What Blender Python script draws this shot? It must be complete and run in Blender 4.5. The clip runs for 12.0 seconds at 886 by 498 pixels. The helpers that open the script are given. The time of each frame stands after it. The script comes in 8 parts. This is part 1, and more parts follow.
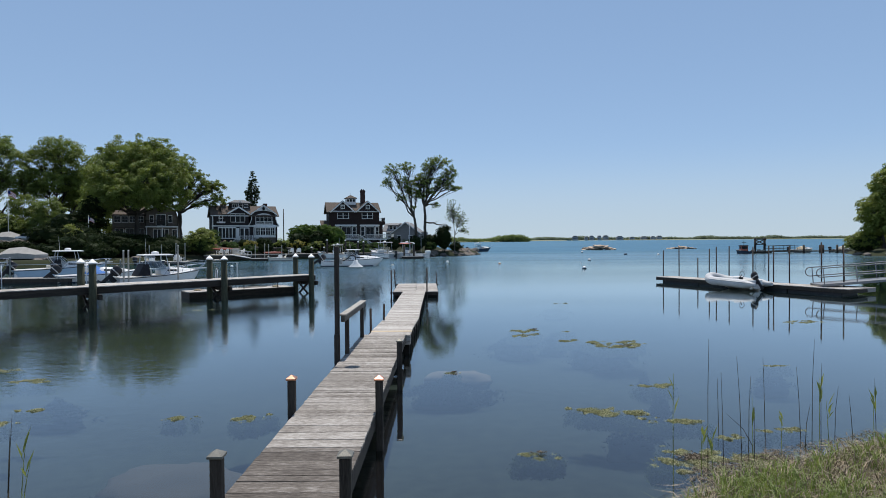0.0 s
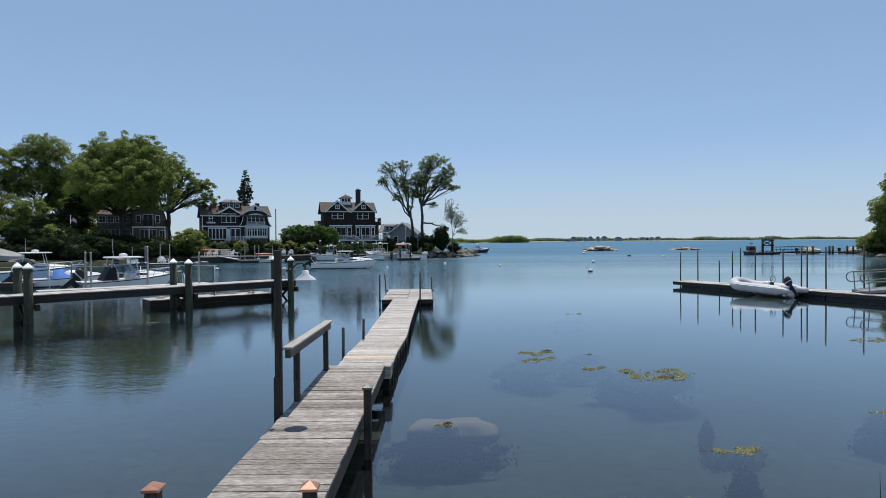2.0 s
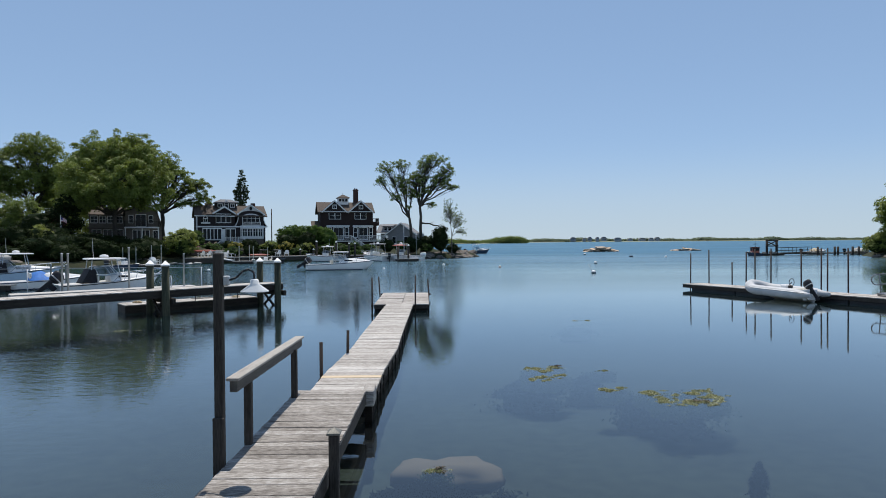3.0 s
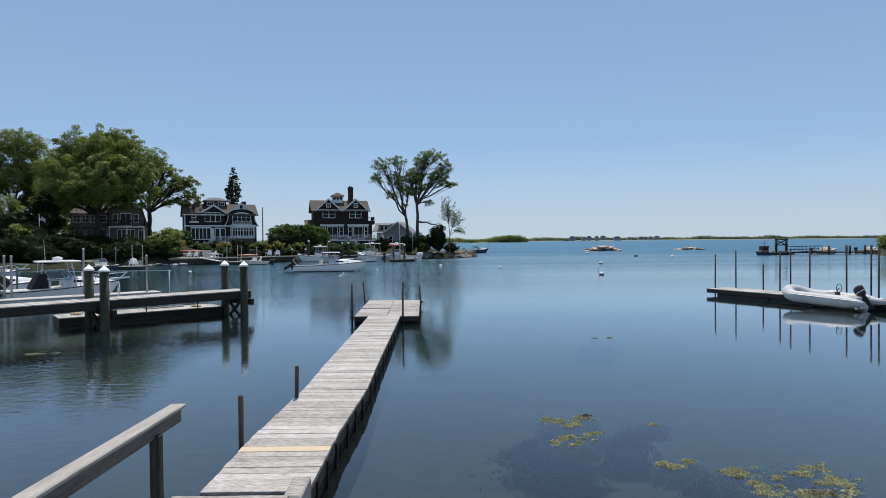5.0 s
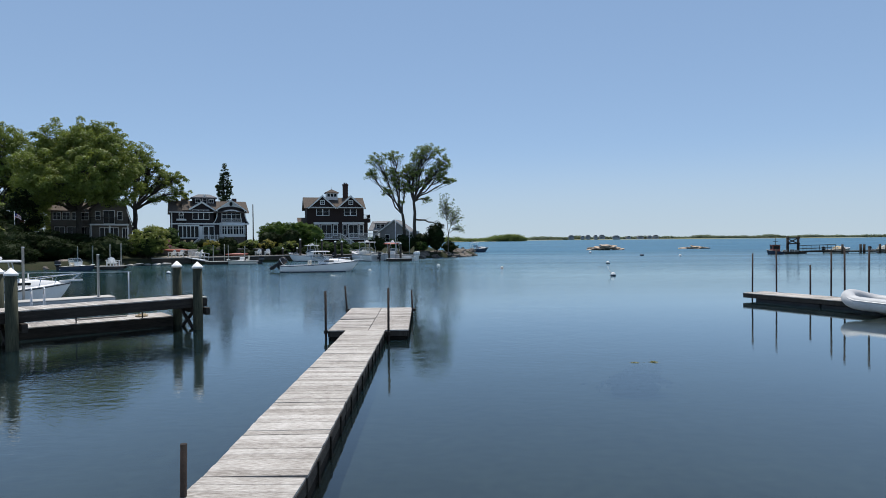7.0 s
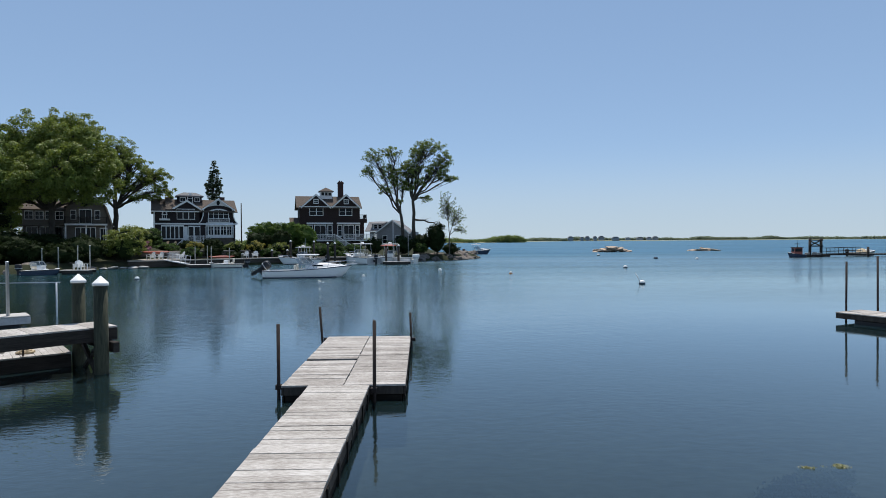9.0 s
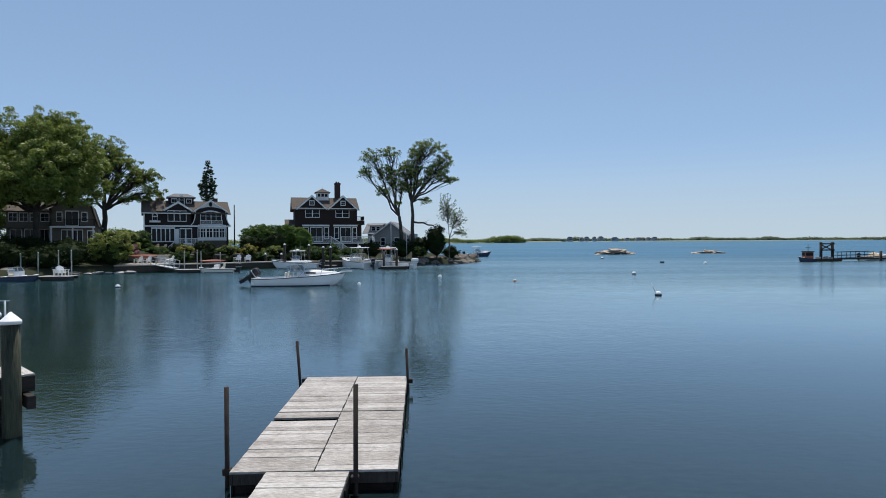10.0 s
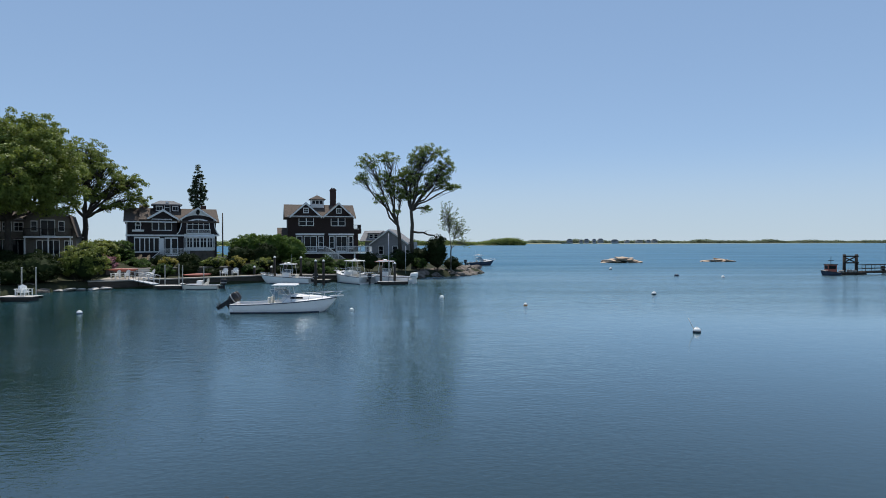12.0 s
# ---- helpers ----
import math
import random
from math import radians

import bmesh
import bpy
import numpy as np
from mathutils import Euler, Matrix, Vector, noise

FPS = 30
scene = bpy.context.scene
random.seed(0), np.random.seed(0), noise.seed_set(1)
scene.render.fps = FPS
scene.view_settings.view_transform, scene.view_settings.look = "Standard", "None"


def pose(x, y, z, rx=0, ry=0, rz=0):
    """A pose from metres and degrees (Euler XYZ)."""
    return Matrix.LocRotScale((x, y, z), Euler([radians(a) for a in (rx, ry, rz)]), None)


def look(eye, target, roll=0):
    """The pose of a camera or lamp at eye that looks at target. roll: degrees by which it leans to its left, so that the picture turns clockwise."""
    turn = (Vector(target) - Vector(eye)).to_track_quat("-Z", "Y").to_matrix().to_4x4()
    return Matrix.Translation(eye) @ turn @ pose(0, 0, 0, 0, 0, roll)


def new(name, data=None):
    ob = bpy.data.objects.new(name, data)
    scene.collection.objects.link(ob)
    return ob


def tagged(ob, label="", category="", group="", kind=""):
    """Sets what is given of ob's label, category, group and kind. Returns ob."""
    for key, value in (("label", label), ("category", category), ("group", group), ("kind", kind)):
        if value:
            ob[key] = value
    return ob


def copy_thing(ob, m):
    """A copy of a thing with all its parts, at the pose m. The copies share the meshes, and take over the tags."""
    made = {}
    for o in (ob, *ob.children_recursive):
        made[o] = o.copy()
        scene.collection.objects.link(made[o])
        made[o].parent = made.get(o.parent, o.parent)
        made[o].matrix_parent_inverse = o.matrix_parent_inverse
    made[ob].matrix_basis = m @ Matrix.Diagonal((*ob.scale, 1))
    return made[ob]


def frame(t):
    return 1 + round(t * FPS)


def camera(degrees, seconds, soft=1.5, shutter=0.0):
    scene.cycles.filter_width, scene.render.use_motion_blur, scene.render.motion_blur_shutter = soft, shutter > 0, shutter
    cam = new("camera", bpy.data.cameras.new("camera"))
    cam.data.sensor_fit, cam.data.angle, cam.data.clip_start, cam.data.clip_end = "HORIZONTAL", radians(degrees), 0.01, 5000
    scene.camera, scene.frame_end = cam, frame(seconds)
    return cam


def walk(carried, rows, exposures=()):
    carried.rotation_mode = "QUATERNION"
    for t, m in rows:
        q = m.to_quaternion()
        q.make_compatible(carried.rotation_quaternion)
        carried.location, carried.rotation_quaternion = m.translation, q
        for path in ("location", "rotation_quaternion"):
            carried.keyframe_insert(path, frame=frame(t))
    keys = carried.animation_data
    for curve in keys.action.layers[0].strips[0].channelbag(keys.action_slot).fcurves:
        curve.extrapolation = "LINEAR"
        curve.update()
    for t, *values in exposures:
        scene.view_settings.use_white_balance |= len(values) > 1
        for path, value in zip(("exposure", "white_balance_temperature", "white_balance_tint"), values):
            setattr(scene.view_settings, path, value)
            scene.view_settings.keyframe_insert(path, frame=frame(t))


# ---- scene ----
cam = camera(72.4, 12.0, soft=0.9)
PATH = [
    (0, (0.613, -32.524, 3.037), (0.667, -30.525, 3.009), -0.4),
    (0.5, (0.663, -31.682, 3.043), (0.719, -29.683, 3.016), -0.3),
    (1, (0.71, -30.703, 3.03), (0.767, -28.704, 3.003), -0.3),
    (1.5, (0.769, -29.691, 3.03), (0.828, -27.692, 3.004), -0.4),
    (2, (0.867, -28.701, 3.04), (0.926, -26.702, 3.015), -0.4),
    (2.5, (0.959, -27.692, 3.031), (1.019, -25.693, 3.007), -0.4),
    (3, (1.032, -26.719, 3.036), (1.093, -24.72, 3.013), -0.4),
    (5, (1.405, -22.641, 3.086), (1.469, -20.642, 3.06), -0.5),
    (5.5, (1.4, -21.698, 3.084), (1.466, -19.699, 3.058), -0.5),
    (6, (1.477, -20.678, 3.063), (1.543, -18.679, 3.037), -0.5),
    (6.5, (1.564, -19.526, 3.028), (1.631, -17.527, 3.0), -0.5),
    (7, (1.649, -18.252, 2.993), (1.717, -16.254, 2.964), -0.5),
    (9, (1.535, -11.833, 3.102), (1.607, -9.834, 3.076), -0.4),
    (9.5, (1.55, -10.223, 3.312), (1.623, -8.225, 3.287), -0.3),
    (10, (1.547, -8.725, 3.605), (1.622, -6.726, 3.579), -0.3),
    (10.5, (1.515, -7.18, 3.917), (1.59, -5.182, 3.891), -0.2),
    (11, (1.489, -5.728, 4.264), (1.566, -3.73, 4.24), -0.2),
    (11.5, (1.492, -4.39, 4.615), (1.569, -2.391, 4.593), -0.15),
    (12, (1.491, -3.222, 5.08), (1.568, -1.223, 5.058), -0.1),
]
walk(cam, [(t, look(e, g, r)) for t, e, g, r in PATH],
     exposures=((0.0, 0.0, 6500, 10), (12.0, 0.0, 6500, 10)))

# ---- light ----
world = bpy.data.worlds.new("world")
scene.world = world
world.use_nodes = True
wn = world.node_tree.nodes
sky = wn.new("ShaderNodeTexSky")
sky.sky_type = 'NISHITA'
sky.sun_disc = False
sky.sun_elevation = radians(69)
sky.sun_rotation = 0.0
sky.air_density = 1.0
sky.altitude = 2200
sky.dust_density = 0.0
sky.ozone_density = 4.0
wn["Background"].inputs[1].default_value = 0.151
# summer haze: softens the step from horizon to zenith
haze = wn.new("ShaderNodeGamma")
haze.inputs[1].default_value = 0.45
tint = wn.new("ShaderNodeVectorMath")
tint.operation = 'MULTIPLY'
tint.inputs[1].default_value = (1.45, 1.75, 2.10)
world.node_tree.links.new(sky.outputs[0], haze.inputs[0])
world.node_tree.links.new(haze.outputs[0], tint.inputs[0])
wt = wn.new("ShaderNodeTexCoord")
ws = wn.new("ShaderNodeSeparateXYZ")
wr = wn.new("ShaderNodeMapRange")
wr.interpolation_type = 'SMOOTHERSTEP'
wr.inputs[1].default_value, wr.inputs[2].default_value = 0.0, 0.17
wr.inputs[3].default_value, wr.inputs[4].default_value = 0.62, 0.0
wm = wn.new("ShaderNodeMix")
wm.data_type = 'RGBA'
wm.inputs[7].default_value = (3.20, 3.86, 4.48, 1)
world.node_tree.links.new(wt.outputs["Generated"], ws.inputs[0])
world.node_tree.links.new(ws.outputs[2], wr.inputs[0])
world.node_tree.links.new(wr.outputs[0], wm.inputs[0])
world.node_tree.links.new(tint.outputs[0], wm.inputs[6])
world.node_tree.links.new(wm.outputs[2], wn["Background"].inputs[0])

sun = new("sun", bpy.data.lights.new("sun", 'SUN'))
sun.data.energy = 4.8
sun.data.angle = radians(0.5)
sun.data.color = (1.0, 0.95, 0.88)
sun.rotation_euler = (radians(-21), 0, 0)
scene.view_settings.exposure = 0.0

# ---- materials ----
def mat(name, c1, c2, scale=4.0, rough=0.7, bump=0.0, metal=0.0, stretch=(1, 1, 1), fine=12.0, rnd=0.0, spec=0.22,
        coords='Object', contrast=(0.3, 0.7), third=None):
    """Two colours mixed by noise at two scales; rnd varies the value from object to object."""
    m = bpy.data.materials.new(name)
    m.use_nodes = True
    nt = m.node_tree
    n, l = nt.nodes, nt.links
    b = n["Principled BSDF"]
    tc = n.new("ShaderNodeTexCoord")
    mp = n.new("ShaderNodeMapping")
    mp.inputs["Scale"].default_value = stretch
    l.new(tc.outputs[coords], mp.inputs[0])
    n1 = n.new("ShaderNodeTexNoise")
    n1.inputs["Scale"].default_value = scale
    n1.inputs["Detail"].default_value = 5
    n2 = n.new("ShaderNodeTexNoise")
    n2.inputs["Scale"].default_value = scale * fine
    n2.inputs["Detail"].default_value = 3
    for q in (n1, n2):
        l.new(mp.outputs[0], q.inputs["Vector"])
    ad = n.new("ShaderNodeMath")
    ad.operation = 'ADD'
    h = n.new("ShaderNodeMath")
    h.operation = 'MULTIPLY'
    h.inputs[1].default_value = 0.5
    l.new(n1.outputs[0], ad.inputs[0])
    l.new(n2.outputs[0], ad.inputs[1])
    l.new(ad.outputs[0], h.inputs[0])
    r = n.new("ShaderNodeValToRGB")
    r.color_ramp.elements[0].position, r.color_ramp.elements[1].position = contrast
    r.color_ramp.elements[0].color = (*c1, 1)
    r.color_ramp.elements[1].color = (*c2, 1)
    if third:
        e = r.color_ramp.elements.new(sum(contrast) / 2)
        e.color = (*third, 1)
    l.new(h.outputs[0], r.inputs[0])
    col = r.outputs[0]
    if rnd:
        oi = n.new("ShaderNodeObjectInfo")
        ma = n.new("ShaderNodeMapRange")
        ma.inputs[3].default_value, ma.inputs[4].default_value = 1 - rnd, 1 + rnd
        l.new(oi.outputs["Random"], ma.inputs[0])
        hs = n.new("ShaderNodeHueSaturation")
        l.new(ma.outputs[0], hs.inputs["Value"])
        l.new(col, hs.inputs["Color"])
        col = hs.outputs[0]
    l.new(col, b.inputs["Base Color"])
    b.inputs["Roughness"].default_value = rough
    b.inputs["Metallic"].default_value = metal
    b.inputs["Specular IOR Level"].default_value = spec
    if bump:
        bp = n.new("ShaderNodeBump")
        bp.inputs["Strength"].default_value = bump
        bp.inputs["Distance"].default_value = 0.02
        l.new(h.outputs[0], bp.inputs["Height"])
        l.new(bp.outputs[0], b.inputs["Normal"])
    return m


def leafmat(name, c1, c2, through_col, amount=0.35, gloss=0.3):
    """Leaves: diffuse colour varied by clump, with light passing through."""
    m = bpy.data.materials.new(name)
    m.use_nodes = True
    n, l = m.node_tree.nodes, m.node_tree.links
    b = n["Principled BSDF"]
    g = n.new("ShaderNodeNewGeometry")
    tc = n.new("ShaderNodeTexCoord")
    nz = n.new("ShaderNodeTexNoise")
    nz.inputs["Scale"].default_value = 1.1
    nz.inputs["Detail"].default_value = 3
    l.new(tc.outputs["Object"], nz.inputs["Vector"])
    a = n.new("ShaderNodeMath")
    a.operation = 'MULTIPLY_ADD'
    a.inputs[1].default_value = 0.4
    l.new(g.outputs["Random Per Island"], a.inputs[0])
    s = n.new("ShaderNodeMath")
    s.operation = 'MULTIPLY'
    s.inputs[1].default_value = 0.6
    l.new(nz.outputs[0], s.inputs[0])
    l.new(s.outputs[0], a.inputs[2])
    r = n.new("ShaderNodeValToRGB")
    r.color_ramp.elements[0].color = (*c1, 1)
    r.color_ramp.elements[1].color = (*c2, 1)
    l.new(a.outputs[0], r.inputs[0])
    l.new(r.outputs[0], b.inputs["Base Color"])
    b.inputs["Roughness"].default_value = 0.55
    b.inputs["Specular IOR Level"].default_value = gloss
    t = n.new("ShaderNodeBsdfTranslucent")
    t.inputs[0].default_value = (*through_col, 1)
    mx = n.new("ShaderNodeMixShader")
    mx.inputs[0].default_value = amount
    l.new(b.outputs[0], mx.inputs[1])
    l.new(t.outputs[0], mx.inputs[2])
    l.new(mx.outputs[0], n["Material Output"].inputs[0])
    return m


def watermat():
    m = bpy.data.materials.new("water")
    m.use_nodes = True
    n, l = m.node_tree.nodes, m.node_tree.links
    n.remove(n["Principled BSDF"])
    tc = n.new("ShaderNodeTexCoord")

    def noise_of(scale, stretch, detail=2.0):
        mp = n.new("ShaderNodeMapping")
        mp.inputs["Scale"].default_value = stretch
        mp.inputs["Rotation"].default_value = (0, 0, radians(-12))
        l.new(tc.outputs["Object"], mp.inputs[0])
        q = n.new("ShaderNodeTexNoise")
        q.inputs["Scale"].default_value = scale
        q.inputs["Detail"].default_value = detail
        l.new(mp.outputs[0], q.inputs["Vector"])
        return q.outputs[0]

    def op(kind, a, b, c=None):
        q = n.new("ShaderNodeMath")
        q.operation = kind
        for i, v in enumerate((a, b, c)):
            if v is None:
                continue
            if isinstance(v, (int, float)):
                q.inputs[i].default_value = v
            else:
                l.new(v, q.inputs[i])
        return q.outputs[0]

    ripples = noise_of(6.5, (0.55, 1.0, 1), 3.0)
    small = noise_of(20.0, (0.65, 1.0, 1))
    swell = noise_of(0.8, (0.5, 1.0, 1))
    chop = noise_of(2.3, (0.38, 1.0, 1), 3.0)
    # thin slicks and cat's paws drawn out across the wind
    slick = noise_of(0.11, (0.16, 1.0, 1), 5.0)
    # breeze patches: ripples are strong in some, faint in others, and strongest out in the open bay
    patch = noise_of(0.035, (0.35, 1.6, 1), 4.0)
    sep = n.new("ShaderNodeSeparateXYZ")
    l.new(tc.outputs["Object"], sep.inputs[0])
    far = n.new("ShaderNodeMapRange")
    far.inputs[1].default_value, far.inputs[2].default_value = -6, 95
    far.inputs[3].default_value, far.inputs[4].default_value = 0.035, 1.0
    l.new(sep.outputs[1], far.inputs[0])
    # a light air ruffles the basin west of the pier
    west = n.new("ShaderNodeMapRange")
    west.interpolation_type = 'SMOOTHSTEP'
    west.inputs[1].default_value, west.inputs[2].default_value = -1.5, -7.5
    west.inputs[3].default_value, west.inputs[4].default_value = 0.0, 0.085
    l.new(sep.outputs[0], west.inputs[0])
    # the water under the eastern shore lies in the lee
    lee = n.new("ShaderNodeMapRange")
    lee.interpolation_type = 'SMOOTHSTEP'
    lee.inputs[1].default_value, lee.inputs[2].default_value = 3, 16
    l.new(sep.outputs[0], lee.inputs[0])
    open_bay = n.new("ShaderNodeMapRange")
    open_bay.interpolation_type = 'SMOOTHSTEP'
    open_bay.inputs[1].default_value, open_bay.inputs[2].default_value = 22, 62
    open_bay.inputs[3].default_value, open_bay.inputs[4].default_value = 0.75, 0.0
    l.new(sep.outputs[1], open_bay.inputs[0])
    calm = op('SUBTRACT', 1.0, op('MULTIPLY', lee.outputs[0], open_bay.outputs[0]))
    pm = n.new("ShaderNodeMapRange")
    pm.inputs[1].default_value, pm.inputs[2].default_value = 0.35, 0.65
    pm.inputs[3].default_value, pm.inputs[4].default_value = 0.35, 1.0
    l.new(patch, pm.inputs[0])
    outer = n.new("ShaderNodeMapRange")
    outer.interpolation_type = 'SMOOTHSTEP'
    outer.inputs[1].default_value, outer.inputs[2].default_value = 4, 60
    l.new(sep.outputs[1], outer.inputs[0])
    height = op('ADD', op('MULTIPLY', ripples, 0.5), op('ADD', op('MULTIPLY', small, 0.16), op('MULTIPLY', swell, 0.5)))
    height = op('ADD', height, op('MULTIPLY', op('MULTIPLY', chop, op('ADD', outer.outputs[0], op('MULTIPLY', west.outputs[0], 3.0))), 1.3))
    strength = op('MULTIPLY', op('MULTIPLY', op('ADD', far.outputs[0], west.outputs[0]), calm), pm.outputs[0])
    bp = n.new("ShaderNodeBump")
    bp.inputs["Distance"].default_value = 0.12
    l.new(strength, bp.inputs["Strength"])
    l.new(height, bp.inputs["Height"])
    fr = n.new("ShaderNodeFresnel")
    fr.inputs[0].default_value = 2.0
    l.new(bp.outputs[0], fr.inputs["Normal"])
    gl = n.new("ShaderNodeBsdfGlossy")
    # unresolved wavelets: calm by the docks, choppier out in the bay
    rg = n.new("ShaderNodeMapRange")
    rg.inputs[1].default_value, rg.inputs[2].default_value = 5, 85
    rg.inputs[3].default_value, rg.inputs[4].default_value = 0.03, 0.26
    l.new(sep.outputs[1], rg.inputs[0])
    # the sheltered western basin keeps clearer reflections
    basin = n.new("ShaderNodeMapRange")
    basin.interpolation_type = 'SMOOTHSTEP'
    basin.inputs[1].default_value, basin.inputs[2].default_value = -8, -28
    basin.inputs[3].default_value, basin.inputs[4].default_value = 1.0, 0.72
    l.new(sep.outputs[0], basin.inputs[0])
    l.new(op('MULTIPLY', op('MULTIPLY', rg.outputs[0], basin.outputs[0]), op('ADD', op('MULTIPLY', pm.outputs[0], 0.5), 0.55)), gl.inputs["Roughness"])
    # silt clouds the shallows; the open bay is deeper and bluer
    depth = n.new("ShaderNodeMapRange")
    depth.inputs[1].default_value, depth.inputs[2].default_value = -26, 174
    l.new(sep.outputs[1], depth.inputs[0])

    def by_distance(stops):
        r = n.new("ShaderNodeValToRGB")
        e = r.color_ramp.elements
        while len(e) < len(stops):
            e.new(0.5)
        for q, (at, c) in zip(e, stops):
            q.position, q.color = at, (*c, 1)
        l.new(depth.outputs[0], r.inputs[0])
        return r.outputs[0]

    # tint painted into the reflections, bluer with distance
    l.new(by_distance(((0.0, (0.94, 0.98, 1)), (0.2, (0.90, 0.98, 1)), (0.8, (0.64, 0.89, 1)))), gl.inputs["Color"])
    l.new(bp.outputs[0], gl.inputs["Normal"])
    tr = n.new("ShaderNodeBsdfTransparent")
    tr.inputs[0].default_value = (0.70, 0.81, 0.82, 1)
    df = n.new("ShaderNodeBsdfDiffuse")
    l.new(by_distance(((0.0, (0.042, 0.040, 0.046)), (0.10, (0.016, 0.032, 0.036)), (0.4, (0.008, 0.042, 0.051)), (0.85, (0.008, 0.056, 0.105)))), df.inputs[0])
    body = n.new("ShaderNodeMixShader")
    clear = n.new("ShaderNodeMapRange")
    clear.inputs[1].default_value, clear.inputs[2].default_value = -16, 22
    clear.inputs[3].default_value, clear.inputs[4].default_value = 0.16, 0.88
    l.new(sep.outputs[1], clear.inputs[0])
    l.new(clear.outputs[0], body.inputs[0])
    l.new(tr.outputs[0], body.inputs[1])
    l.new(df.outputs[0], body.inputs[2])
    mx = n.new("ShaderNodeMixShader")
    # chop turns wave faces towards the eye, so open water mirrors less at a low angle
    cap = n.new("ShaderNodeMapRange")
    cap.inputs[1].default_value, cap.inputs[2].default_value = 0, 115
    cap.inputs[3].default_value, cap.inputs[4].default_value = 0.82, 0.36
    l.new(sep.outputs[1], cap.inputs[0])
    # slicks lie lighter than the ruffled water; noise paints wavelets' light and dark faces
    broken = op('MULTIPLY', outer.outputs[0], op('ADD', op('MULTIPLY', op('SUBTRACT', slick, 0.5), 1.1), op('MULTIPLY', op('SUBTRACT', chop, 0.5), 0.9)))
    steep = op('ADD', op('MULTIPLY', fr.outputs[0], 1.55), -0.15)
    l.new(op('MAXIMUM', op('MINIMUM', steep, op('MULTIPLY', cap.outputs[0], op('ADD', op('SUBTRACT', 1.24, op('MULTIPLY', pm.outputs[0], 0.34)), broken))), 0.03), mx.inputs[0])
    l.new(body.outputs[0], mx.inputs[1])
    l.new(gl.outputs[0], mx.inputs[2])
    l.new(mx.outputs[0], n["Material Output"].inputs[0])
    return m


def glassmat(name, col, rough=0.03):
    m = bpy.data.materials.new(name)
    m.use_nodes = True
    b = m.node_tree.nodes["Principled BSDF"]
    b.inputs["Base Color"].default_value = (*col, 1)
    b.inputs["Roughness"].default_value = rough
    b.inputs["Specular IOR Level"].default_value = 0.15
    return m


def clearmat(name, tint, gloss):
    m = bpy.data.materials.new(name)
    m.use_nodes = True
    n, l = m.node_tree.nodes, m.node_tree.links
    n.remove(n["Principled BSDF"])
    t = n.new("ShaderNodeBsdfTransparent")
    t.inputs[0].default_value = (*tint, 1)
    g = n.new("ShaderNodeBsdfGlossy")
    g.inputs["Roughness"].default_value = 0.03
    mx = n.new("ShaderNodeMixShader")
    mx.inputs[0].default_value = gloss
    l.new(t.outputs[0], mx.inputs[1])
    l.new(g.outputs[0], mx.inputs[2])
    l.new(mx.outputs[0], n["Material Output"].inputs[0])
    return m


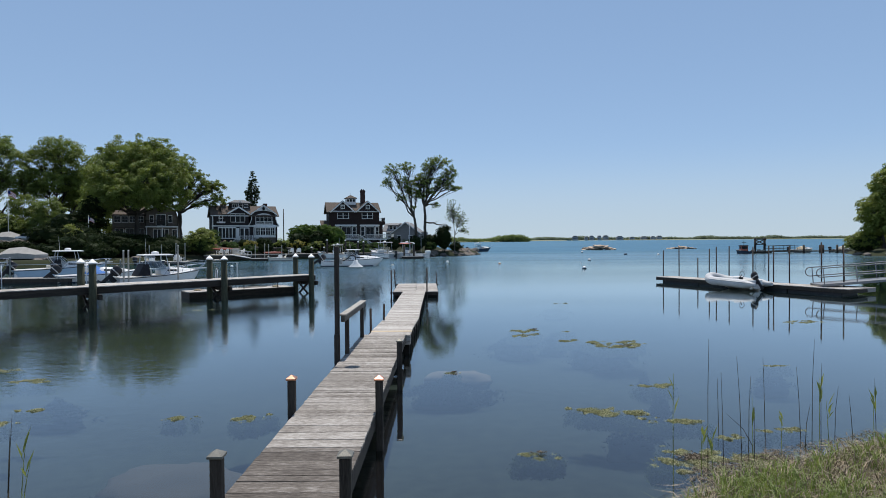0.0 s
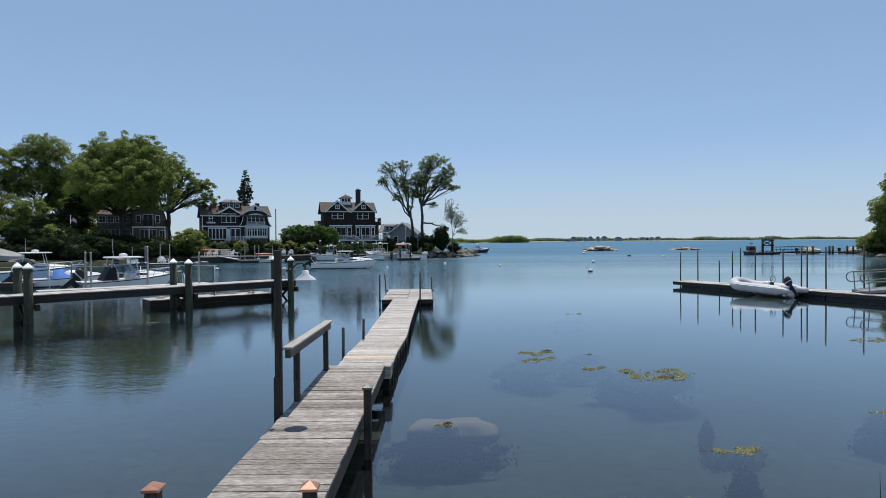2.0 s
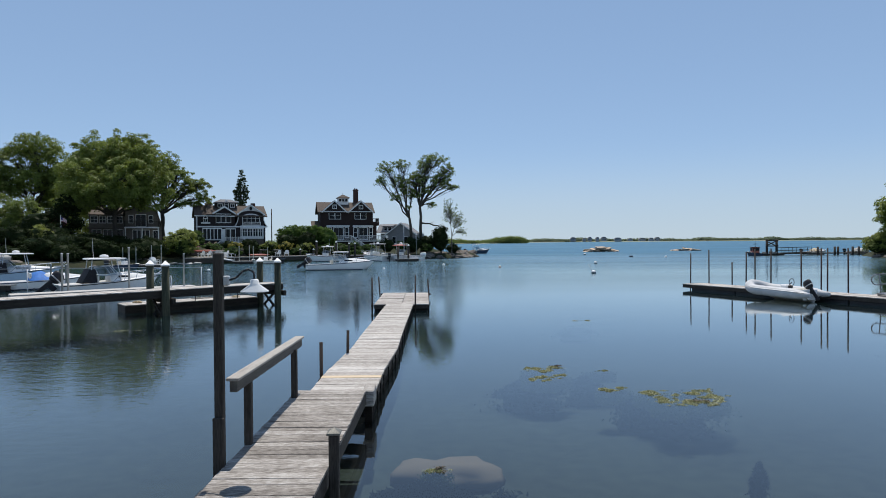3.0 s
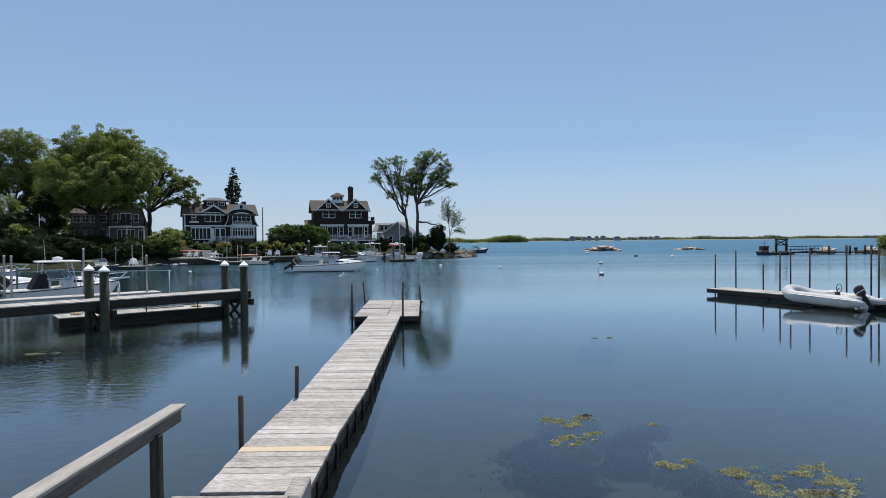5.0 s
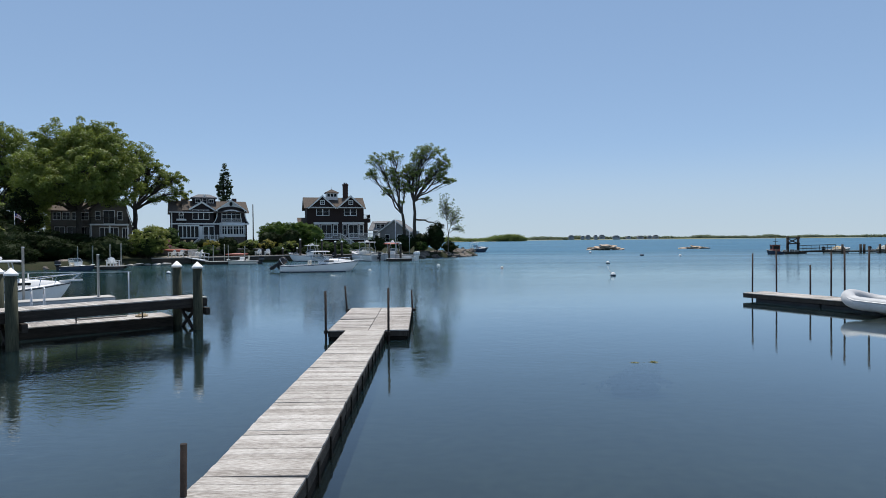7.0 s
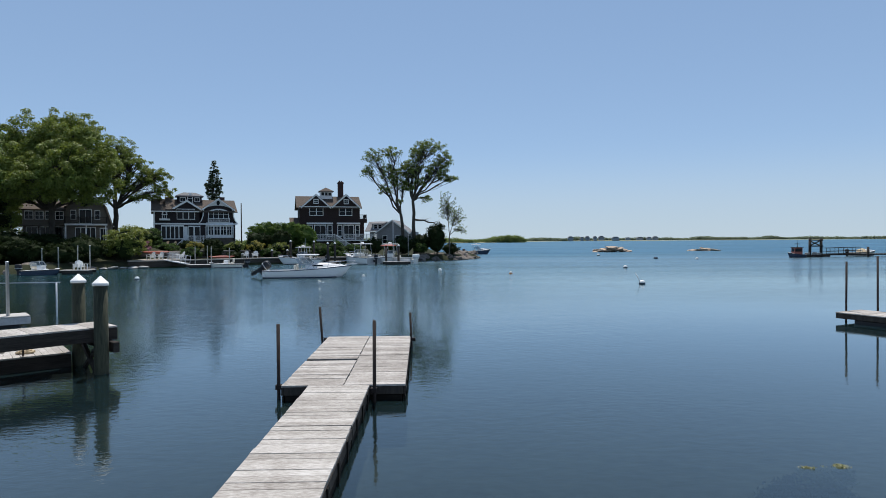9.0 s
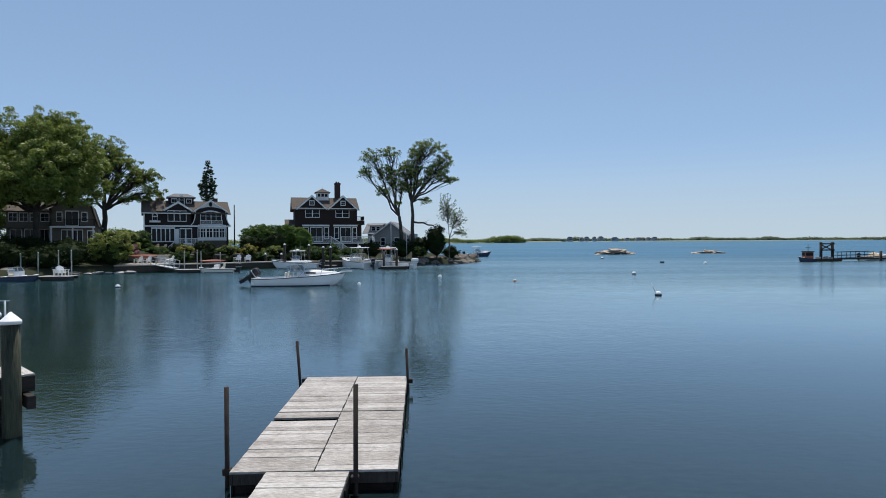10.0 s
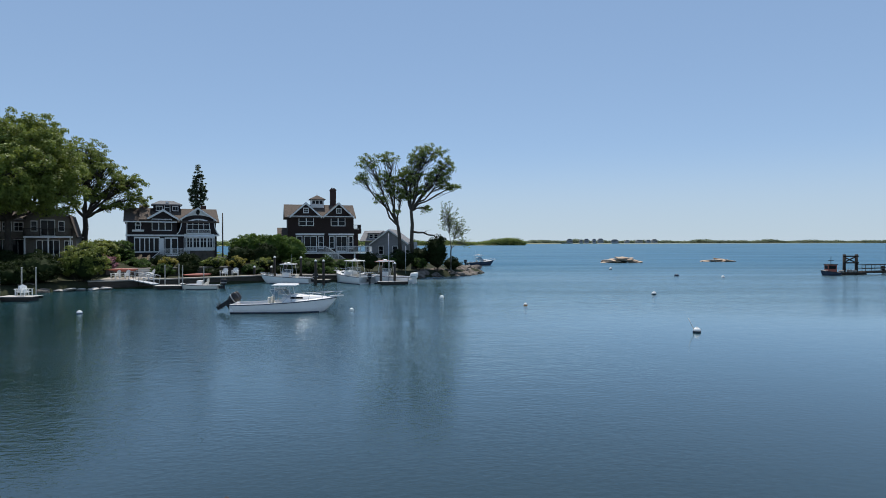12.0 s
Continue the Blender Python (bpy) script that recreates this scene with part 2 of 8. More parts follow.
def plankmat(name, dark, mid, pale, vary=0.32, tone=0.78):
    """Weathered board: grain along its length, its own tone, and stains that run across the deck."""
    m = bpy.data.materials.new(name)
    m.use_nodes = True
    n, l = m.node_tree.nodes, m.node_tree.links
    b = n["Principled BSDF"]
    b.inputs["Roughness"].default_value = 0.85
    b.inputs["Specular IOR Level"].default_value = 0.3
    tc, oi, geo = n.new("ShaderNodeTexCoord"), n.new("ShaderNodeObjectInfo"), n.new("ShaderNodeNewGeometry")
    off = n.new("ShaderNodeVectorMath")
    off.operation = 'ADD'
    sc = n.new("ShaderNodeMath")
    sc.operation = 'MULTIPLY'
    sc.inputs[1].default_value = 80
    l.new(oi.outputs["Random"], sc.inputs[0])
    l.new(tc.outputs["Object"], off.inputs[0])
    l.new(sc.outputs[0], off.inputs[1])
    mp = n.new("ShaderNodeMapping")
    mp.inputs["Scale"].default_value = (6.5, 34, 34)
    l.new(off.outputs[0], mp.inputs[0])
    grain = n.new("ShaderNodeTexNoise")
    grain.inputs["Scale"].default_value = 1.6
    grain.inputs["Detail"].default_value = 6
    grain.inputs["Roughness"].default_value = 0.65
    l.new(mp.outputs[0], grain.inputs["Vector"])
    stain = n.new("ShaderNodeTexNoise")
    stain.inputs["Scale"].default_value = 2.6
    stain.inputs["Detail"].default_value = 5
    l.new(geo.outputs["Position"], stain.inputs["Vector"])
    a1 = n.new("ShaderNodeMath")
    a1.operation = 'MULTIPLY_ADD'
    a1.inputs[1].default_value = 0.30
    l.new(stain.outputs[0], a1.inputs[0])
    a2 = n.new("ShaderNodeMath")
    a2.operation = 'MULTIPLY_ADD'
    a2.inputs[1].default_value = vary
    l.new(oi.outputs["Random"], a2.inputs[0])
    l.new(grain.outputs[0], a2.inputs[2])
    l.new(a2.outputs[0], a1.inputs[2])
    r = n.new("ShaderNodeValToRGB")
    r.color_ramp.elements[0].position, r.color_ramp.elements[1].position = 0.56, 1.12
    r.color_ramp.elements[0].color, r.color_ramp.elements[1].color = (*dark, 1), (*pale, 1)
    e = r.color_ramp.elements.new(0.80)
    e.color = (*mid, 1)
    h = n.new("ShaderNodeMath")
    h.operation = 'MULTIPLY'
    h.inputs[1].default_value = tone / (0.65 + vary / 2)
    l.new(a1.outputs[0], h.inputs[0])
    l.new(h.outputs[0], r.inputs[0])
    l.new(r.outputs[0], b.inputs["Base Color"])
    bp = n.new("ShaderNodeBump")
    bp.inputs["Strength"].default_value = 0.5
    bp.inputs["Distance"].default_value = 0.008
    l.new(grain.outputs[0], bp.inputs["Height"])
    l.new(bp.outputs[0], b.inputs["Normal"])
    return m


def bouldermat(name, low, high):
    """A boulder whose colour goes from low to high with height and noise."""
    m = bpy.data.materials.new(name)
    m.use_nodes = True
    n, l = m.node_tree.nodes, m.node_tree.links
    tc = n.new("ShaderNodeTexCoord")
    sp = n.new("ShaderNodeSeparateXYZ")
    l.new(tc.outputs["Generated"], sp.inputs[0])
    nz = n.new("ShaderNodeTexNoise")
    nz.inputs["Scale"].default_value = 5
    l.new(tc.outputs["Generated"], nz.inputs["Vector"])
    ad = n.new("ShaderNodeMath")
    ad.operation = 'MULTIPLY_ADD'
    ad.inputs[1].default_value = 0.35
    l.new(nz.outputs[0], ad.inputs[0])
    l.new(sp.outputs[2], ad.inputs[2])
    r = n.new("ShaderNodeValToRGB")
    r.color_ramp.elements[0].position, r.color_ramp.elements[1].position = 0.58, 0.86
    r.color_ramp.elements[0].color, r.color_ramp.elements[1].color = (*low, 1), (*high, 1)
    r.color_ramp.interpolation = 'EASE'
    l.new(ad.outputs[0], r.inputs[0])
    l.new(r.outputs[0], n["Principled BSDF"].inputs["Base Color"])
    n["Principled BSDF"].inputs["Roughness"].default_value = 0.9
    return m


M = {}
M["water"] = watermat()
M["plank"] = plankmat("bleached_plank", (0.20, 0.178, 0.157), (0.385, 0.358, 0.326), (0.555, 0.53, 0.50), 0.2)
M["plank_grey"] = plankmat("greyed_plank", (0.17, 0.151, 0.133), (0.35, 0.322, 0.293), (0.52, 0.49, 0.46), 0.2)
M["plank_old"] = plankmat("grey_plank", (0.048, 0.039, 0.033), (0.130, 0.112, 0.096), (0.27, 0.248, 0.226), 0.16, 0.74)
M["plank_mid"] = plankmat("worn_plank", (0.095, 0.081, 0.069), (0.26, 0.236, 0.21), (0.45, 0.425, 0.395), 0.18, 0.77)
M["fresh"] = mat("new_plank", (0.46, 0.36, 0.24), (0.62, 0.50, 0.36), 2.2, 0.8, 0.3, stretch=(1.2, 14, 14), fine=5)
M["timber"] = mat("dark_timber", (0.020, 0.017, 0.015), (0.075, 0.065, 0.056), 2.5, 0.85, 0.5, stretch=(6, 6, 0.7), fine=6)
M["railwood"] = mat("grey_rail_wood", (0.22, 0.20, 0.18), (0.44, 0.41, 0.37), 2.5, 0.85, 0.4, stretch=(8, 0.8, 8), fine=6)
M["railbeam"] = mat("rail_beam_wood", (0.05, 0.046, 0.042), (0.16, 0.15, 0.135), 2.5, 0.85, 0.4, stretch=(8, 0.8, 8), fine=6)
M["beam"] = mat("dark_beam", (0.014, 0.012, 0.011), (0.055, 0.047, 0.04), 1.5, 0.85, 0.5, stretch=(0.5, 6, 6), fine=6)
M["wetwood"] = mat("wet_black_wood", (0.006, 0.0055, 0.005), (0.022, 0.019, 0.016), 3.0, 0.9, 0.6, stretch=(1, 4, 4), fine=6, spec=0.1)
M["stalk"] = mat("dark_dead_stalk", (0.025, 0.024, 0.016), (0.075, 0.065, 0.042), 5, 0.9)
M["pile"] = mat("treated_pile", (0.022, 0.026, 0.018), (0.085, 0.088, 0.058), 1.6, 0.85, 0.5, stretch=(5, 5, 0.5), fine=6)
M["pipe"] = mat("rusty_pipe", (0.015, 0.012, 0.011), (0.05, 0.036, 0.03), 6, 0.75, 0.3)
M["galv"] = mat("galvanised_steel", (0.28, 0.29, 0.30), (0.48, 0.49, 0.50), 5, 0.5, 0.05, metal=0.4)
M["alum"] = mat("aluminium", (0.42, 0.44, 0.46), (0.58, 0.60, 0.62), 5, 0.45, 0.03, metal=0.5)
M["oldalum"] = mat("dull_aluminium", (0.16, 0.165, 0.17), (0.26, 0.265, 0.27), 5, 0.5, 0.05, metal=0.3)
M["copper"] = mat("copper_cap", (0.42, 0.20, 0.13), (0.75, 0.40, 0.28), 6, 0.38, 0.1, metal=0.8)
M["greycap"] = mat("dull_cap", (0.10, 0.10, 0.09), (0.26, 0.25, 0.22), 8, 0.55, 0.1, metal=0.4)
M["white"] = mat("white_paint", (0.66, 0.67, 0.66), (0.82, 0.82, 0.80), 2, 0.55, 0.05)
M["trim"] = mat("house_trim", (0.68, 0.69, 0.68), (0.84, 0.84, 0.82), 1.2, 0.6, 0.05)
M["gel"] = mat("white_gelcoat", (0.70, 0.70, 0.69), (0.80, 0.79, 0.78), 0.8, 0.22, 0.0, spec=0.5)
M["gelcream"] = mat("cream_gelcoat", (0.62, 0.58, 0.50), (0.72, 0.68, 0.60), 0.8, 0.3, 0.0)
M["gelblue"] = mat("pale_blue_gelcoat", (0.36, 0.48, 0.60), (0.44, 0.56, 0.68), 0.8, 0.22, spec=0.5)
M["gelnavy"] = mat("navy_gelcoat", (0.02, 0.03, 0.055), (0.04, 0.055, 0.09), 0.8, 0.2, spec=0.5)
M["black"] = mat("black_plastic", (0.015, 0.015, 0.017), (0.04, 0.04, 0.045), 4, 0.4, 0.05)
M["canvas"] = mat("black_canvas", (0.012, 0.012, 0.015), (0.03, 0.03, 0.035), 8, 0.8, 0.2)
M["bluecover"] = mat("blue_canvas", (0.02, 0.10, 0.34), (0.05, 0.18, 0.48), 5, 0.7, 0.3)
M["tan"] = mat("tan_canvas", (0.36, 0.28, 0.18), (0.52, 0.42, 0.28), 5, 0.8, 0.3)
M["rubber"] = mat("pale_grey_rubber", (0.36, 0.37, 0.38), (0.58, 0.58, 0.58), 3, 0.5, 0.1)
M["stainless"] = mat("stainless_rail", (0.55, 0.56, 0.57), (0.7, 0.71, 0.72), 6, 0.25, 0, metal=0.9)
M["glass"] = glassmat("window_glass", (0.008, 0.011, 0.014))
M["clear"] = clearmat("windscreen_glass", (0.55, 0.62, 0.66), 0.12)
M["shingle"] = mat("dark_cedar_shingle", (0.018, 0.012, 0.011), (0.050, 0.034, 0.030), 1.5, 0.85, 0.5, stretch=(4, 4, 9), fine=4)
M["shingle_blue"] = mat("charcoal_shingle", (0.016, 0.013, 0.014), (0.042, 0.034, 0.034), 1.5, 0.85, 0.5, stretch=(4, 4, 9), fine=4)
M["roof"] = mat("brown_roof_shingle", (0.042, 0.034, 0.028), (0.145, 0.116, 0.096), 1.3, 0.88, 0.6, stretch=(3, 3, 6), fine=5)
M["roofgrey"] = mat("grey_roof_shingle", (0.12, 0.12, 0.125), (0.24, 0.24, 0.245), 1.3, 0.88, 0.4, stretch=(3, 3, 6), fine=5)
M["sidinggrey"] = mat("grey_clapboard", (0.20, 0.20, 0.205), (0.31, 0.31, 0.31), 1.0, 0.75, 0.3, stretch=(1, 1, 9), fine=4)
M["sidingtan"] = mat("taupe_clapboard", (0.11, 0.095, 0.078), (0.19, 0.165, 0.135), 1.0, 0.75, 0.3, stretch=(1, 1, 9), fine=4)
M["brick"] = mat("chimney_brick", (0.04, 0.026, 0.024), (0.095, 0.055, 0.048), 3, 0.9, 0.6, stretch=(4, 4, 10))
M["stone"] = mat("field_stone", (0.06, 0.05, 0.042), (0.17, 0.145, 0.12), 1.8, 0.9, 0.8)
M["granite"] = mat("shore_rock", (0.055, 0.047, 0.04), (0.30, 0.265, 0.23), 0.9, 0.9, 0.9, third=(0.15, 0.13, 0.113))
M["pinkrock"] = mat("pink_granite", (0.20, 0.14, 0.10), (0.58, 0.46, 0.35), 0.35, 0.9, 0.9, third=(0.48, 0.37, 0.28))
M["seawall"] = mat("seawall_timber", (0.025, 0.022, 0.019), (0.085, 0.072, 0.06), 1.5, 0.9, 0.6, stretch=(1, 1, 6))
M["concrete"] = mat("pale_concrete", (0.34, 0.33, 0.31), (0.50, 0.48, 0.45), 1.2, 0.85, 0.3)
M["paving"] = mat("terrace_paving", (0.26, 0.235, 0.205), (0.44, 0.40, 0.35), 1.4, 0.85, 0.3)
M["earth"] = mat("ground_earth", (0.018, 0.018, 0.010), (0.050, 0.042, 0.027), 0.6, 0.95, 0.7, third=(0.024, 0.031, 0.012))
M["bank"] = mat("reed_litter", (0.035, 0.03, 0.018), (0.26, 0.21, 0.14), 3.0, 0.95, 0.9, third=(0.075, 0.075, 0.03))
M["mud"] = mat("seabed_mud", (0.032, 0.034, 0.029), (0.076, 0.084, 0.070), 0.3, 0.95, 0.5)
# mud-coloured foot paints in how murky water fades the stone's edge
M["weedrock"] = bouldermat("weedy_boulder", (0.050, 0.054, 0.046), (0.010, 0.012, 0.013))
M["brownrock"] = bouldermat("brown_boulder", (0.012, 0.012, 0.014), (0.115, 0.083, 0.066))
M["tanrock"] = bouldermat("tan_boulder", (0.014, 0.014, 0.016), (0.25, 0.165, 0.115))
M["algae"] = leafmat("yellow_algae", (0.18, 0.175, 0.08), (0.62, 0.61, 0.37), (0.28, 0.28, 0.12), 0.2, 0.2)
M["sunkweed"] = leafmat("sunken_weed", (0.03, 0.04, 0.02), (0.15, 0.17, 0.07), (0.10, 0.13, 0.05), 0.2, 0.0)
M["darkweed"] = leafmat("dark_eelgrass", (0.003, 0.005, 0.008), (0.016, 0.022, 0.022), (0.01, 0.015, 0.015), 0.15, 0.0)
M["debris"] = leafmat("grey_drift", (0.08, 0.064, 0.046), (0.34, 0.285, 0.215), (0.1, 0.08, 0.06), 0.1, 0.1)
M["bark"] = mat("tree_bark", (0.028, 0.024, 0.02), (0.095, 0.085, 0.07), 2.5, 0.95, 0.8, stretch=(3, 3, 0.6))
M["barkpale"] = mat("grey_bark", (0.08, 0.075, 0.065), (0.20, 0.19, 0.165), 2.5, 0.95, 0.8, stretch=(3, 3, 0.6))
M["leaf"] = leafmat("oak_leaves", (0.014, 0.028, 0.007), (0.235, 0.295, 0.060), (0.34, 0.42, 0.07), 0.22, 0.25)
M["leaf2"] = leafmat("maple_leaves", (0.020, 0.040, 0.010), (0.205, 0.262, 0.066), (0.29, 0.38, 0.08), 0.27, 0.2)
# evergreens' own dark green, darkened further to paint shade on the western bank
M["leafdark"] = leafmat("evergreen_and_shaded_leaves", (0.007, 0.014, 0.005), (0.024, 0.037, 0.012), (0.035, 0.06, 0.012), 0.15, 0.04)
M["poplar"] = leafmat("poplar_leaves", (0.026, 0.044, 0.021), (0.13, 0.155, 0.08), (0.12, 0.16, 0.06), 0.25, 0.2)
M["hedge"] = leafmat("hedge_leaves", (0.020, 0.045, 0.010), (0.070, 0.125, 0.024), (0.12, 0.21, 0.03), 0.22, 0.15)
M["clipped"] = leafmat("clipped_hedge_leaves", (0.026, 0.058, 0.012), (0.10, 0.165, 0.032), (0.16, 0.27, 0.04), 0.36, 0.15)
M["lime"] = leafmat("bright_shrub_leaves", (0.055, 0.085, 0.015), (0.215, 0.245, 0.050), (0.34, 0.39, 0.07), 0.32)
M["gold"] = leafmat("golden_shrub_leaves", (0.15, 0.14, 0.02), (0.34, 0.29, 0.05), (0.4, 0.36, 0.06), 0.25)
M["red"] = leafmat("red_maple_leaves", (0.06, 0.018, 0.016), (0.15, 0.045, 0.035), (0.24, 0.07, 0.05), 0.25)
M["pink"] = leafmat("rhododendron_blossom", (0.20, 0.08, 0.11), (0.42, 0.20, 0.25), (0.4, 0.2, 0.2), 0.2)
M["reed"] = leafmat("reed_leaf", (0.06, 0.10, 0.025), (0.26, 0.31, 0.10), (0.34, 0.40, 0.10), 0.3)
M["grass"] = leafmat("bank_grass", (0.05, 0.085, 0.018), (0.24, 0.30, 0.085), (0.34, 0.42, 0.10), 0.35)
M["straw"] = leafmat("dry_reed", (0.22, 0.165, 0.10), (0.62, 0.52, 0.37), (0.3, 0.25, 0.15), 0.15)
# pale base colours carry the air's haze over the far trees
M["farwood"] = leafmat("hazed_far_trees", (0.15, 0.185, 0.135), (0.23, 0.265, 0.18), (0.26, 0.30, 0.20), 0.45, 0.0)
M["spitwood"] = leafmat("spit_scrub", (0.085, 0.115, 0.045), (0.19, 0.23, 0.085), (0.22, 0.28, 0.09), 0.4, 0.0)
M["farhouse"] = mat("far_siding", (0.25, 0.26, 0.27), (0.40, 0.41, 0.42), 0.1, 0.8)
M["farsand"] = mat("far_marsh", (0.17, 0.20, 0.11), (0.34, 0.32, 0.22), 0.02, 0.95)
M["kayak"] = mat("faded_red_kayak", (0.30, 0.08, 0.06), (0.45, 0.15, 0.11), 2, 0.45)
M["cardark"] = mat("dark_car_paint", (0.03, 0.035, 0.04), (0.05, 0.055, 0.06), 1, 0.2, metal=0.3)
M["carsilver"] = mat("silver_car_paint", (0.45, 0.46, 0.47), (0.55, 0.56, 0.57), 1, 0.22, metal=0.4)
M["tarp"] = mat("grey_tarp", (0.26, 0.25, 0.23), (0.42, 0.40, 0.37), 1.5, 0.75, 0.6)
M["flagred"] = mat("flag_red", (0.30, 0.06, 0.06), (0.38, 0.09, 0.09), 4, 0.8)
M["flagblue"] = mat("flag_blue", (0.02, 0.03, 0.15), (0.03, 0.05, 0.2), 4, 0.8)
M["orange"] = mat("orange_band", (0.6, 0.2, 0.03), (0.75, 0.28, 0.05), 4, 0.5)
M["buoydark"] = mat("fouled_buoy", (0.02, 0.03, 0.05), (0.05, 0.07, 0.10), 6, 0.5, 0.2)


# ---- building blocks ----
def box(bm, x0, x1, y0, y1, z0, z1, bevel=0.0):
    """A box with edges softened by a chamfer of the given width."""
    vs = [bm.verts.new(p) for p in ((x0, y0, z0), (x1, y0, z0), (x1, y1, z0), (x0, y1, z0),
                                    (x0, y0, z1), (x1, y0, z1), (x1, y1, z1), (x0, y1, z1))]
    fs = [bm.faces.new([vs[i] for i in q]) for q in ((3, 2, 1, 0), (4, 5, 6, 7), (0, 1, 5, 4), (1, 2, 6, 5), (2, 3, 7, 6), (3, 0, 4, 7))]
    if bevel:
        es = {e for f in fs for e in f.edges}
        bmesh.ops.bevel(bm, geom=list(es), offset=bevel, segments=1, affect='EDGES', profile=0.5)
    return vs


def quad(bm, *pts):
    return bm.faces.new([bm.verts.new(p) for p in pts])


def tube(bm, p0, p1, r0, r1=None, seg=8, caps=True):
    r1 = r0 if r1 is None else r1
    p0, p1 = Vector(p0), Vector(p1)
    d = (p1 - p0).normalized()
    u = d.orthogonal().normalized()
    v = d.cross(u)
    rings = []
    for p, r in ((p0, r0), (p1, r1)):
        rings.append([bm.verts.new(p + (u * math.cos(a) + v * math.sin(a)) * r) for a in (2 * math.pi * i / seg for i in range(seg))])
    for i in range(seg):
        f = bm.faces.new((rings[0][i], rings[0][(i + 1) % seg], rings[1][(i + 1) % seg], rings[1][i]))
        f.smooth = seg > 5
    if caps:
        bm.faces.new(rings[0][::-1])
        bm.faces.new(rings[1])


def pipe(bm, pts, r, seg=6):
    """A round bar through several points."""
    for a, b in zip(pts, pts[1:]):
        tube(bm, a, b, r, r, seg)


def lathe(bm, prof, seg=12, cx=0, cy=0):
    """A turned form from (radius, height) pairs."""
    rings = [[bm.verts.new((cx + r * math.cos(2 * math.pi * i / seg), cy + r * math.sin(2 * math.pi * i / seg), z)) for i in range(seg)] for r, z in prof]
    for a, b in zip(rings, rings[1:]):
        for i in range(seg):
            bm.faces.new((a[i], a[(i + 1) % seg], b[(i + 1) % seg], b[i])).smooth = True
    bm.faces.new(rings[0][::-1])
    bm.faces.new(rings[-1])


def loft(bm, rings, close=False, cap0=True, cap1=True, smooth=True):
    vr = [[bm.verts.new(p) for p in r] for r in rings]
    k = len(vr[0])
    for a, b in zip(vr, vr[1:]):
        for i in range(k if close else k - 1):
            f = bm.faces.new((a[i], a[(i + 1) % k], b[(i + 1) % k], b[i]))
            f.smooth = smooth
    if close and cap0:
        bm.faces.new(vr[0][::-1])
    if close and cap1:
        bm.faces.new(vr[-1])
    return vr


def prism(bm, poly, y0, y1):
    """An outline in x, z pulled from y0 to y1."""
    a = [bm.verts.new((x, y0, z)) for x, z in poly]
    b = [bm.verts.new((x, y1, z)) for x, z in poly]
    k = len(poly)
    bm.faces.new(a)
    bm.faces.new(b[::-1])
    for i in range(k):
        bm.faces.new((a[i], b[i], b[(i + 1) % k], a[(i + 1) % k]))


def link_mesh(name, bm, material):
    me = bpy.data.meshes.new(name)
    bmesh.ops.recalc_face_normals(bm, faces=bm.faces[:])
    bm.to_mesh(me)
    bm.free()
    me.materials.append(material)
    return new(name, me)


def part(name, bm, material, parent, label=""):
    ob = link_mesh(name, bm, material)
    ob.parent = parent
    if label:
        tagged(ob, label)
    return ob


def share(name, me, parent, m):
    """One more piece on a mesh that exists already."""
    ob = new(name, me)
    ob.parent = parent
    ob.matrix_basis = m
    return ob


def thing(name, label, category, m=None, group="", kind=""):
    ob = new(name)
    ob.empty_display_size = 0.3
    ob.matrix_basis = m or Matrix()
    return tagged(ob, label, category, group, kind)


def single(name, bm, material, label, category, m=None, group="", kind=""):
    ob = link_mesh(name, bm, material)
    ob.matrix_basis = m or Matrix()
    return tagged(ob, label, category, group, kind)


def raw(name, verts, faces, material, smooth=False):
    me = bpy.data.meshes.new(name)
    me.from_pydata(verts, [], faces)
    me.materials.append(material)
    if smooth:
        me.polygons.foreach_set("use_smooth", [True] * len(me.polygons))
    return new(name, me)


def BM():
    return bmesh.new()

# ---- ground, water and shores ----
def smooth(a, b, x):
    t = np.clip((x - a) / (b - a), 0, 1)
    return t * t * (3 - 2 * t)


def grid_noise(X, Y, s, seed=0.0):
    return np.array([[noise.noise(Vector((x * s + seed, y * s, seed))) for x in X[0]] for y in Y[:, 0]])


def heightfield(name, x0, x1, y0, y1, step, fn, material):
    xs, ys = np.arange(x0, x1 + step / 2, step), np.arange(y0, y1 + step / 2, step)
    X, Y = np.meshgrid(xs, ys)
    Z = fn(X, Y)
    nx, ny = len(xs), len(ys)
    v = np.stack([X.ravel(), Y.ravel(), Z.ravel()], 1)
    i = np.arange(nx * ny).reshape(ny, nx)
    f = np.stack([i[:-1, :-1].ravel(), i[:-1, 1:].ravel(), i[1:, 1:].ravel(), i[1:, :-1].ravel()], 1)
    return raw(name, v.tolist(), f.tolist(), material, True)


def signed(X, Y, poly):
    """Distance to an outline, positive inside."""
    best = np.full(X.shape, 1e9)
    inside = np.zeros(X.shape, bool)
    for (ax, ay), (bx, by) in zip(poly, poly[1:] + poly[:1]):
        dx, dy = bx - ax, by - ay
        t = np.clip(((X - ax) * dx + (Y - ay) * dy) / (dx * dx + dy * dy), 0, 1)
        best = np.minimum(best, np.hypot(X - ax - t * dx, Y - ay - t * dy))
        cross = ((ay > Y) != (by > Y)) & (X < (bx - ax) * (Y - ay) / (by - ay + 1e-12) + ax)
        inside ^= cross
    return np.where(inside, best, -best)


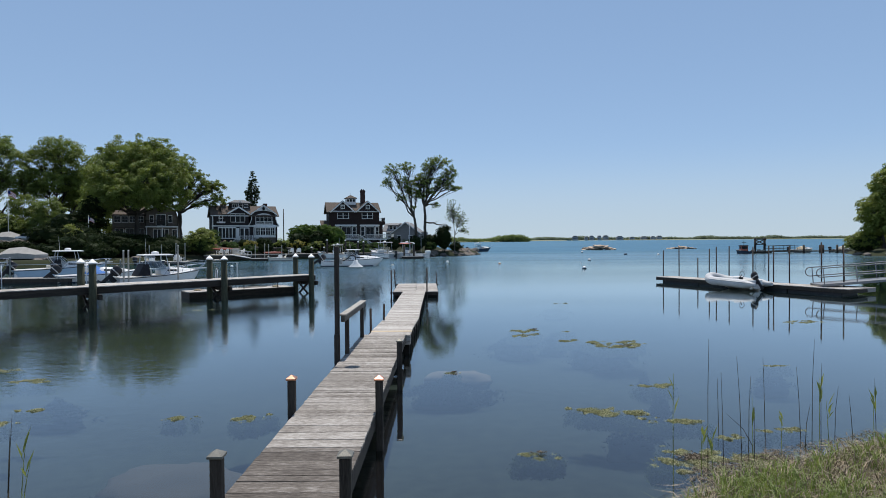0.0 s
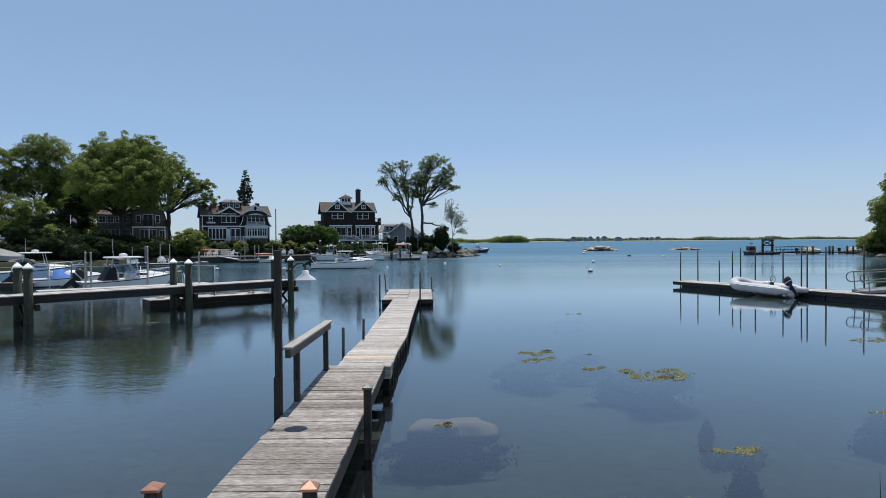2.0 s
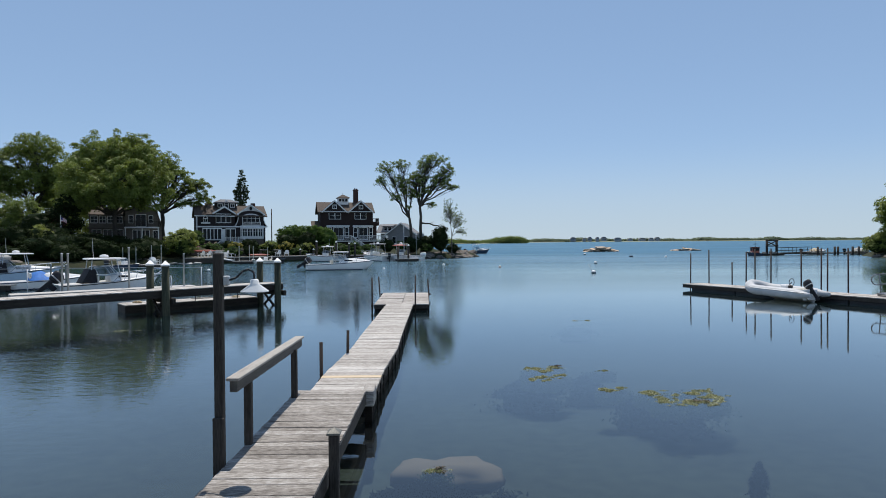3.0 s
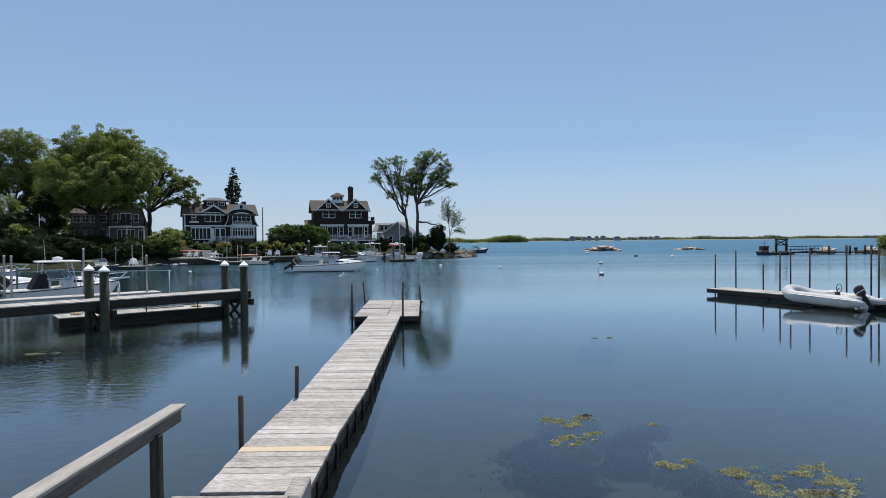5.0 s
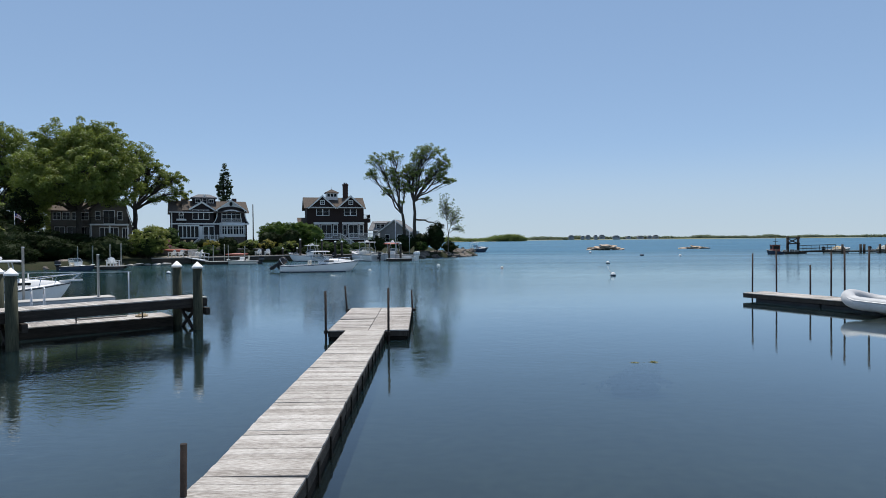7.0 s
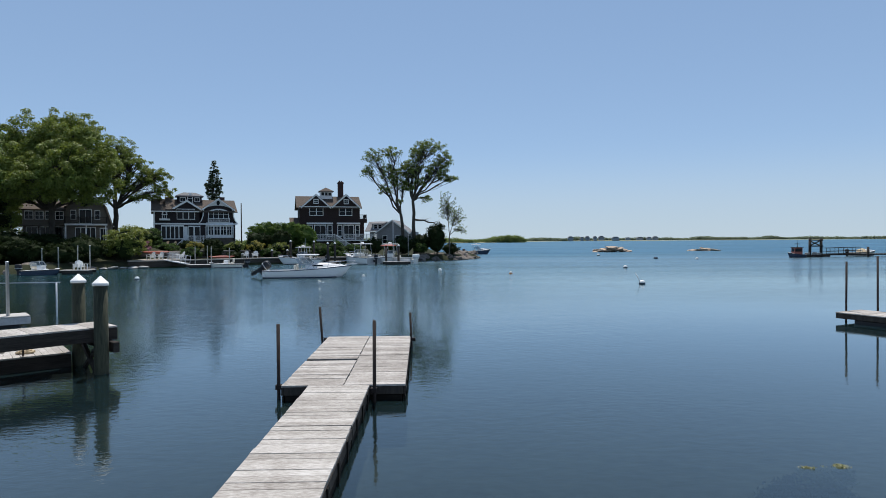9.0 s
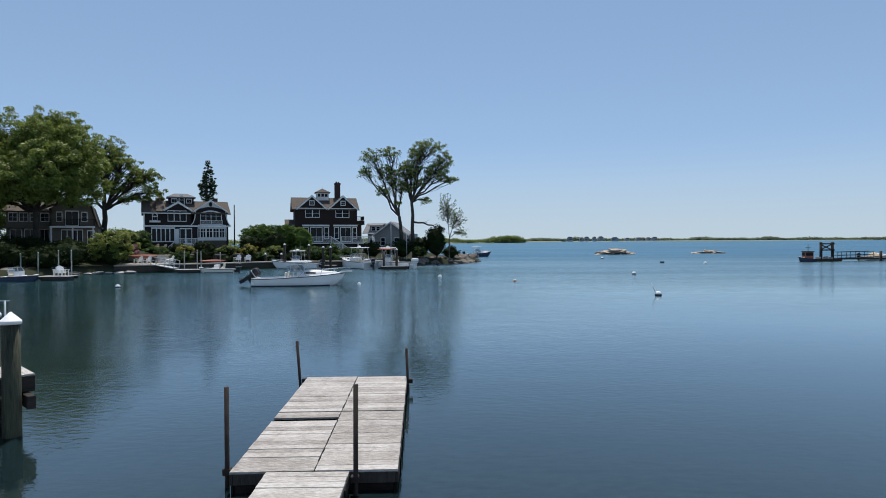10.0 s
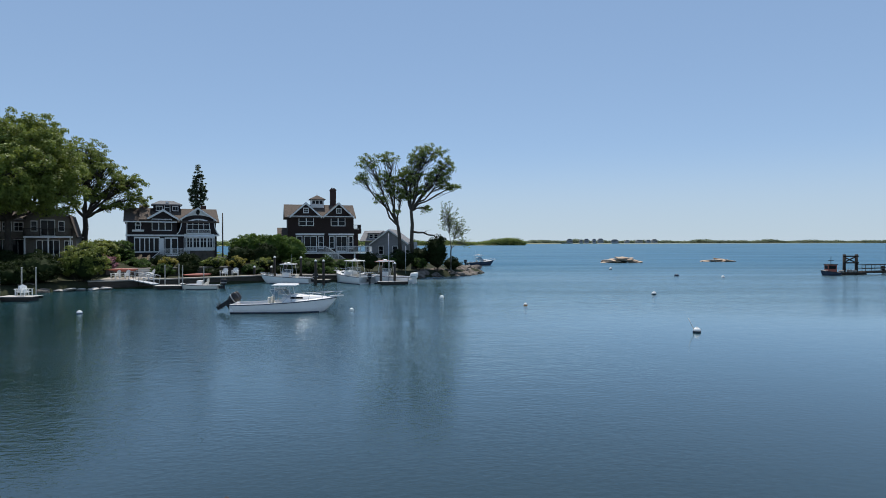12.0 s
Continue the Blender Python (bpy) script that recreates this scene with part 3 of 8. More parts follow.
ISLAND = [(-140, 26), (-90, 29), (-65, 35), (-52, 41), (-45, 47), (-40, 54), (-37, 61), (-34, 64.5), (-30, 66.5), (-22, 72), (-18, 76),
          (-9, 76), (-3, 79), (1, 84), (3, 86.5), (7, 88.5), (11, 94), (11, 98), (8, 103), (5, 112), (-2, 124), (-20, 132), (-60, 135), (-140, 135)]


def island_height(X, Y):
    d = signed(X, Y, ISLAND)
    n = grid_noise(X, Y, 0.22, 3.1)
    low = -1.8 + 2.7 * smooth(-2.5, 0.6, d)
    up = 1.25 * smooth(5, 9.5, d) + 0.4 * smooth(9, 22, d) + 0.75 * smooth(-42, -52, X) * smooth(8, 20, d)
    return low + up + n * 0.12


tagged(heightfield("ground_island", -140, 16, 24, 136, 1.0, island_height, M["earth"]), "planted island shore of dark earth and lawn", "ground", kind="structure")


def bank_line(x):
    return np.interp(x, [-40, -25, -15, -5, -1, 1, 2.6, 3.4, 4.2, 5.0, 5.8, 6.8, 7.4, 12, 25, 33, 45], [-10, -16, -23, -25.6, -27.4, -27.2, -26.9, -26.1, -25.55, -25.3, -24.85, -24.45, -24.2, -22, -13, -4, 4])


def bank_height(X, Y):
    d = bank_line(X) - Y
    n = grid_noise(X, Y, 0.9, 7.7)
    return -1.8 + 1.9 * smooth(-4.5, 0.3, d) + 0.45 * smooth(0, 5, d) + n * 0.06


tagged(heightfield("ground_bank", -40, 44, -60, 10, 0.5, bank_height, M["bank"]), "bank of dry reed litter and grass", "ground", kind="structure")

bm = BM()
quad(bm, (-4900, -4900, -0.8), (4900, -4900, -0.8), (4900, 4900, -0.8), (-4900, 4900, -0.8))
single("ground", bm, M["mud"], "muddy seabed under the whole bay", "ground", kind="structure")
bm = BM()
quad(bm, (-4900, -4900, 0), (4900, -4900, 0), (4900, 4900, 0), (-4900, 4900, 0))
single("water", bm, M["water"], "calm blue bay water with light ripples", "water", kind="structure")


# ---- the plank pier and its floats ----
def board_mesh(length, width, thick=0.038):
    bm = BM()
    box(bm, -length / 2, length / 2, -width / 2, width / 2, -thick, 0, 0.004)
    me = bpy.data.meshes.new("plank")
    bm.to_mesh(me)
    bm.free()
    return me


rng = random.Random(5)


def deck_boards(parent, y0, y1, width, material, pitch=0.145, cx=None, skew=0.0, gaps=(), fresh=(), shares=3, wavy=0.003):
    """Crosswise boards from y0 to y1, each an object; cx gives the middle of the deck at y."""
    meshes = []
    for k in range(shares):
        me = board_mesh(width - 0.006 * k, pitch - 0.004 - 0.0025 * k)
        me.materials.append(material)
        meshes.append(me)
    new_me = board_mesh(width, pitch - 0.006)
    new_me.materials.append(M["fresh"])
    y = y0 + pitch / 2
    k = 0
    while y < y1 - pitch / 4:
        if k not in gaps:
            me = new_me if k in fresh else rng.choice(meshes)
            x = (cx(y) if cx else 0) + rng.uniform(-wavy, wavy)
            share("plank", me, parent, pose(x, y + rng.uniform(-0.004, 0.004), rng.uniform(-0.005, 0.005), rng.uniform(-0.9, 0.9), 0, skew + rng.uniform(-0.5, 0.5)))
        y += pitch
        k += 1


def pier_mid(y):
    return -0.80 + (y + 27) / 10.5 * 0.27


pier = thing("pier", "weathered grey plank pier on timber posts", "pier")
PZ = 0.58
SK = 1.47
for side in (-1, 1):
    bm = BM()
    vs = box(bm, -0.03, 0.03, -20, -0.02, PZ - 0.24, PZ - 0.042, 0.006)
    ob = part("fascia_board", bm, M["timber"], pier)
    ob.matrix_basis = Matrix.Translation((pier_mid(-16.5) + side * 0.545, -16.5, 0)) @ pose(0, 0, 0, 0, 0, -SK)
bm = BM()
box(bm, -0.5, 0.5, -0.06, -0.02, PZ - 0.24, PZ - 0.045, 0.005)
part("end_board", bm, M["timber"], pier).matrix_basis = Matrix.Translation((pier_mid(-16.5), -16.5, 0)) @ pose(0, 0, 0, 0, 0, -SK)


def newel(x, y, top, cap, half=0.054, parent=None):
    bm = BM()
    box(bm, x - half, x + half, y - half, y + half, -1.5, top, 0.012)
    p = part("post", bm, M["timber"], parent)
    if cap:
        bm = BM()
        w = half + 0.018
        box(bm, x - w, x + w, y - w, y + w, top + 0.001, top + 0.025, 0.004)
        b = [bm.verts.new((x + i * w, y + j * w, top + 0.026)) for i, j in ((-1, -1), (1, -1), (1, 1), (-1, 1))]
        t = bm.verts.new((x, y, top + 0.075))
        bm.faces.new(b[::-1])
        for i in range(4):
            bm.faces.new((b[i], b[(i + 1) % 4], t))
        c = part("post_cap", bm, M[cap], p, "copper pyramid cap" if cap == "copper" else "dull metal pyramid cap")
    return p


newel(-0.17, -26.8, 1.0, "greycap", parent=pier)
newel(-1.34, -26.9, 1.05, "greycap", parent=pier)
newel(-1.35, -23.75, 1.04, "copper", parent=pier)
newel(-0.09, -23.74, 1.02, "copper", parent=pier)
newel(0.045, -20.2, 0.98, "greycap", parent=pier)
newel(-0.17, -30.2, 0.98, "greycap", parent=pier)
newel(-1.46, -30.3, 0.98, "greycap", parent=pier)
bm = BM()
box(bm, -0.02, 0.17, -16.62, -16.1, 0.30, 0.565, 0.015)
part("corner_block", bm, M["plank_mid"], pier, "worn pale corner block")
bm = BM()
box(bm, 0.0, 0.13, -16.5, -16.25, -1.4, 0.298, 0.01)
part("post", bm, M["wetwood"], pier)

deck_boards(pier, -34.0, -25.3, 1.16, M["plank_old"], cx=pier_mid, skew=-SK)
deck_boards(pier, -25.3, -16.52, 1.16, M["plank_mid"], cx=pier_mid, skew=-SK)
for ob in [o for o in pier.children if o.name.startswith("plank")]:
    ob.location.z += PZ

# rail beside the pier
rail = thing("handrail", "grey wooden handrail on two posts beside the pier", "handrail")
for x, y in ((-1.14, -19.25), (-1.05, -17.06)):
    bm = BM()
    box(bm, x - 0.045, x + 0.045, y - 0.045, y + 0.045, -1.4, 1.34, 0.008)
    part("post", bm, M["timber"], rail)
bm = BM()
box(bm, -0.045, 0.045, -1.62, 1.62, 1.32, 1.452, 0.008)
part("beam", bm, M["railbeam"], rail).matrix_basis = Matrix.Translation((-1.12, -18.15, 0)) @ pose(0, 0, 0, -0.6, 0, -SK)
bm = BM()
box(bm, -0.075, 0.075, -1.66, 1.66, 1.453, 1.49, 0.008)
part("top_board", bm, M["railwood"], rail).matrix_basis = Matrix.Translation((-1.12, -18.15, 0)) @ pose(0, 0, 0, -0.6, 0, -SK)

# lamp pole
lamp = thing("dock_lamp", "wooden pole lamp with a white cone shade", "lamp")
LX, LY = -1.25, -19.95
bm = BM()
box(bm, LX - 0.048, LX + 0.048, LY - 0.048, LY + 0.048, -1.5, 2.93, 0.01)
pole = part("pole", bm, M["timber"], lamp)
bm = BM()
box(bm, LX - 0.055, LX + 0.065, LY - 0.09, LY - 0.05, -1.2, 1.12, 0.008)
part("splint_board", bm, M["timber"], pole)
bm = BM()
box(bm, LX + 0.057, LX + 0.12, LY - 0.04, LY + 0.04, 2.57, 2.68, 0.012)
part("junction_box", bm, M["galv"], lamp, "grey junction box")
bm = BM()
pts = [(LX + 0.12, LY, 2.63), (LX + 0.2, LY, 2.66), (LX + 0.27, LY, 2.73), (LX + 0.33, LY, 2.75), (LX + 0.385, LY, 2.72), (LX + 0.395, LY, 2.64)]
pipe(bm, pts, 0.012, 6)
part("gooseneck", bm, M["black"], lamp, "thin curved dark arm")
bm = BM()
lathe(bm, [(0.03, 2.64), (0.045, 2.63), (0.05, 2.585), (0.15, 2.51), (0.153, 2.5), (0.14, 2.502), (0.045, 2.57)], 20, LX + 0.395, LY)
part("shade", bm, M["white"], lamp, "white cone shade")
bm = BM()
lathe(bm, [(0.02, 2.57), (0.035, 2.54), (0.03, 2.51), (0.01, 2.495)], 10, LX + 0.395, LY)
part("bulb", bm, M["gel"], lamp)


# floats: each a raft of boards on a timber frame
def dock_float(y0, y1, x0, x1, z, width, label, fresh=(), gaps=(), material="plank"):
    """A float whose middle runs from (x0, y0) to (x1, y1), its deck at z."""
    ln = math.hypot(x1 - x0, y1 - y0)
    turn = math.degrees(math.atan2(x1 - x0, y1 - y0))
    f = thing("dock_float", label, "dock float", Matrix.Translation((x0, y0, z)) @ pose(0, 0, 0, 0, 0, -turn), group="floats of the plank dock")
    w = width / 2 - 0.02
    for side in (-1, 1):
        bm = BM()
        box(bm, side * w - 0.025, side * w + 0.025, 0.01, ln - 0.01, -0.2, -0.04, 0.006)
        part("side_board", bm, M["beam"], f)
        bm = BM()
        box(bm, side * (w - 0.01) - 0.02, side * (w - 0.01) + 0.02, 0.03, ln - 0.03, -0.42, -0.215, 0.006)
        part("skirt_board", bm, M["wetwood"], f)
    for y in (0.035, ln - 0.035):
        bm = BM()
        box(bm, -w + 0.03, w - 0.03, y - 0.022, y + 0.022, -0.2, -0.042, 0.004)
        part("end_board", bm, M["timber"], f)
        bm = BM()
        box(bm, -w + 0.05, w - 0.05, y - 0.015, y + 0.015, -0.42, -0.21, 0.004)
        part("skirt_board", bm, M["wetwood"], f)
    for y in (ln * 0.28, ln * 0.72):
        bm = BM()
        box(bm, -w + 0.05, w - 0.05, y - ln * 0.215, y + ln * 0.215, -0.5, -0.19, 0.03)
        part("float_drum", bm, M["black"], f, "black float drum")
    for k in range(3):
        bm = BM()
        yy = ln * (0.2 + 0.3 * k)
        box(bm, w + 0.026, w + 0.045, yy - 0.05, yy + 0.05, -0.45, -0.05, 0.004)
        part("cleat_board", bm, M["wetwood"], f)
    deck_boards(f, 0.012, ln - 0.01, width, M[material], pitch=(ln - 0.022) / round(ln / 0.19), gaps=gaps, fresh=fresh)
    return f


DZ = 0.31
seams = [(-16.05, -0.47, 0.38), (-13.8, -0.42, 0.36), (-11.4, -0.27, 0.345), (-8.2, -0.235, 0.335), (-5.4, -0.18, 0.325), (-2.64, -0.13, 0.32), (-0.02, -0.08, 0.315)]
for i, ((ya, xa, za), (yb, xb, zb)) in enumerate(zip(seams, seams[1:])):
    dock_float(ya + 0.02, yb - 0.02, xa, xb, (za + zb) / 2, 1.19, "sun-bleached plank dock float low over the water", fresh=(7,) if i == 0 else (), gaps=())
half = 1.215
for a, b, gp in ((-half, 0, (13,)), (0, half, ())):
    for y0, y1, g in ((0.0, 3.06, gp), (3.07, 6.1, ())):
        dock_float(y0 + 0.012, y1 - 0.01, (a + b) / 2, (a + b) / 2, DZ, half - 0.012, "pale weathered square float of the dock's end platform", gaps=g, material="plank_grey")


def pipe_pole(x, y, z0, z1, lx=0.0, ly=0.0, r=0.035, group="pipe poles of the dock"):
    p = thing("pipe_pole", "dark rusty pipe pole holding the dock float", "pole", group=group)
    bm = BM()
    tube(bm, (x, y, z0), (x + lx, y + ly, z1), r, r, 10)
    part("pipe", bm, M["pipe"], p)
    bm = BM()
    box(bm, x - 0.06, x + 0.06, y - 0.05, y + 0.05, 0.18, 0.28, 0.01)
    part("bracket", bm, M["pipe"], p)
    return p


pipe_pole(-1.07, -14.45, -1.5, 1.03)
pipe_pole(-0.90, -11.9, -1.5, 0.90, 0.05)
pipe_pole(-1.31, 0.25, -1.5, 1.48)
pipe_pole(-1.28, 6.08, -1.5, 1.2, -0.18)
pipe_pole(0.6, -0.12, -1.5, 1.58, 0.02)
pipe_pole(1.29, 5.9, -1.5, 1.02, -0.09)


# ---- the high timber dock and its low float ----
hd = thing("timber_dock", "high timber dock on round capped piles", "dock", Matrix.Translation((-6.38, 3.72, 0)) @ pose(0, 0, 0, 0, 0, 225))
# along +x: from the free end towards the shore
HZ = 1.09
for side in (-1, 1):
    bm = BM()
    box(bm, 0.0, 26, side * 0.6 - 0.045, side * 0.6 + 0.045, HZ - 0.34, HZ - 0.045, 0.008)
    part("fascia_beam", bm, M["beam"], hd)
for s in (0.42, 5.75, 11.9, 18.0, 24.0):
    bm = BM()
    box(bm, s - 0.34, s - 0.2, -1.02, 1.02, HZ - 0.6, HZ - 0.35, 0.01)
    part("cross_beam", bm, M["beam"], hd)
    for side in (-1, 1):
        bm = BM()
        y = side * 0.82
        lathe(bm, [(0.165, -2.0), (0.16, 0.5), (0.15, 2.12)], 16, s, y)
        p = part("pile_shaft", bm, M["pile"], hd)
        bm = BM()
        lathe(bm, [(0.18, 2.1), (0.18, 2.165), (0.17, 2.17), (0.012, 2.33)], 16, s, y)
        part("pile_cap", bm, M["white"], p, "white conical pile cap")
    for a, b in ((-0.7, 0.7), (0.7, -0.7)):
        bm = BM()
        v = Vector((0, b - a, 0.95)).normalized()
        tube(bm, (s - 0.03 + 0.05 * (a > 0), a, -0.15), (s - 0.03 + 0.05 * (a > 0), b, 0.78), 0.06, 0.06, 4)
        part("cross_brace", bm, M["beam"], hd)
deck_me = board_mesh(1.28, 0.145)
deck_me.materials.append(M["plank"])
for k in range(int(26 / 0.15)):
    share("plank", deck_me, hd, pose(0.08 + k * 0.15, rng.uniform(-0.01, 0.01), HZ + rng.uniform(-0.003, 0.003), 0, 0, 90 + rng.uniform(-0.3, 0.3)))

lf = thing("low_float", "long low wooden float beside the high dock", "dock float", Matrix.Translation((-7.35, 3.8, 0)) @ pose(0, 0, 0, 0, 0, 218))
for y in (0.03, -1.37):
    bm = BM()
    box(bm, 0, 6.0, y - 0.03, y + 0.03, -0.15, 0.33, 0.01)
    part("side_board", bm, M["beam"], lf)
for x in (0.03, 5.97):
    bm = BM()
    box(bm, x - 0.03, x + 0.03, -1.33, -0.02, -0.12, 0.325, 0.008)
    part("end_board", bm, M["timber"], lf)
for x in (1.0, 3.0, 5.0):
    bm = BM()
    box(bm, x - 0.6, x + 0.6, -1.25, -0.1, -0.3, 0.1, 0.05)
    part("float_drum", bm, M["black"], lf)
    bm = BM()
    tube(bm, (x, -0.02, 0.2), (x, -0.02, 0.85), 0.02, 0.02, 6)
    part("bracket_bar", bm, M["pipe"], lf)
lf_me = board_mesh(1.46, 0.145)
lf_me.materials.append(M["plank"])
for k in range(40):
    share("plank", lf_me, lf, pose(0.08 + k * 0.15, -0.67, 0.37 + rng.uniform(-0.003, 0.003), 0, 0, 90 + rng.uniform(-0.4, 0.4)))
bm = BM()
box(bm, 1.3, 2.9, -0.95, -0.85, 0.375, 0.42, 0.01)
single("oar", bm, M["railwood"], "grey wooden oar lying on the low float", "oar", lf.matrix_basis.copy())
for k, (x, y) in enumerate(((0.9, -0.5), (5.3, -0.8))):
    bm = BM()
    for j in range(9):
        a0, a1 = j * 2 * math.pi / 8, (j + 1) * 2 * math.pi / 8
        r = 0.16 + 0.02 * (j % 3)
        tube(bm, (x + r * math.cos(a0), y + r * math.sin(a0), 0.40), (x + r * math.cos(a1), y + r * math.sin(a1), 0.41), 0.03, 0.03, 6)
        tube(bm, (x + .6 * r * math.cos(a0), y + .6 * r * math.sin(a0), 0.43), (x + .6 * r * math.cos(a1), y + .6 * r * math.sin(a1), 0.44), 0.028, 0.028, 6)
    single("rope_coil", bm, M["tan"], "coiled rope lying on the low float", "rope", lf.matrix_basis.copy(), group="rope coils")

bm = BM()
for u in (3.72, 4.08):
    pipe(bm, [(u, -1.46, -0.4), (u, -1.46, 1.3), (u, -1.42, 1.46), (u, -1.3, 1.52), (u, -1.18, 1.44), (u, -1.16, 0.42)], 0.02, 6)
for k in range(5):
    tube(bm, (3.72, -1.46, -0.3 + 0.28 * k), (4.08, -1.46, -0.3 + 0.28 * k), 0.016, 0.016, 6)
part("ladder", bm, M["alum"], lf, "bent tube boarding ladder")

# pale finger float with its pole
ff = thing("finger_float", "pale grey finger float among the moored boats", "dock float", Matrix.Translation((-13.6, 12.0, 0)) @ pose(0, 0, 0, 0, 0, 219))
bm = BM()
box(bm, 0, 9.5, -0.6, 0.6, 0.36, 0.42, 0.02)
part("deck", bm, M["concrete"], ff)
for y in (-0.57, 0.57):
    bm = BM()
    box(bm, 0, 9.5, y - 0.04, y + 0.04, 0.1, 0.355, 0.01)
    part("side_board", bm, M["galv"], ff)
for x in (1.2, 4.7, 8.2):
    bm = BM()
    box(bm, x - 0.9, x + 0.9, -0.5, 0.5, -0.3, 0.34, 0.05)
    part("float_drum", bm, M["black"], ff)


def mooring_pole(x, y, top, r=0.055, material="alum"):
    bm = BM()
    lathe(bm, [(r, -1.5), (r, top - 0.03), (r * 1.25, top - 0.028), (r * 1.25, top), (r * 0.5, top + 0.02)], 10)
    return single("mooring_pole", bm, M[material], "tall pale grey steel mooring pole", "pole", pose(x, y, 0), group="pale mooring poles")


mooring_pole(-13.9, 11.3, 2.45)

# ---- plants ----
def leaf_cloud(name, centres, radii, per, size, material, parent, seed=1, flat=0.75):
    """A crown of many small leaf sprays round the given centres."""
    g = np.random.default_rng(seed)
    c = np.asarray(centres, float)
    r = np.asarray(radii, float)
    n = len(c) * per
    d = g.normal(size=(n, 3))
    d /= np.linalg.norm(d, axis=1)[:, None]
    d[:, 2] = np.where((d[:, 2] < -0.2) & (g.random(n) < 0.6), -d[:, 2], d[:, 2])
    rad = g.random(n) ** 0.33
    base = np.repeat(c, per, 0)
    rr = np.repeat(r, per)[:, None]
    p = base + d * (rad[:, None] * rr) * np.array([1, 1, flat])
    nrm = g.normal(size=(n, 3)) * 0.6 + d * 1.1 + np.array([0, 0, 0.5])
    nrm /= np.linalg.norm(nrm, axis=1)[:, None]
    u = np.cross(nrm, g.normal(size=(n, 3)))
    u /= np.linalg.norm(u, axis=1)[:, None]
    v = np.cross(nrm, u)
    s = size * (0.6 + 0.8 * g.random(n))[:, None]
    q = np.stack([p - u * s, p - v * s * 0.55, p + u * s, p + v * s * 0.55], 1).reshape(-1, 3)
    f = np.arange(n * 4).reshape(-1, 4)
    ob = raw(name, q.tolist(), f.tolist(), material)
    ob.parent = parent
    return ob


def limb(bm, p0, p1, r0, r1, sag, g, seg=7, steps=4, wob=0.06):
    """A bent tapering limb; returns the points along it."""
    p0, p1 = Vector(p0), Vector(p1)
    ln = (p1 - p0).length
    pts = []
    for i in range(steps + 1):
        t = i / steps
        p = p0.lerp(p1, t)
        p.z += sag * math.sin(math.pi * t)
        if 0 < i < steps:
            p += Vector((g.uniform(-1, 1), g.uniform(-1, 1), g.uniform(-1, 1))) * ln * wob
        pts.append(p)
    for i in range(steps):
        ra, rb = r0 + (r1 - r0) * i / steps, r0 + (r1 - r0) * (i + 1) / steps
        tube(bm, pts[i], pts[i + 1], ra, rb, seg, False)
    return pts


def tree(name, label, x, y, z, trunk_r, stems, clumps, clump_r, per, size, leaves="leaf", bark="bark", seed=1, twigs=0.5, group="", limbs=6, shell=0.6):
    """stems: (root dx, dy, fork height, lobes), a lobe being (dx, dy, height of its middle, rx, ry, rz) from the tree's foot."""
    g = random.Random(seed)
    t = thing(name, label, "tree", Matrix.Translation((x, y, z)), group)
    bm = BM()
    centres, radii = [], []
    for dx, dy, fork, lobes in stems:
        top = Vector((dx + g.uniform(-0.4, 0.4), dy, fork))
        tube(bm, (dx, dy, -0.4), (dx, dy, 0.25), trunk_r * 1.5, trunk_r * 1.12, 12, False)
        limb(bm, (dx, dy, 0.25), top, trunk_r * 1.12, trunk_r * 0.75, 0, g, 12, 4, 0.02)
        for lx, ly, lz, rx, ry, rz in lobes:
            mid = Vector((lx, ly, lz))
            way = limb(bm, top, mid, trunk_r * 0.5, trunk_r * 0.16, 0.4, g, 8, 5, 0.05)
            share_n = max(4, int(clumps * (rx * ry * rz) ** (2 / 3) / sum((a[3] * a[4] * a[5]) ** (2 / 3) for s in stems for a in s[3])))
            for k in range(share_n):
                a, h = g.uniform(0, 2 * math.pi), g.uniform(-0.85, 1)
                q = (shell + (1 - shell) * g.random()) * (0.9 + 0.2 * g.random())
                c = math.sqrt(1 - h * h)
                tip = mid + Vector((rx * c * math.cos(a) * q, ry * c * math.sin(a) * q, rz * h * q))
                if k % max(1, int(1 / twigs)) == 0:
                    root = way[g.randint(2, 5)]
                    limb(bm, root, tip, trunk_r * 0.12, 0.02, 0.15, g, 4, 3, 0.08)
                centres.append(tip)
                radii.append(clump_r * g.uniform(0.65, 1.25))
    part("trunk", bm, M[bark], t, "dark bark trunk with limbs")
    leaf_cloud("crown", centres, radii, per, size, M[leaves], t, seed)
    return t


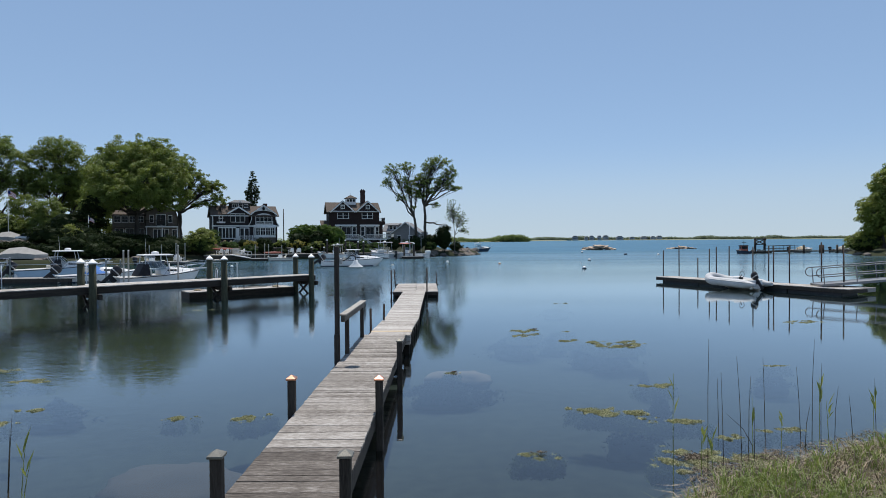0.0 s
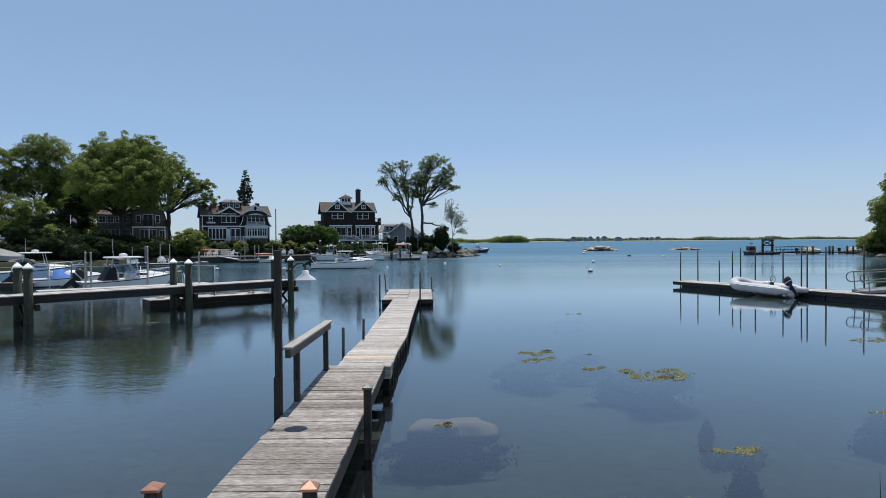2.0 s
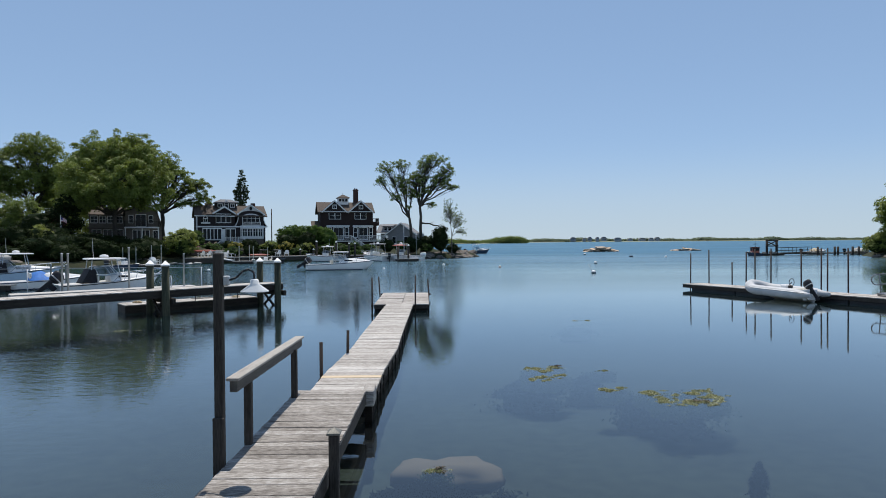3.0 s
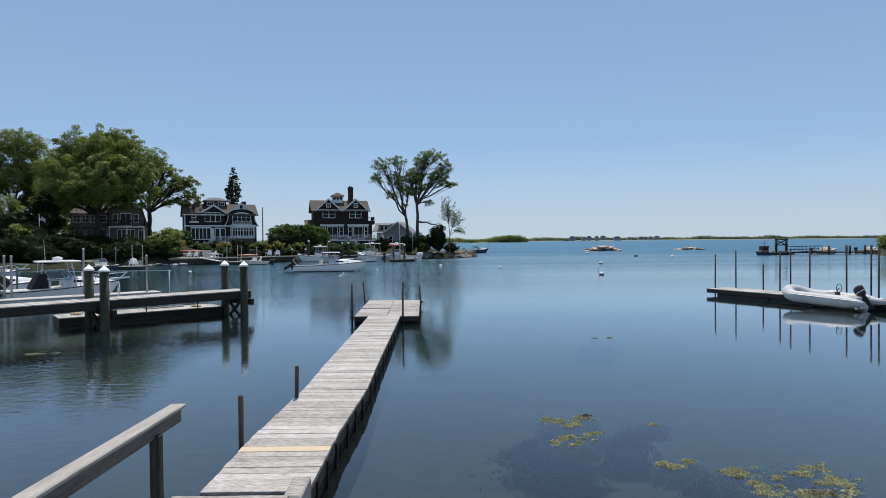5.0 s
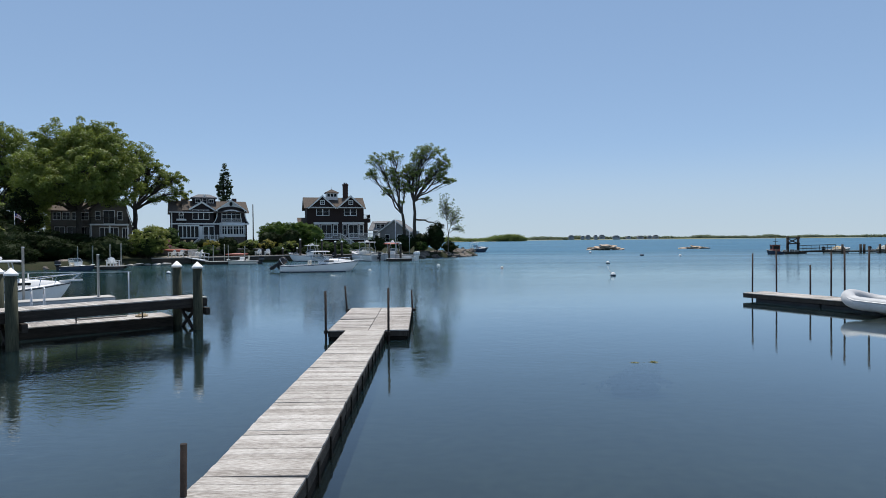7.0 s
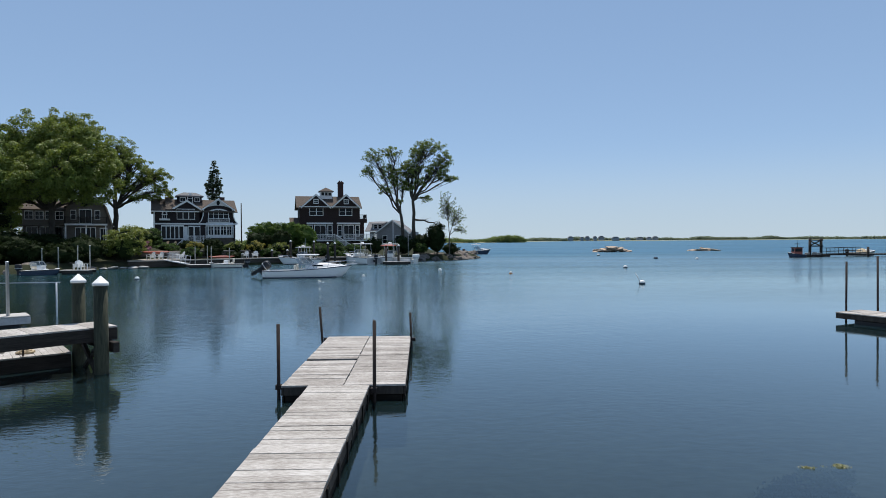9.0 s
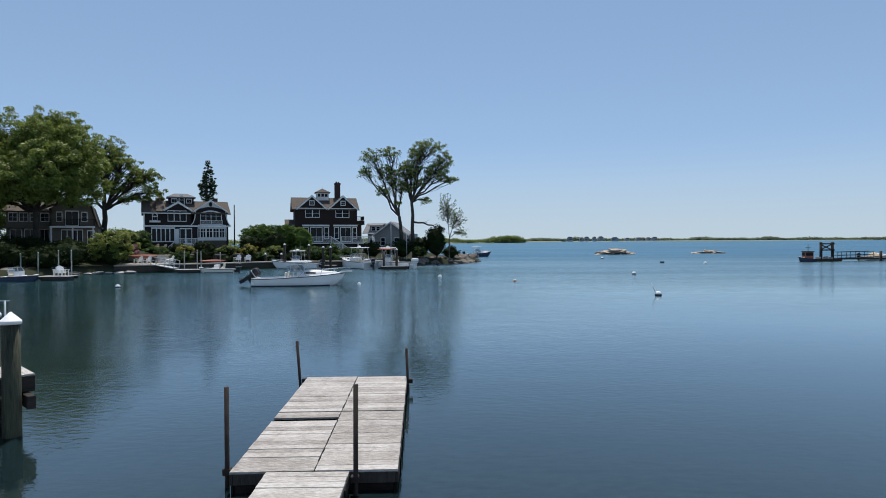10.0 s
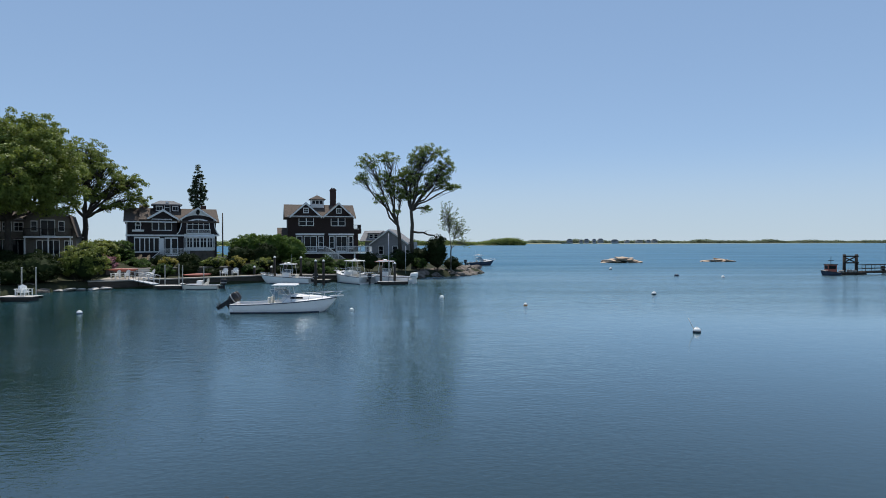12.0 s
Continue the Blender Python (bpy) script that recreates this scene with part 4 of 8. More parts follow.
def bush(name, label, x, y, z, rx, ry, rz, n, clump_r, per, size, leaves, seed=1, group="", square=False, category="shrub"):
    """A shrub or hedge: short stems and a shell of leaf sprays."""
    per, size = int(per * 1.8), size * 0.68
    g = random.Random(seed)
    t = thing(name, label, category, Matrix.Translation((x, y, z)), group)
    cs, rs = [], []
    bm = BM()
    for k in range(n):
        if square:
            c = [g.uniform(-rx, rx), g.uniform(-ry, ry), g.uniform(0, 2 * rz)]
            i = g.randrange(3)
            if i == 0:
                c[0] = rx * g.choice((-1, 1))
            elif i == 1:
                c[1] = -ry
            else:
                c[2] = 2 * rz
            c = Vector(c)
            c += Vector((g.uniform(-.2, .2), g.uniform(-.2, .2), g.uniform(-.25, .15)))
        else:
            a, h = g.uniform(0, 2 * math.pi), g.uniform(-0.6, 1)
            q = g.uniform(0.55, 1.02)
            w = math.sqrt(1 - h * h)
            c = Vector((rx * w * math.cos(a) * q, ry * w * math.sin(a) * q, rz + rz * h * q))
        cs.append(c)
        rs.append(clump_r * g.uniform(0.6, 1.3))
        if k % 6 == 0:
            tube(bm, (c.x * 0.2, c.y * 0.2, -0.3), c, 0.04, 0.012, 4, False)
    part("stem", bm, M["bark"], t)
    # dense inner growth; dark leaf colour paints in its shade, except in clipped hedges
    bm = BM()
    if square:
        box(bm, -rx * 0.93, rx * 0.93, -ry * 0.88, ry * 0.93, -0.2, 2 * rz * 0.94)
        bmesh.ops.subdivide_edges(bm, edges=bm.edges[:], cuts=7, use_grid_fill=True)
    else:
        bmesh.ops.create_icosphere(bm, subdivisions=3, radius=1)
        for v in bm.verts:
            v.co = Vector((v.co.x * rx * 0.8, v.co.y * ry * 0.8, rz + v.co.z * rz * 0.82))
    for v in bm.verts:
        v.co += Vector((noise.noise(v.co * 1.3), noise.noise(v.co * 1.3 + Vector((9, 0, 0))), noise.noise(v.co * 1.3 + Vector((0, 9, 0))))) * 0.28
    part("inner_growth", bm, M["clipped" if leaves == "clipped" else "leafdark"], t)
    leaf_cloud("foliage", cs, rs, per, size, M[leaves], t, seed)
    return t


def ground_z(x, y):
    return float(island_height(np.array([[x]]), np.array([[y]]))[0, 0])


tree("oak_tree", "large full green shade tree on the island shore", -49.6, 74, 2.4, 0.42,
     [(0, 0, 5.5, [(-2.9, 0, 12.4, 3.4, 4, 4.2), (1.2, 0, 14.4, 5, 4.5, 4.6), (5.3, -0.5, 12.5, 4, 4, 4.8), (0.7, -3, 10.5, 5.2, 3.4, 3.4), (5.9, 1, 9, 3.2, 3, 2.6), (-2.9, 1, 9.2, 3, 3, 2.4), (1.7, 3.5, 12, 5, 4, 4), (-1.7, -1, 15.9, 3.7, 3.4, 2.9), (3.7, -1, 15.5, 3.9, 3.4, 3), (-2.7, -4.8, 11.6, 3.8, 3.4, 3.2), (4.3, -4.8, 11, 4, 3.4, 3.2), (0.7, -6.5, 8.9, 4.8, 3, 2.2), (4.9, -4.5, 8.4, 2.6, 2.6, 1.6), (-2.7, -4.5, 8.6, 2.6, 2.6, 1.6), (1.0, -4, 7.4, 5.0, 3, 1.3), (-5.4, -1, 9.6, 3.2, 3, 3.2), (-7.0, 0, 7.0, 2.6, 2.6, 2.0), (-4.4, -2, 6.4, 2.4, 2.4, 1.2), (6.2, -1, 7.2, 2.4, 2.2, 1.2)])],
     1080, 0.9, 100, 0.15, seed=11, twigs=0.2)
tree("shade_tree", "tall green tree with a long low limb behind the houses", -48.3, 89, 2.8, 0.45,
     [(0, 0, 6.0, [(0.0, 0, 15.2, 3.6, 3.2, 2.6), (3.0, -0.5, 13.2, 3.0, 3, 1.6), (4.8, -0.5, 11.0, 2.4, 2.6, 1.5), (6.9, -1, 10.8, 2.4, 2.6, 1.9), (8.0, -1, 8.5, 2.0, 2.2, 1.3), (4.8, -1, 7.7, 2.0, 2.0, 0.8), (2.2, 0, 9.4, 2.2, 2.2, 1.5), (0.8, 0, 12.4, 2.4, 2.2, 2.0), (-4, 0, 12, 4, 3.5, 4)])],
     500, 0.56, 70, 0.125, leaves="leaf", seed=12, twigs=0.6, shell=0.35)
for i, (x, y, h, w, sd) in enumerate(((-76, 97, 23.2, 7.4, 21), (-87, 92, 23.6, 7.8, 22), (-98, 98, 23, 7.8, 23), (-66, 104, 23.4, 7.6, 24), (-72.5, 101, 17.5, 5.6, 19))):
    tree("shade_tree", "tall spreading green tree with bare lower trunk", x, y, 2.4, 0.4,
         [(-1, 0, 6.0, [(-w * 0.5, 0, h * 0.73, w * 0.55, 4, h * 0.19), (w * 0.45, 0, h * 0.67, w * 0.55, 4, h * 0.19), (0, 0, h * 0.85, w * 0.6, 4, h * 0.13), (0.5, -2, h * 0.56, w * 0.68, 3.6, h * 0.12)]),
          (1.6, 0.5, 7.0, [(w * 0.75, 0, h * 0.5, w * 0.35, 3, h * 0.12), (-w * 0.8, 0, h * 0.52, w * 0.35, 3, h * 0.12)])],
         560, 0.9, 66, 0.17, leaves="leaf2" if i % 2 else "leaf", seed=sd, group="trees behind the western shore")
airy = tree("tree", "airy two-stemmed tree with sparse leaves on a rocky point", 0.6, 88, 1.4, 0.31,
            [(0, 0, 8.4, [(2.3, 0, 17.0, 2.9, 2.4, 1.3), (5.0, 0, 15.0, 1.7, 1.6, 1.7), (6.0, 0.2, 11.9, 1.3, 1.2, 0.6), (3.4, 0, 13.4, 2.2, 2, 1.6), (-0.3, -0.2, 13.6, 1.9, 1.8, 2.3), (1.8, 0.2, 8.6, 1.1, 1, 0.7), (0.9, 0, 11.4, 1.5, 1.4, 1.1), (0.4, 0.2, 15.8, 1.6, 1.5, 1.2), (-1.7, 0, 13.0, 1.6, 1.5, 2.0), (-1.0, 0.2, 10.6, 1.4, 1.3, 1.2), (4.6, 0.2, 12.2, 1.5, 1.3, 0.9)]),
             (-2.0, 0.4, 6.2, [(-6.8, 0, 15.6, 1.8, 1.6, 1.2), (-3.9, 0, 16.3, 1.8, 1.6, 1.0), (-7.6, 0.1, 13.2, 1.4, 1.4, 1.1), (-4.3, 0, 12.9, 2.0, 1.8, 1.6), (-2.2, 0, 11.2, 1.7, 1.5, 1.2), (-5.0, 0.1, 10.2, 1.4, 1.3, 0.9), (-2.6, 0.3, 8.3, 0.7, 0.7, 0.5)])],
            860, 0.42, 25, 0.11, leaves="leaf2", seed=31, twigs=1.0, shell=0.45)
bm = BM()
g = random.Random(77)
way = limb(bm, (-0.3, 0, 5.3), (4.6, -0.5, 3.6), 0.17, 0.06, 0.5, g, 8, 6, 0.04)
for k in range(9):
    p = way[2 + k % 5]
    limb(bm, p, p + Vector((g.uniform(0.2, 1.3), g.uniform(-0.6, 0.6), g.uniform(-0.5, 0.7))), 0.03, 0.01, 0.1, g, 4, 3, 0.08)
part("low_limb", bm, M["bark"], airy, "long low limb with bare twigs")
tree("bare_tree", "small half-bare grey tree on the rocky point", 6.2, 88.6, 0.9, 0.12,
     [(0, 0, 3.2, [(-0.4, 0, 7.8, 1.7, 1.5, 3.0), (1.2, 0, 6.0, 1.8, 1.5, 2.2), (2.0, 0, 3.9, 1.3, 1.3, 0.9)])],
     300, 0.26, 12, 0.075, leaves="leaf2", bark="barkpale", seed=33, twigs=1.0, shell=0.3)
tree("poplar", "slim dark columnar poplar behind the house", -42.2, 118, 2.4, 0.24,
     [(0, 0, 8.0, [(0, 0, 9.4, 1.4, 1.3, 3.0), (-1.0, 0, 12.0, 0.9, 1.0, 2.6), (1.0, 0, 12.6, 0.9, 1.0, 2.4), (-0.2, 0, 13.4, 0.8, 1.0, 2.4), (0.6, 0, 15.4, 0.6, 0.7, 1.5), (-0.5, 0, 15.2, 0.6, 0.7, 1.7), (0.1, 0, 17.0, 0.4, 0.4, 1.3)])], 330, 0.32, 50, 0.11, leaves="poplar", seed=35, twigs=0.2, shell=0.4)
for i, (x, y, h, w, sd) in enumerate(((-72.0, 86, 9.4, 3.8, 25), (-78, 88, 10.5, 4.6, 26), (-57.5, 93, 8.6, 3.4, 27), (-86, 84, 10.0, 4.6, 28), (-95, 86, 10.5, 5.0, 29), (-63.5, 86, 11.5, 3.4, 20))):
    tree("young_tree", "dense mid-height green tree below the tall trees", x, y, 2.4, 0.2,
         [(0, 0, 2.2, [(-w * 0.4, 0, h * 0.42, w * 0.6, 2.6, h * 0.26), (w * 0.4, 0, h * 0.45, w * 0.6, 2.6, h * 0.28), (0, 0, h * 0.74, w * 0.62, 2.6, h * 0.24)])],
         190, 0.8, 90, 0.14, leaves="leaf" if i % 2 else "leaf2", seed=sd, group="young trees of the western shore")
bush("juniper", "dark dense juniper on the rocky point", 4.0, 87.4, 0.9, 1.7, 1.3, 2.6, 70, 0.5, 40, 0.16, "leafdark", 41)
bush("juniper", "dark low evergreen under the tree", -1.2, 85.0, 1.0, 1.9, 1.4, 1.5, 60, 0.5, 40, 0.16, "leafdark", 42)
bush("juniper", "dark tangled evergreen on the rocky point", 1.6, 87.8, 1.0, 1.7, 1.2, 1.7, 60, 0.5, 36, 0.16, "leafdark", 38)
bush("juniper", "dark low evergreen among the rocks", 6.4, 89.6, 0.8, 1.4, 1.2, 1.0, 45, 0.45, 36, 0.15, "leafdark", 39)
for x, y, rx, rz, sd in ((-23.4, 87, 3.3, 2.3, 43), (-19.6, 86.6, 3.2, 2.25, 143), (-17.2, 86.2, 2.0, 1.9, 144)):
    bush("hedge", "tall dense rounded green hedge between the houses", x, y, 1.8, rx, 2.0, rz, 420, 0.34, 60, 0.10, "clipped", sd, group="hedges between the houses", category="hedge")
bush("shrub", "clipped dark green yew before the hedge", -19.9, 81.2, 1.4, 1.9, 1.5, 1.75, 110, 0.42, 46, 0.13, "leafdark", 145)
bush("shrub", "rounded dark green shrub beside the hedge", -23.4, 81.5, 1.8, 1.9, 1.6, 1.45, 70, 0.45, 44, 0.14, "leafdark", 44)
bush("shrub", "big light green rhododendron above the water", -35.4, 65.0, 0.6, 2.3, 2.0, 2.25, 170, 0.5, 46, 0.15, "lime", 45)
bush("shrub", "bright green rounded bush near the terrace", -38.5, 75, 2.0, 1.9, 1.7, 1.7, 110, 0.42, 46, 0.14, "lime", 46)
bush("shrub", "pink flowering rhododendron bush", -36.4, 71.5, 1.6, 1.2, 1.1, 1.0, 50, 0.35, 40, 0.12, "pink", 47)
bush("shrub", "dark green round bush beside the house", -40.0, 82, 2.2, 2.0, 1.8, 1.6, 80, 0.45, 44, 0.15, "hedge", 48)
for k, (x, y, rx, rz, lf_, sd) in enumerate(((-30.2, 74.5, 1.1, 0.75, "gold", 51), (-27.8, 75.5, 1.2, 0.95, "leafdark", 52), (-25.2, 76.5, 1.4, 0.8, "lime", 53),
                                             (-22.6, 77.5, 1.3, 0.75, "gold", 54), (-19.6, 79.0, 1.8, 0.65, "lime", 55), (-33.0, 73.5, 0.9, 0.6, "hedge", 56))):
    bush("shrub", {"gold": "low golden yellow garden shrub", "lime": "low fresh green garden shrub", "leafdark": "clipped dark green garden shrub", "hedge": "small green garden shrub"}[lf_],
         x, y, 1.7, rx, 0.9, rz, 45, 0.3, 36, 0.11, lf_, sd, group="shrubs before the dark house")
for k, (x, y, rx, rz, lf_, sd) in enumerate(((-14.2, 82, 1.5, 0.9, "hedge", 61), (-11.6, 81.5, 1.3, 1.0, "hedge", 62), (-16.5, 82.5, 1.3, 0.8, "hedge", 63), (-9.0, 81, 1.6, 0.75, "hedge", 64), (-5.6, 82.5, 1.6, 1.2, "leafdark", 65), (-3.2, 84.0, 1.5, 1.0, "hedge", 66), (1.4, 86.2, 1.1, 0.8, "hedge", 67))):
    bush("shrub", "garden shrub before the brown shingled house", x, y, 1.2, rx, 1.0, rz, 50, 0.33, 36, 0.12, lf_, sd, group="shrubs before the brown house")
for k, (x, y) in enumerate(((-34.6, 75.2), (-31.8, 76.2), (-29.0, 77.6), (-26.6, 78.8), (-24.2, 80.4), (-27.2, 72.9), (-24.6, 74.4), (-20.6, 77.6), (-29.8, 71.6), (-17.8, 79.0), (-15.6, 79.4), (-13.2, 78.8), (-10.6, 78.6))):
    bush("shrub", "low mixed green planting behind the seawall", x, y, ground_z(x, y) - 0.1, 1.5, 0.9, 0.5 + 0.2 * (k % 3), 45, 0.3, 34, 0.12, ("hedge", "leafdark", "leafdark", "hedge")[k % 4], 300 + k, group="planting behind the seawall")
# planting along the western bank; the dark leaf colour holds the trees' shade
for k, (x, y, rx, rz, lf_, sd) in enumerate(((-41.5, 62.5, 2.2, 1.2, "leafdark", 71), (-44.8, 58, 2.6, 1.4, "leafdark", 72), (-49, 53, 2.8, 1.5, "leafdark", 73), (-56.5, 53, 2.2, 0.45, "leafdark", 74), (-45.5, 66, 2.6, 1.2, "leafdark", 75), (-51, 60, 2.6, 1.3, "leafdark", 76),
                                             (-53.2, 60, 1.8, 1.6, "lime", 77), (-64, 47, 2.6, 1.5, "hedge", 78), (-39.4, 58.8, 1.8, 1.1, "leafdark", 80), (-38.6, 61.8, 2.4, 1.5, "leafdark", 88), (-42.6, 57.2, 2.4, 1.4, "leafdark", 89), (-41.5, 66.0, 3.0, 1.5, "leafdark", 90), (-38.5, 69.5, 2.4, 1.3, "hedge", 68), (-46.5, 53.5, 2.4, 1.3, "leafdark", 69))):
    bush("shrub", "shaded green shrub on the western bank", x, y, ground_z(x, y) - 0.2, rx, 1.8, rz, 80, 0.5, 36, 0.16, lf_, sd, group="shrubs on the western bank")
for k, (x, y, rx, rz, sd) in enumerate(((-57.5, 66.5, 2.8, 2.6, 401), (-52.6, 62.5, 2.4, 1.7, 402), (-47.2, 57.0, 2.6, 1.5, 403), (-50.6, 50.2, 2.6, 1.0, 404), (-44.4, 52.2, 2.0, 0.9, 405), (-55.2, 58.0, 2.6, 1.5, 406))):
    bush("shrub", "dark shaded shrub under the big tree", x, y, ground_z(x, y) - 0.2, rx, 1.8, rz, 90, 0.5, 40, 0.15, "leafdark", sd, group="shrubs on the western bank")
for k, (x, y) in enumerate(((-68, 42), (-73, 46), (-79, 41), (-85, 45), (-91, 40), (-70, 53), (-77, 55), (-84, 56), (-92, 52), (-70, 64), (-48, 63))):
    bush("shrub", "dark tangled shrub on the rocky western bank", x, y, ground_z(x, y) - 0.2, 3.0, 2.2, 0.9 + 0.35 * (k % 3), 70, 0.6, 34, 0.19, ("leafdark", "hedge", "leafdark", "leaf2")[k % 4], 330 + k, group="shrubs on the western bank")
tree("red_maple", "small dark red ornamental maple", -60.6, 74, 2.6, 0.14, [(0, 0, 1.6, [(0, 0, 3.4, 2.6, 2.2, 1.7), (1.5, 0, 2.8, 1.6, 1.5, 1.2)])], 110, 0.5, 34, 0.16, leaves="red", seed=81)
tree("young_tree", "dense dark green tree beside the red maple", -54.4, 68, 2.2, 0.18, [(0, 0, 2.2, [(0, 0, 4.6, 2.6, 2.2, 2.9), (0.4, 0, 7.0, 1.4, 1.4, 1.6)])], 120, 0.6, 36, 0.18, leaves="leafdark", seed=82)
for k, (x, y, w, h, sd) in enumerate(((-80, 84, 4.5, 3.4, 83), (-90, 80, 5, 3.8, 84), (-72, 88, 4, 3.0, 85), (-100, 82, 5, 4, 86), (-61, 92, 4, 3.0, 87))):
    bush("understory_bush", "tall dark understorey bush below the trees", x, y, 2.0, w, 3, h, 120, 0.8, 30, 0.24, "leaf", sd, group="understorey bushes")


def woods(name, label, pts, n, rx, h, per, size, material, seed, spread=6):
    """A far band of woods along a line of points, as one mass of leaf sprays."""
    g = random.Random(seed)
    cs, rs = [], []
    for k in range(n):
        i = g.randrange(len(pts) - 1)
        t = g.random()
        (ax, ay, az), (bx, by, bz) = pts[i], pts[i + 1]
        q = g.random()
        top = h * max(0.1, 0.38 + 1.1 * noise.noise(Vector(((ax + (bx - ax) * t) / (rx * 9), seed, 0))) + 0.15 * g.random())
        cs.append((ax + (bx - ax) * t + g.uniform(-rx, rx), ay + (by - ay) * t + g.uniform(-spread, spread), az + q * top))
        rs.append(rx * g.uniform(0.5, 1.1))
    ob = leaf_cloud(name, cs, rs, per, size, M[material], None, seed)
    return tagged(ob, label, "woods", kind="stuff")


woods("far_woods", "low green woods on the far side of the island", [(-60, 122, 1.5), (-42, 118, 1.5), (-28, 122, 1.5), (-12, 126, 1.0)], 240, 1.6, 4.5, 26, 0.3, "leaf2", 91, 3)
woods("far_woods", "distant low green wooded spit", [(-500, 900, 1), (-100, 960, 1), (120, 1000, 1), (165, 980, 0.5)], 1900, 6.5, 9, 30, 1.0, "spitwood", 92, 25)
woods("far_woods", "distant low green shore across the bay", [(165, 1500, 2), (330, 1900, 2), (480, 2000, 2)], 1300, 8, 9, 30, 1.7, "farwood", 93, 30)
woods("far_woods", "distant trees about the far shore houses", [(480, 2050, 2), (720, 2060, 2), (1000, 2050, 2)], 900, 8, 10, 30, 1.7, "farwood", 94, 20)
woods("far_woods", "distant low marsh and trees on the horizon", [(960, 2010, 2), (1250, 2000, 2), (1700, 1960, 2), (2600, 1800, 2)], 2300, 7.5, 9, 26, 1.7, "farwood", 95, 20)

bm = BM()
for (x0, y0, x1, y1, w) in ((-700, 880, 170, 985, 60), (150, 1480, 480, 1985, 80), (470, 1985, 1700, 1950, 80), (1690, 1950, 3200, 1700, 80)):
    d = Vector((x1 - x0, y1 - y0, 0)).normalized()
    nn = Vector((-d.y, d.x, 0))
    a, b = Vector((x0, y0, -1.7)), Vector((x1, y1, -1.7))
    k = 24
    rings = []
    for i in range(k + 1):
        p = a.lerp(b, i / k)
        q = g0 = 4 * noise.noise(Vector((i * 0.9, x0, 1)))
        rings.append([p + nn * (q - 8), p + nn * q + Vector((0, 0, 3.0)), p + nn * (w + q) + Vector((0, 0, 3.4)), p + nn * (w + 10)])
    loft(bm, rings)
single("ground_far_shore", bm, M["farsand"], "distant low marshy shore across the bay", "shore", kind="structure")

# houses of the far shore
g = random.Random(17)
x = 490.0
while x < 790:
    w, h = g.uniform(10, 24), g.uniform(10, 16)
    if 690 < x < 720 or g.random() < 0.12:
        x += 14
        continue
    t = thing("far_house", "distant grey shingled seaside house", "house", pose(x, 1985 + g.uniform(-6, 12), 1.2), group="far shore houses")
    bm = BM()
    box(bm, 0, w, 0, 10, 0, h * 0.66)
    part("wall", bm, M["farhouse"], t)
    bm = BM()
    prism(bm, [(-0.6, h * 0.64), (w + 0.6, h * 0.64), (w * 0.72, h), (w * 0.28, h)], -0.6, 10.6)
    part("roof", bm, M["roofgrey"], t)
    for k in range(int(w / 4)):
        bm = BM()
        box(bm, 1.5 + k * 4, 3.2 + k * 4, -0.1, -0.01, h * 0.3, h * 0.5)
        part("window", bm, M["glass"], t)
    x += w + g.uniform(2, 12)

# ---- houses ----
def lattice(bm, xs, zs, y, depth):
    """A frame with its bars in one piece: every second cell both ways is an opening."""
    vs = [[bm.verts.new((x, y, z)) for x in xs] for z in zs]
    fs = [bm.faces.new((vs[j][i], vs[j][i + 1], vs[j + 1][i + 1], vs[j + 1][i]))
          for j in range(len(zs) - 1) for i in range(len(xs) - 1) if not (i % 2 and j % 2)]
    out = bmesh.ops.extrude_face_region(bm, geom=fs)
    for q in out["geom"]:
        if isinstance(q, bmesh.types.BMVert):
            q.co.y += depth


def window(parent, u0, u1, z0, z1, v, cols=2, rows=2, trim="trim", bar=0.04, edge=0.10, mull=None):
    """A trimmed window on a wall whose face lies at y = v, looking along -y."""
    bm = BM()
    w = mull or bar
    xs, zs = [u0 - edge, u0], [z0 - edge, z0]
    for i in range(1, cols):
        x = u0 + (u1 - u0) * i / cols
        xs += [x - w / 2, x + w / 2]
    for j in range(1, rows):
        z = z0 + (z1 - z0) * j / rows
        zs += [z - bar / 2, z + bar / 2]
    lattice(bm, xs + [u1, u1 + edge], zs + [z1, z1 + edge * 1.2], v - 0.08, 0.076)
    w = part("window", bm, M[trim], parent)
    for i in range(cols):
        bm = BM()
        x0, x1 = u0 + (u1 - u0) * i / cols, u0 + (u1 - u0) * (i + 1) / cols
        box(bm, x0, x1, v - 0.035, v - 0.012, z0, z1)
        part("pane", bm, M["glass"], w)
    return w


def slab_roof(parent, u0, u1, y0, z0, y1, z1, thick, material, name="roof"):
    """One sloping roof plane between two level edges."""
    bm = BM()
    d = Vector((0, z1 - z0, -(y1 - y0))).normalized() * thick
    if d.z > 0:
        d = -d
    a = [(u0, y0, z0), (u1, y0, z0), (u1, y1, z1), (u0, y1, z1)]
    top = [bm.verts.new(p) for p in a]
    low = [bm.verts.new(Vector(p) + d) for p in a]
    bm.faces.new(top)
    bm.faces.new(low[::-1])
    for i in range(4):
        bm.faces.new((top[i], low[i], low[(i + 1) % 4], top[(i + 1) % 4]))
    return part(name, bm, M[material], parent)


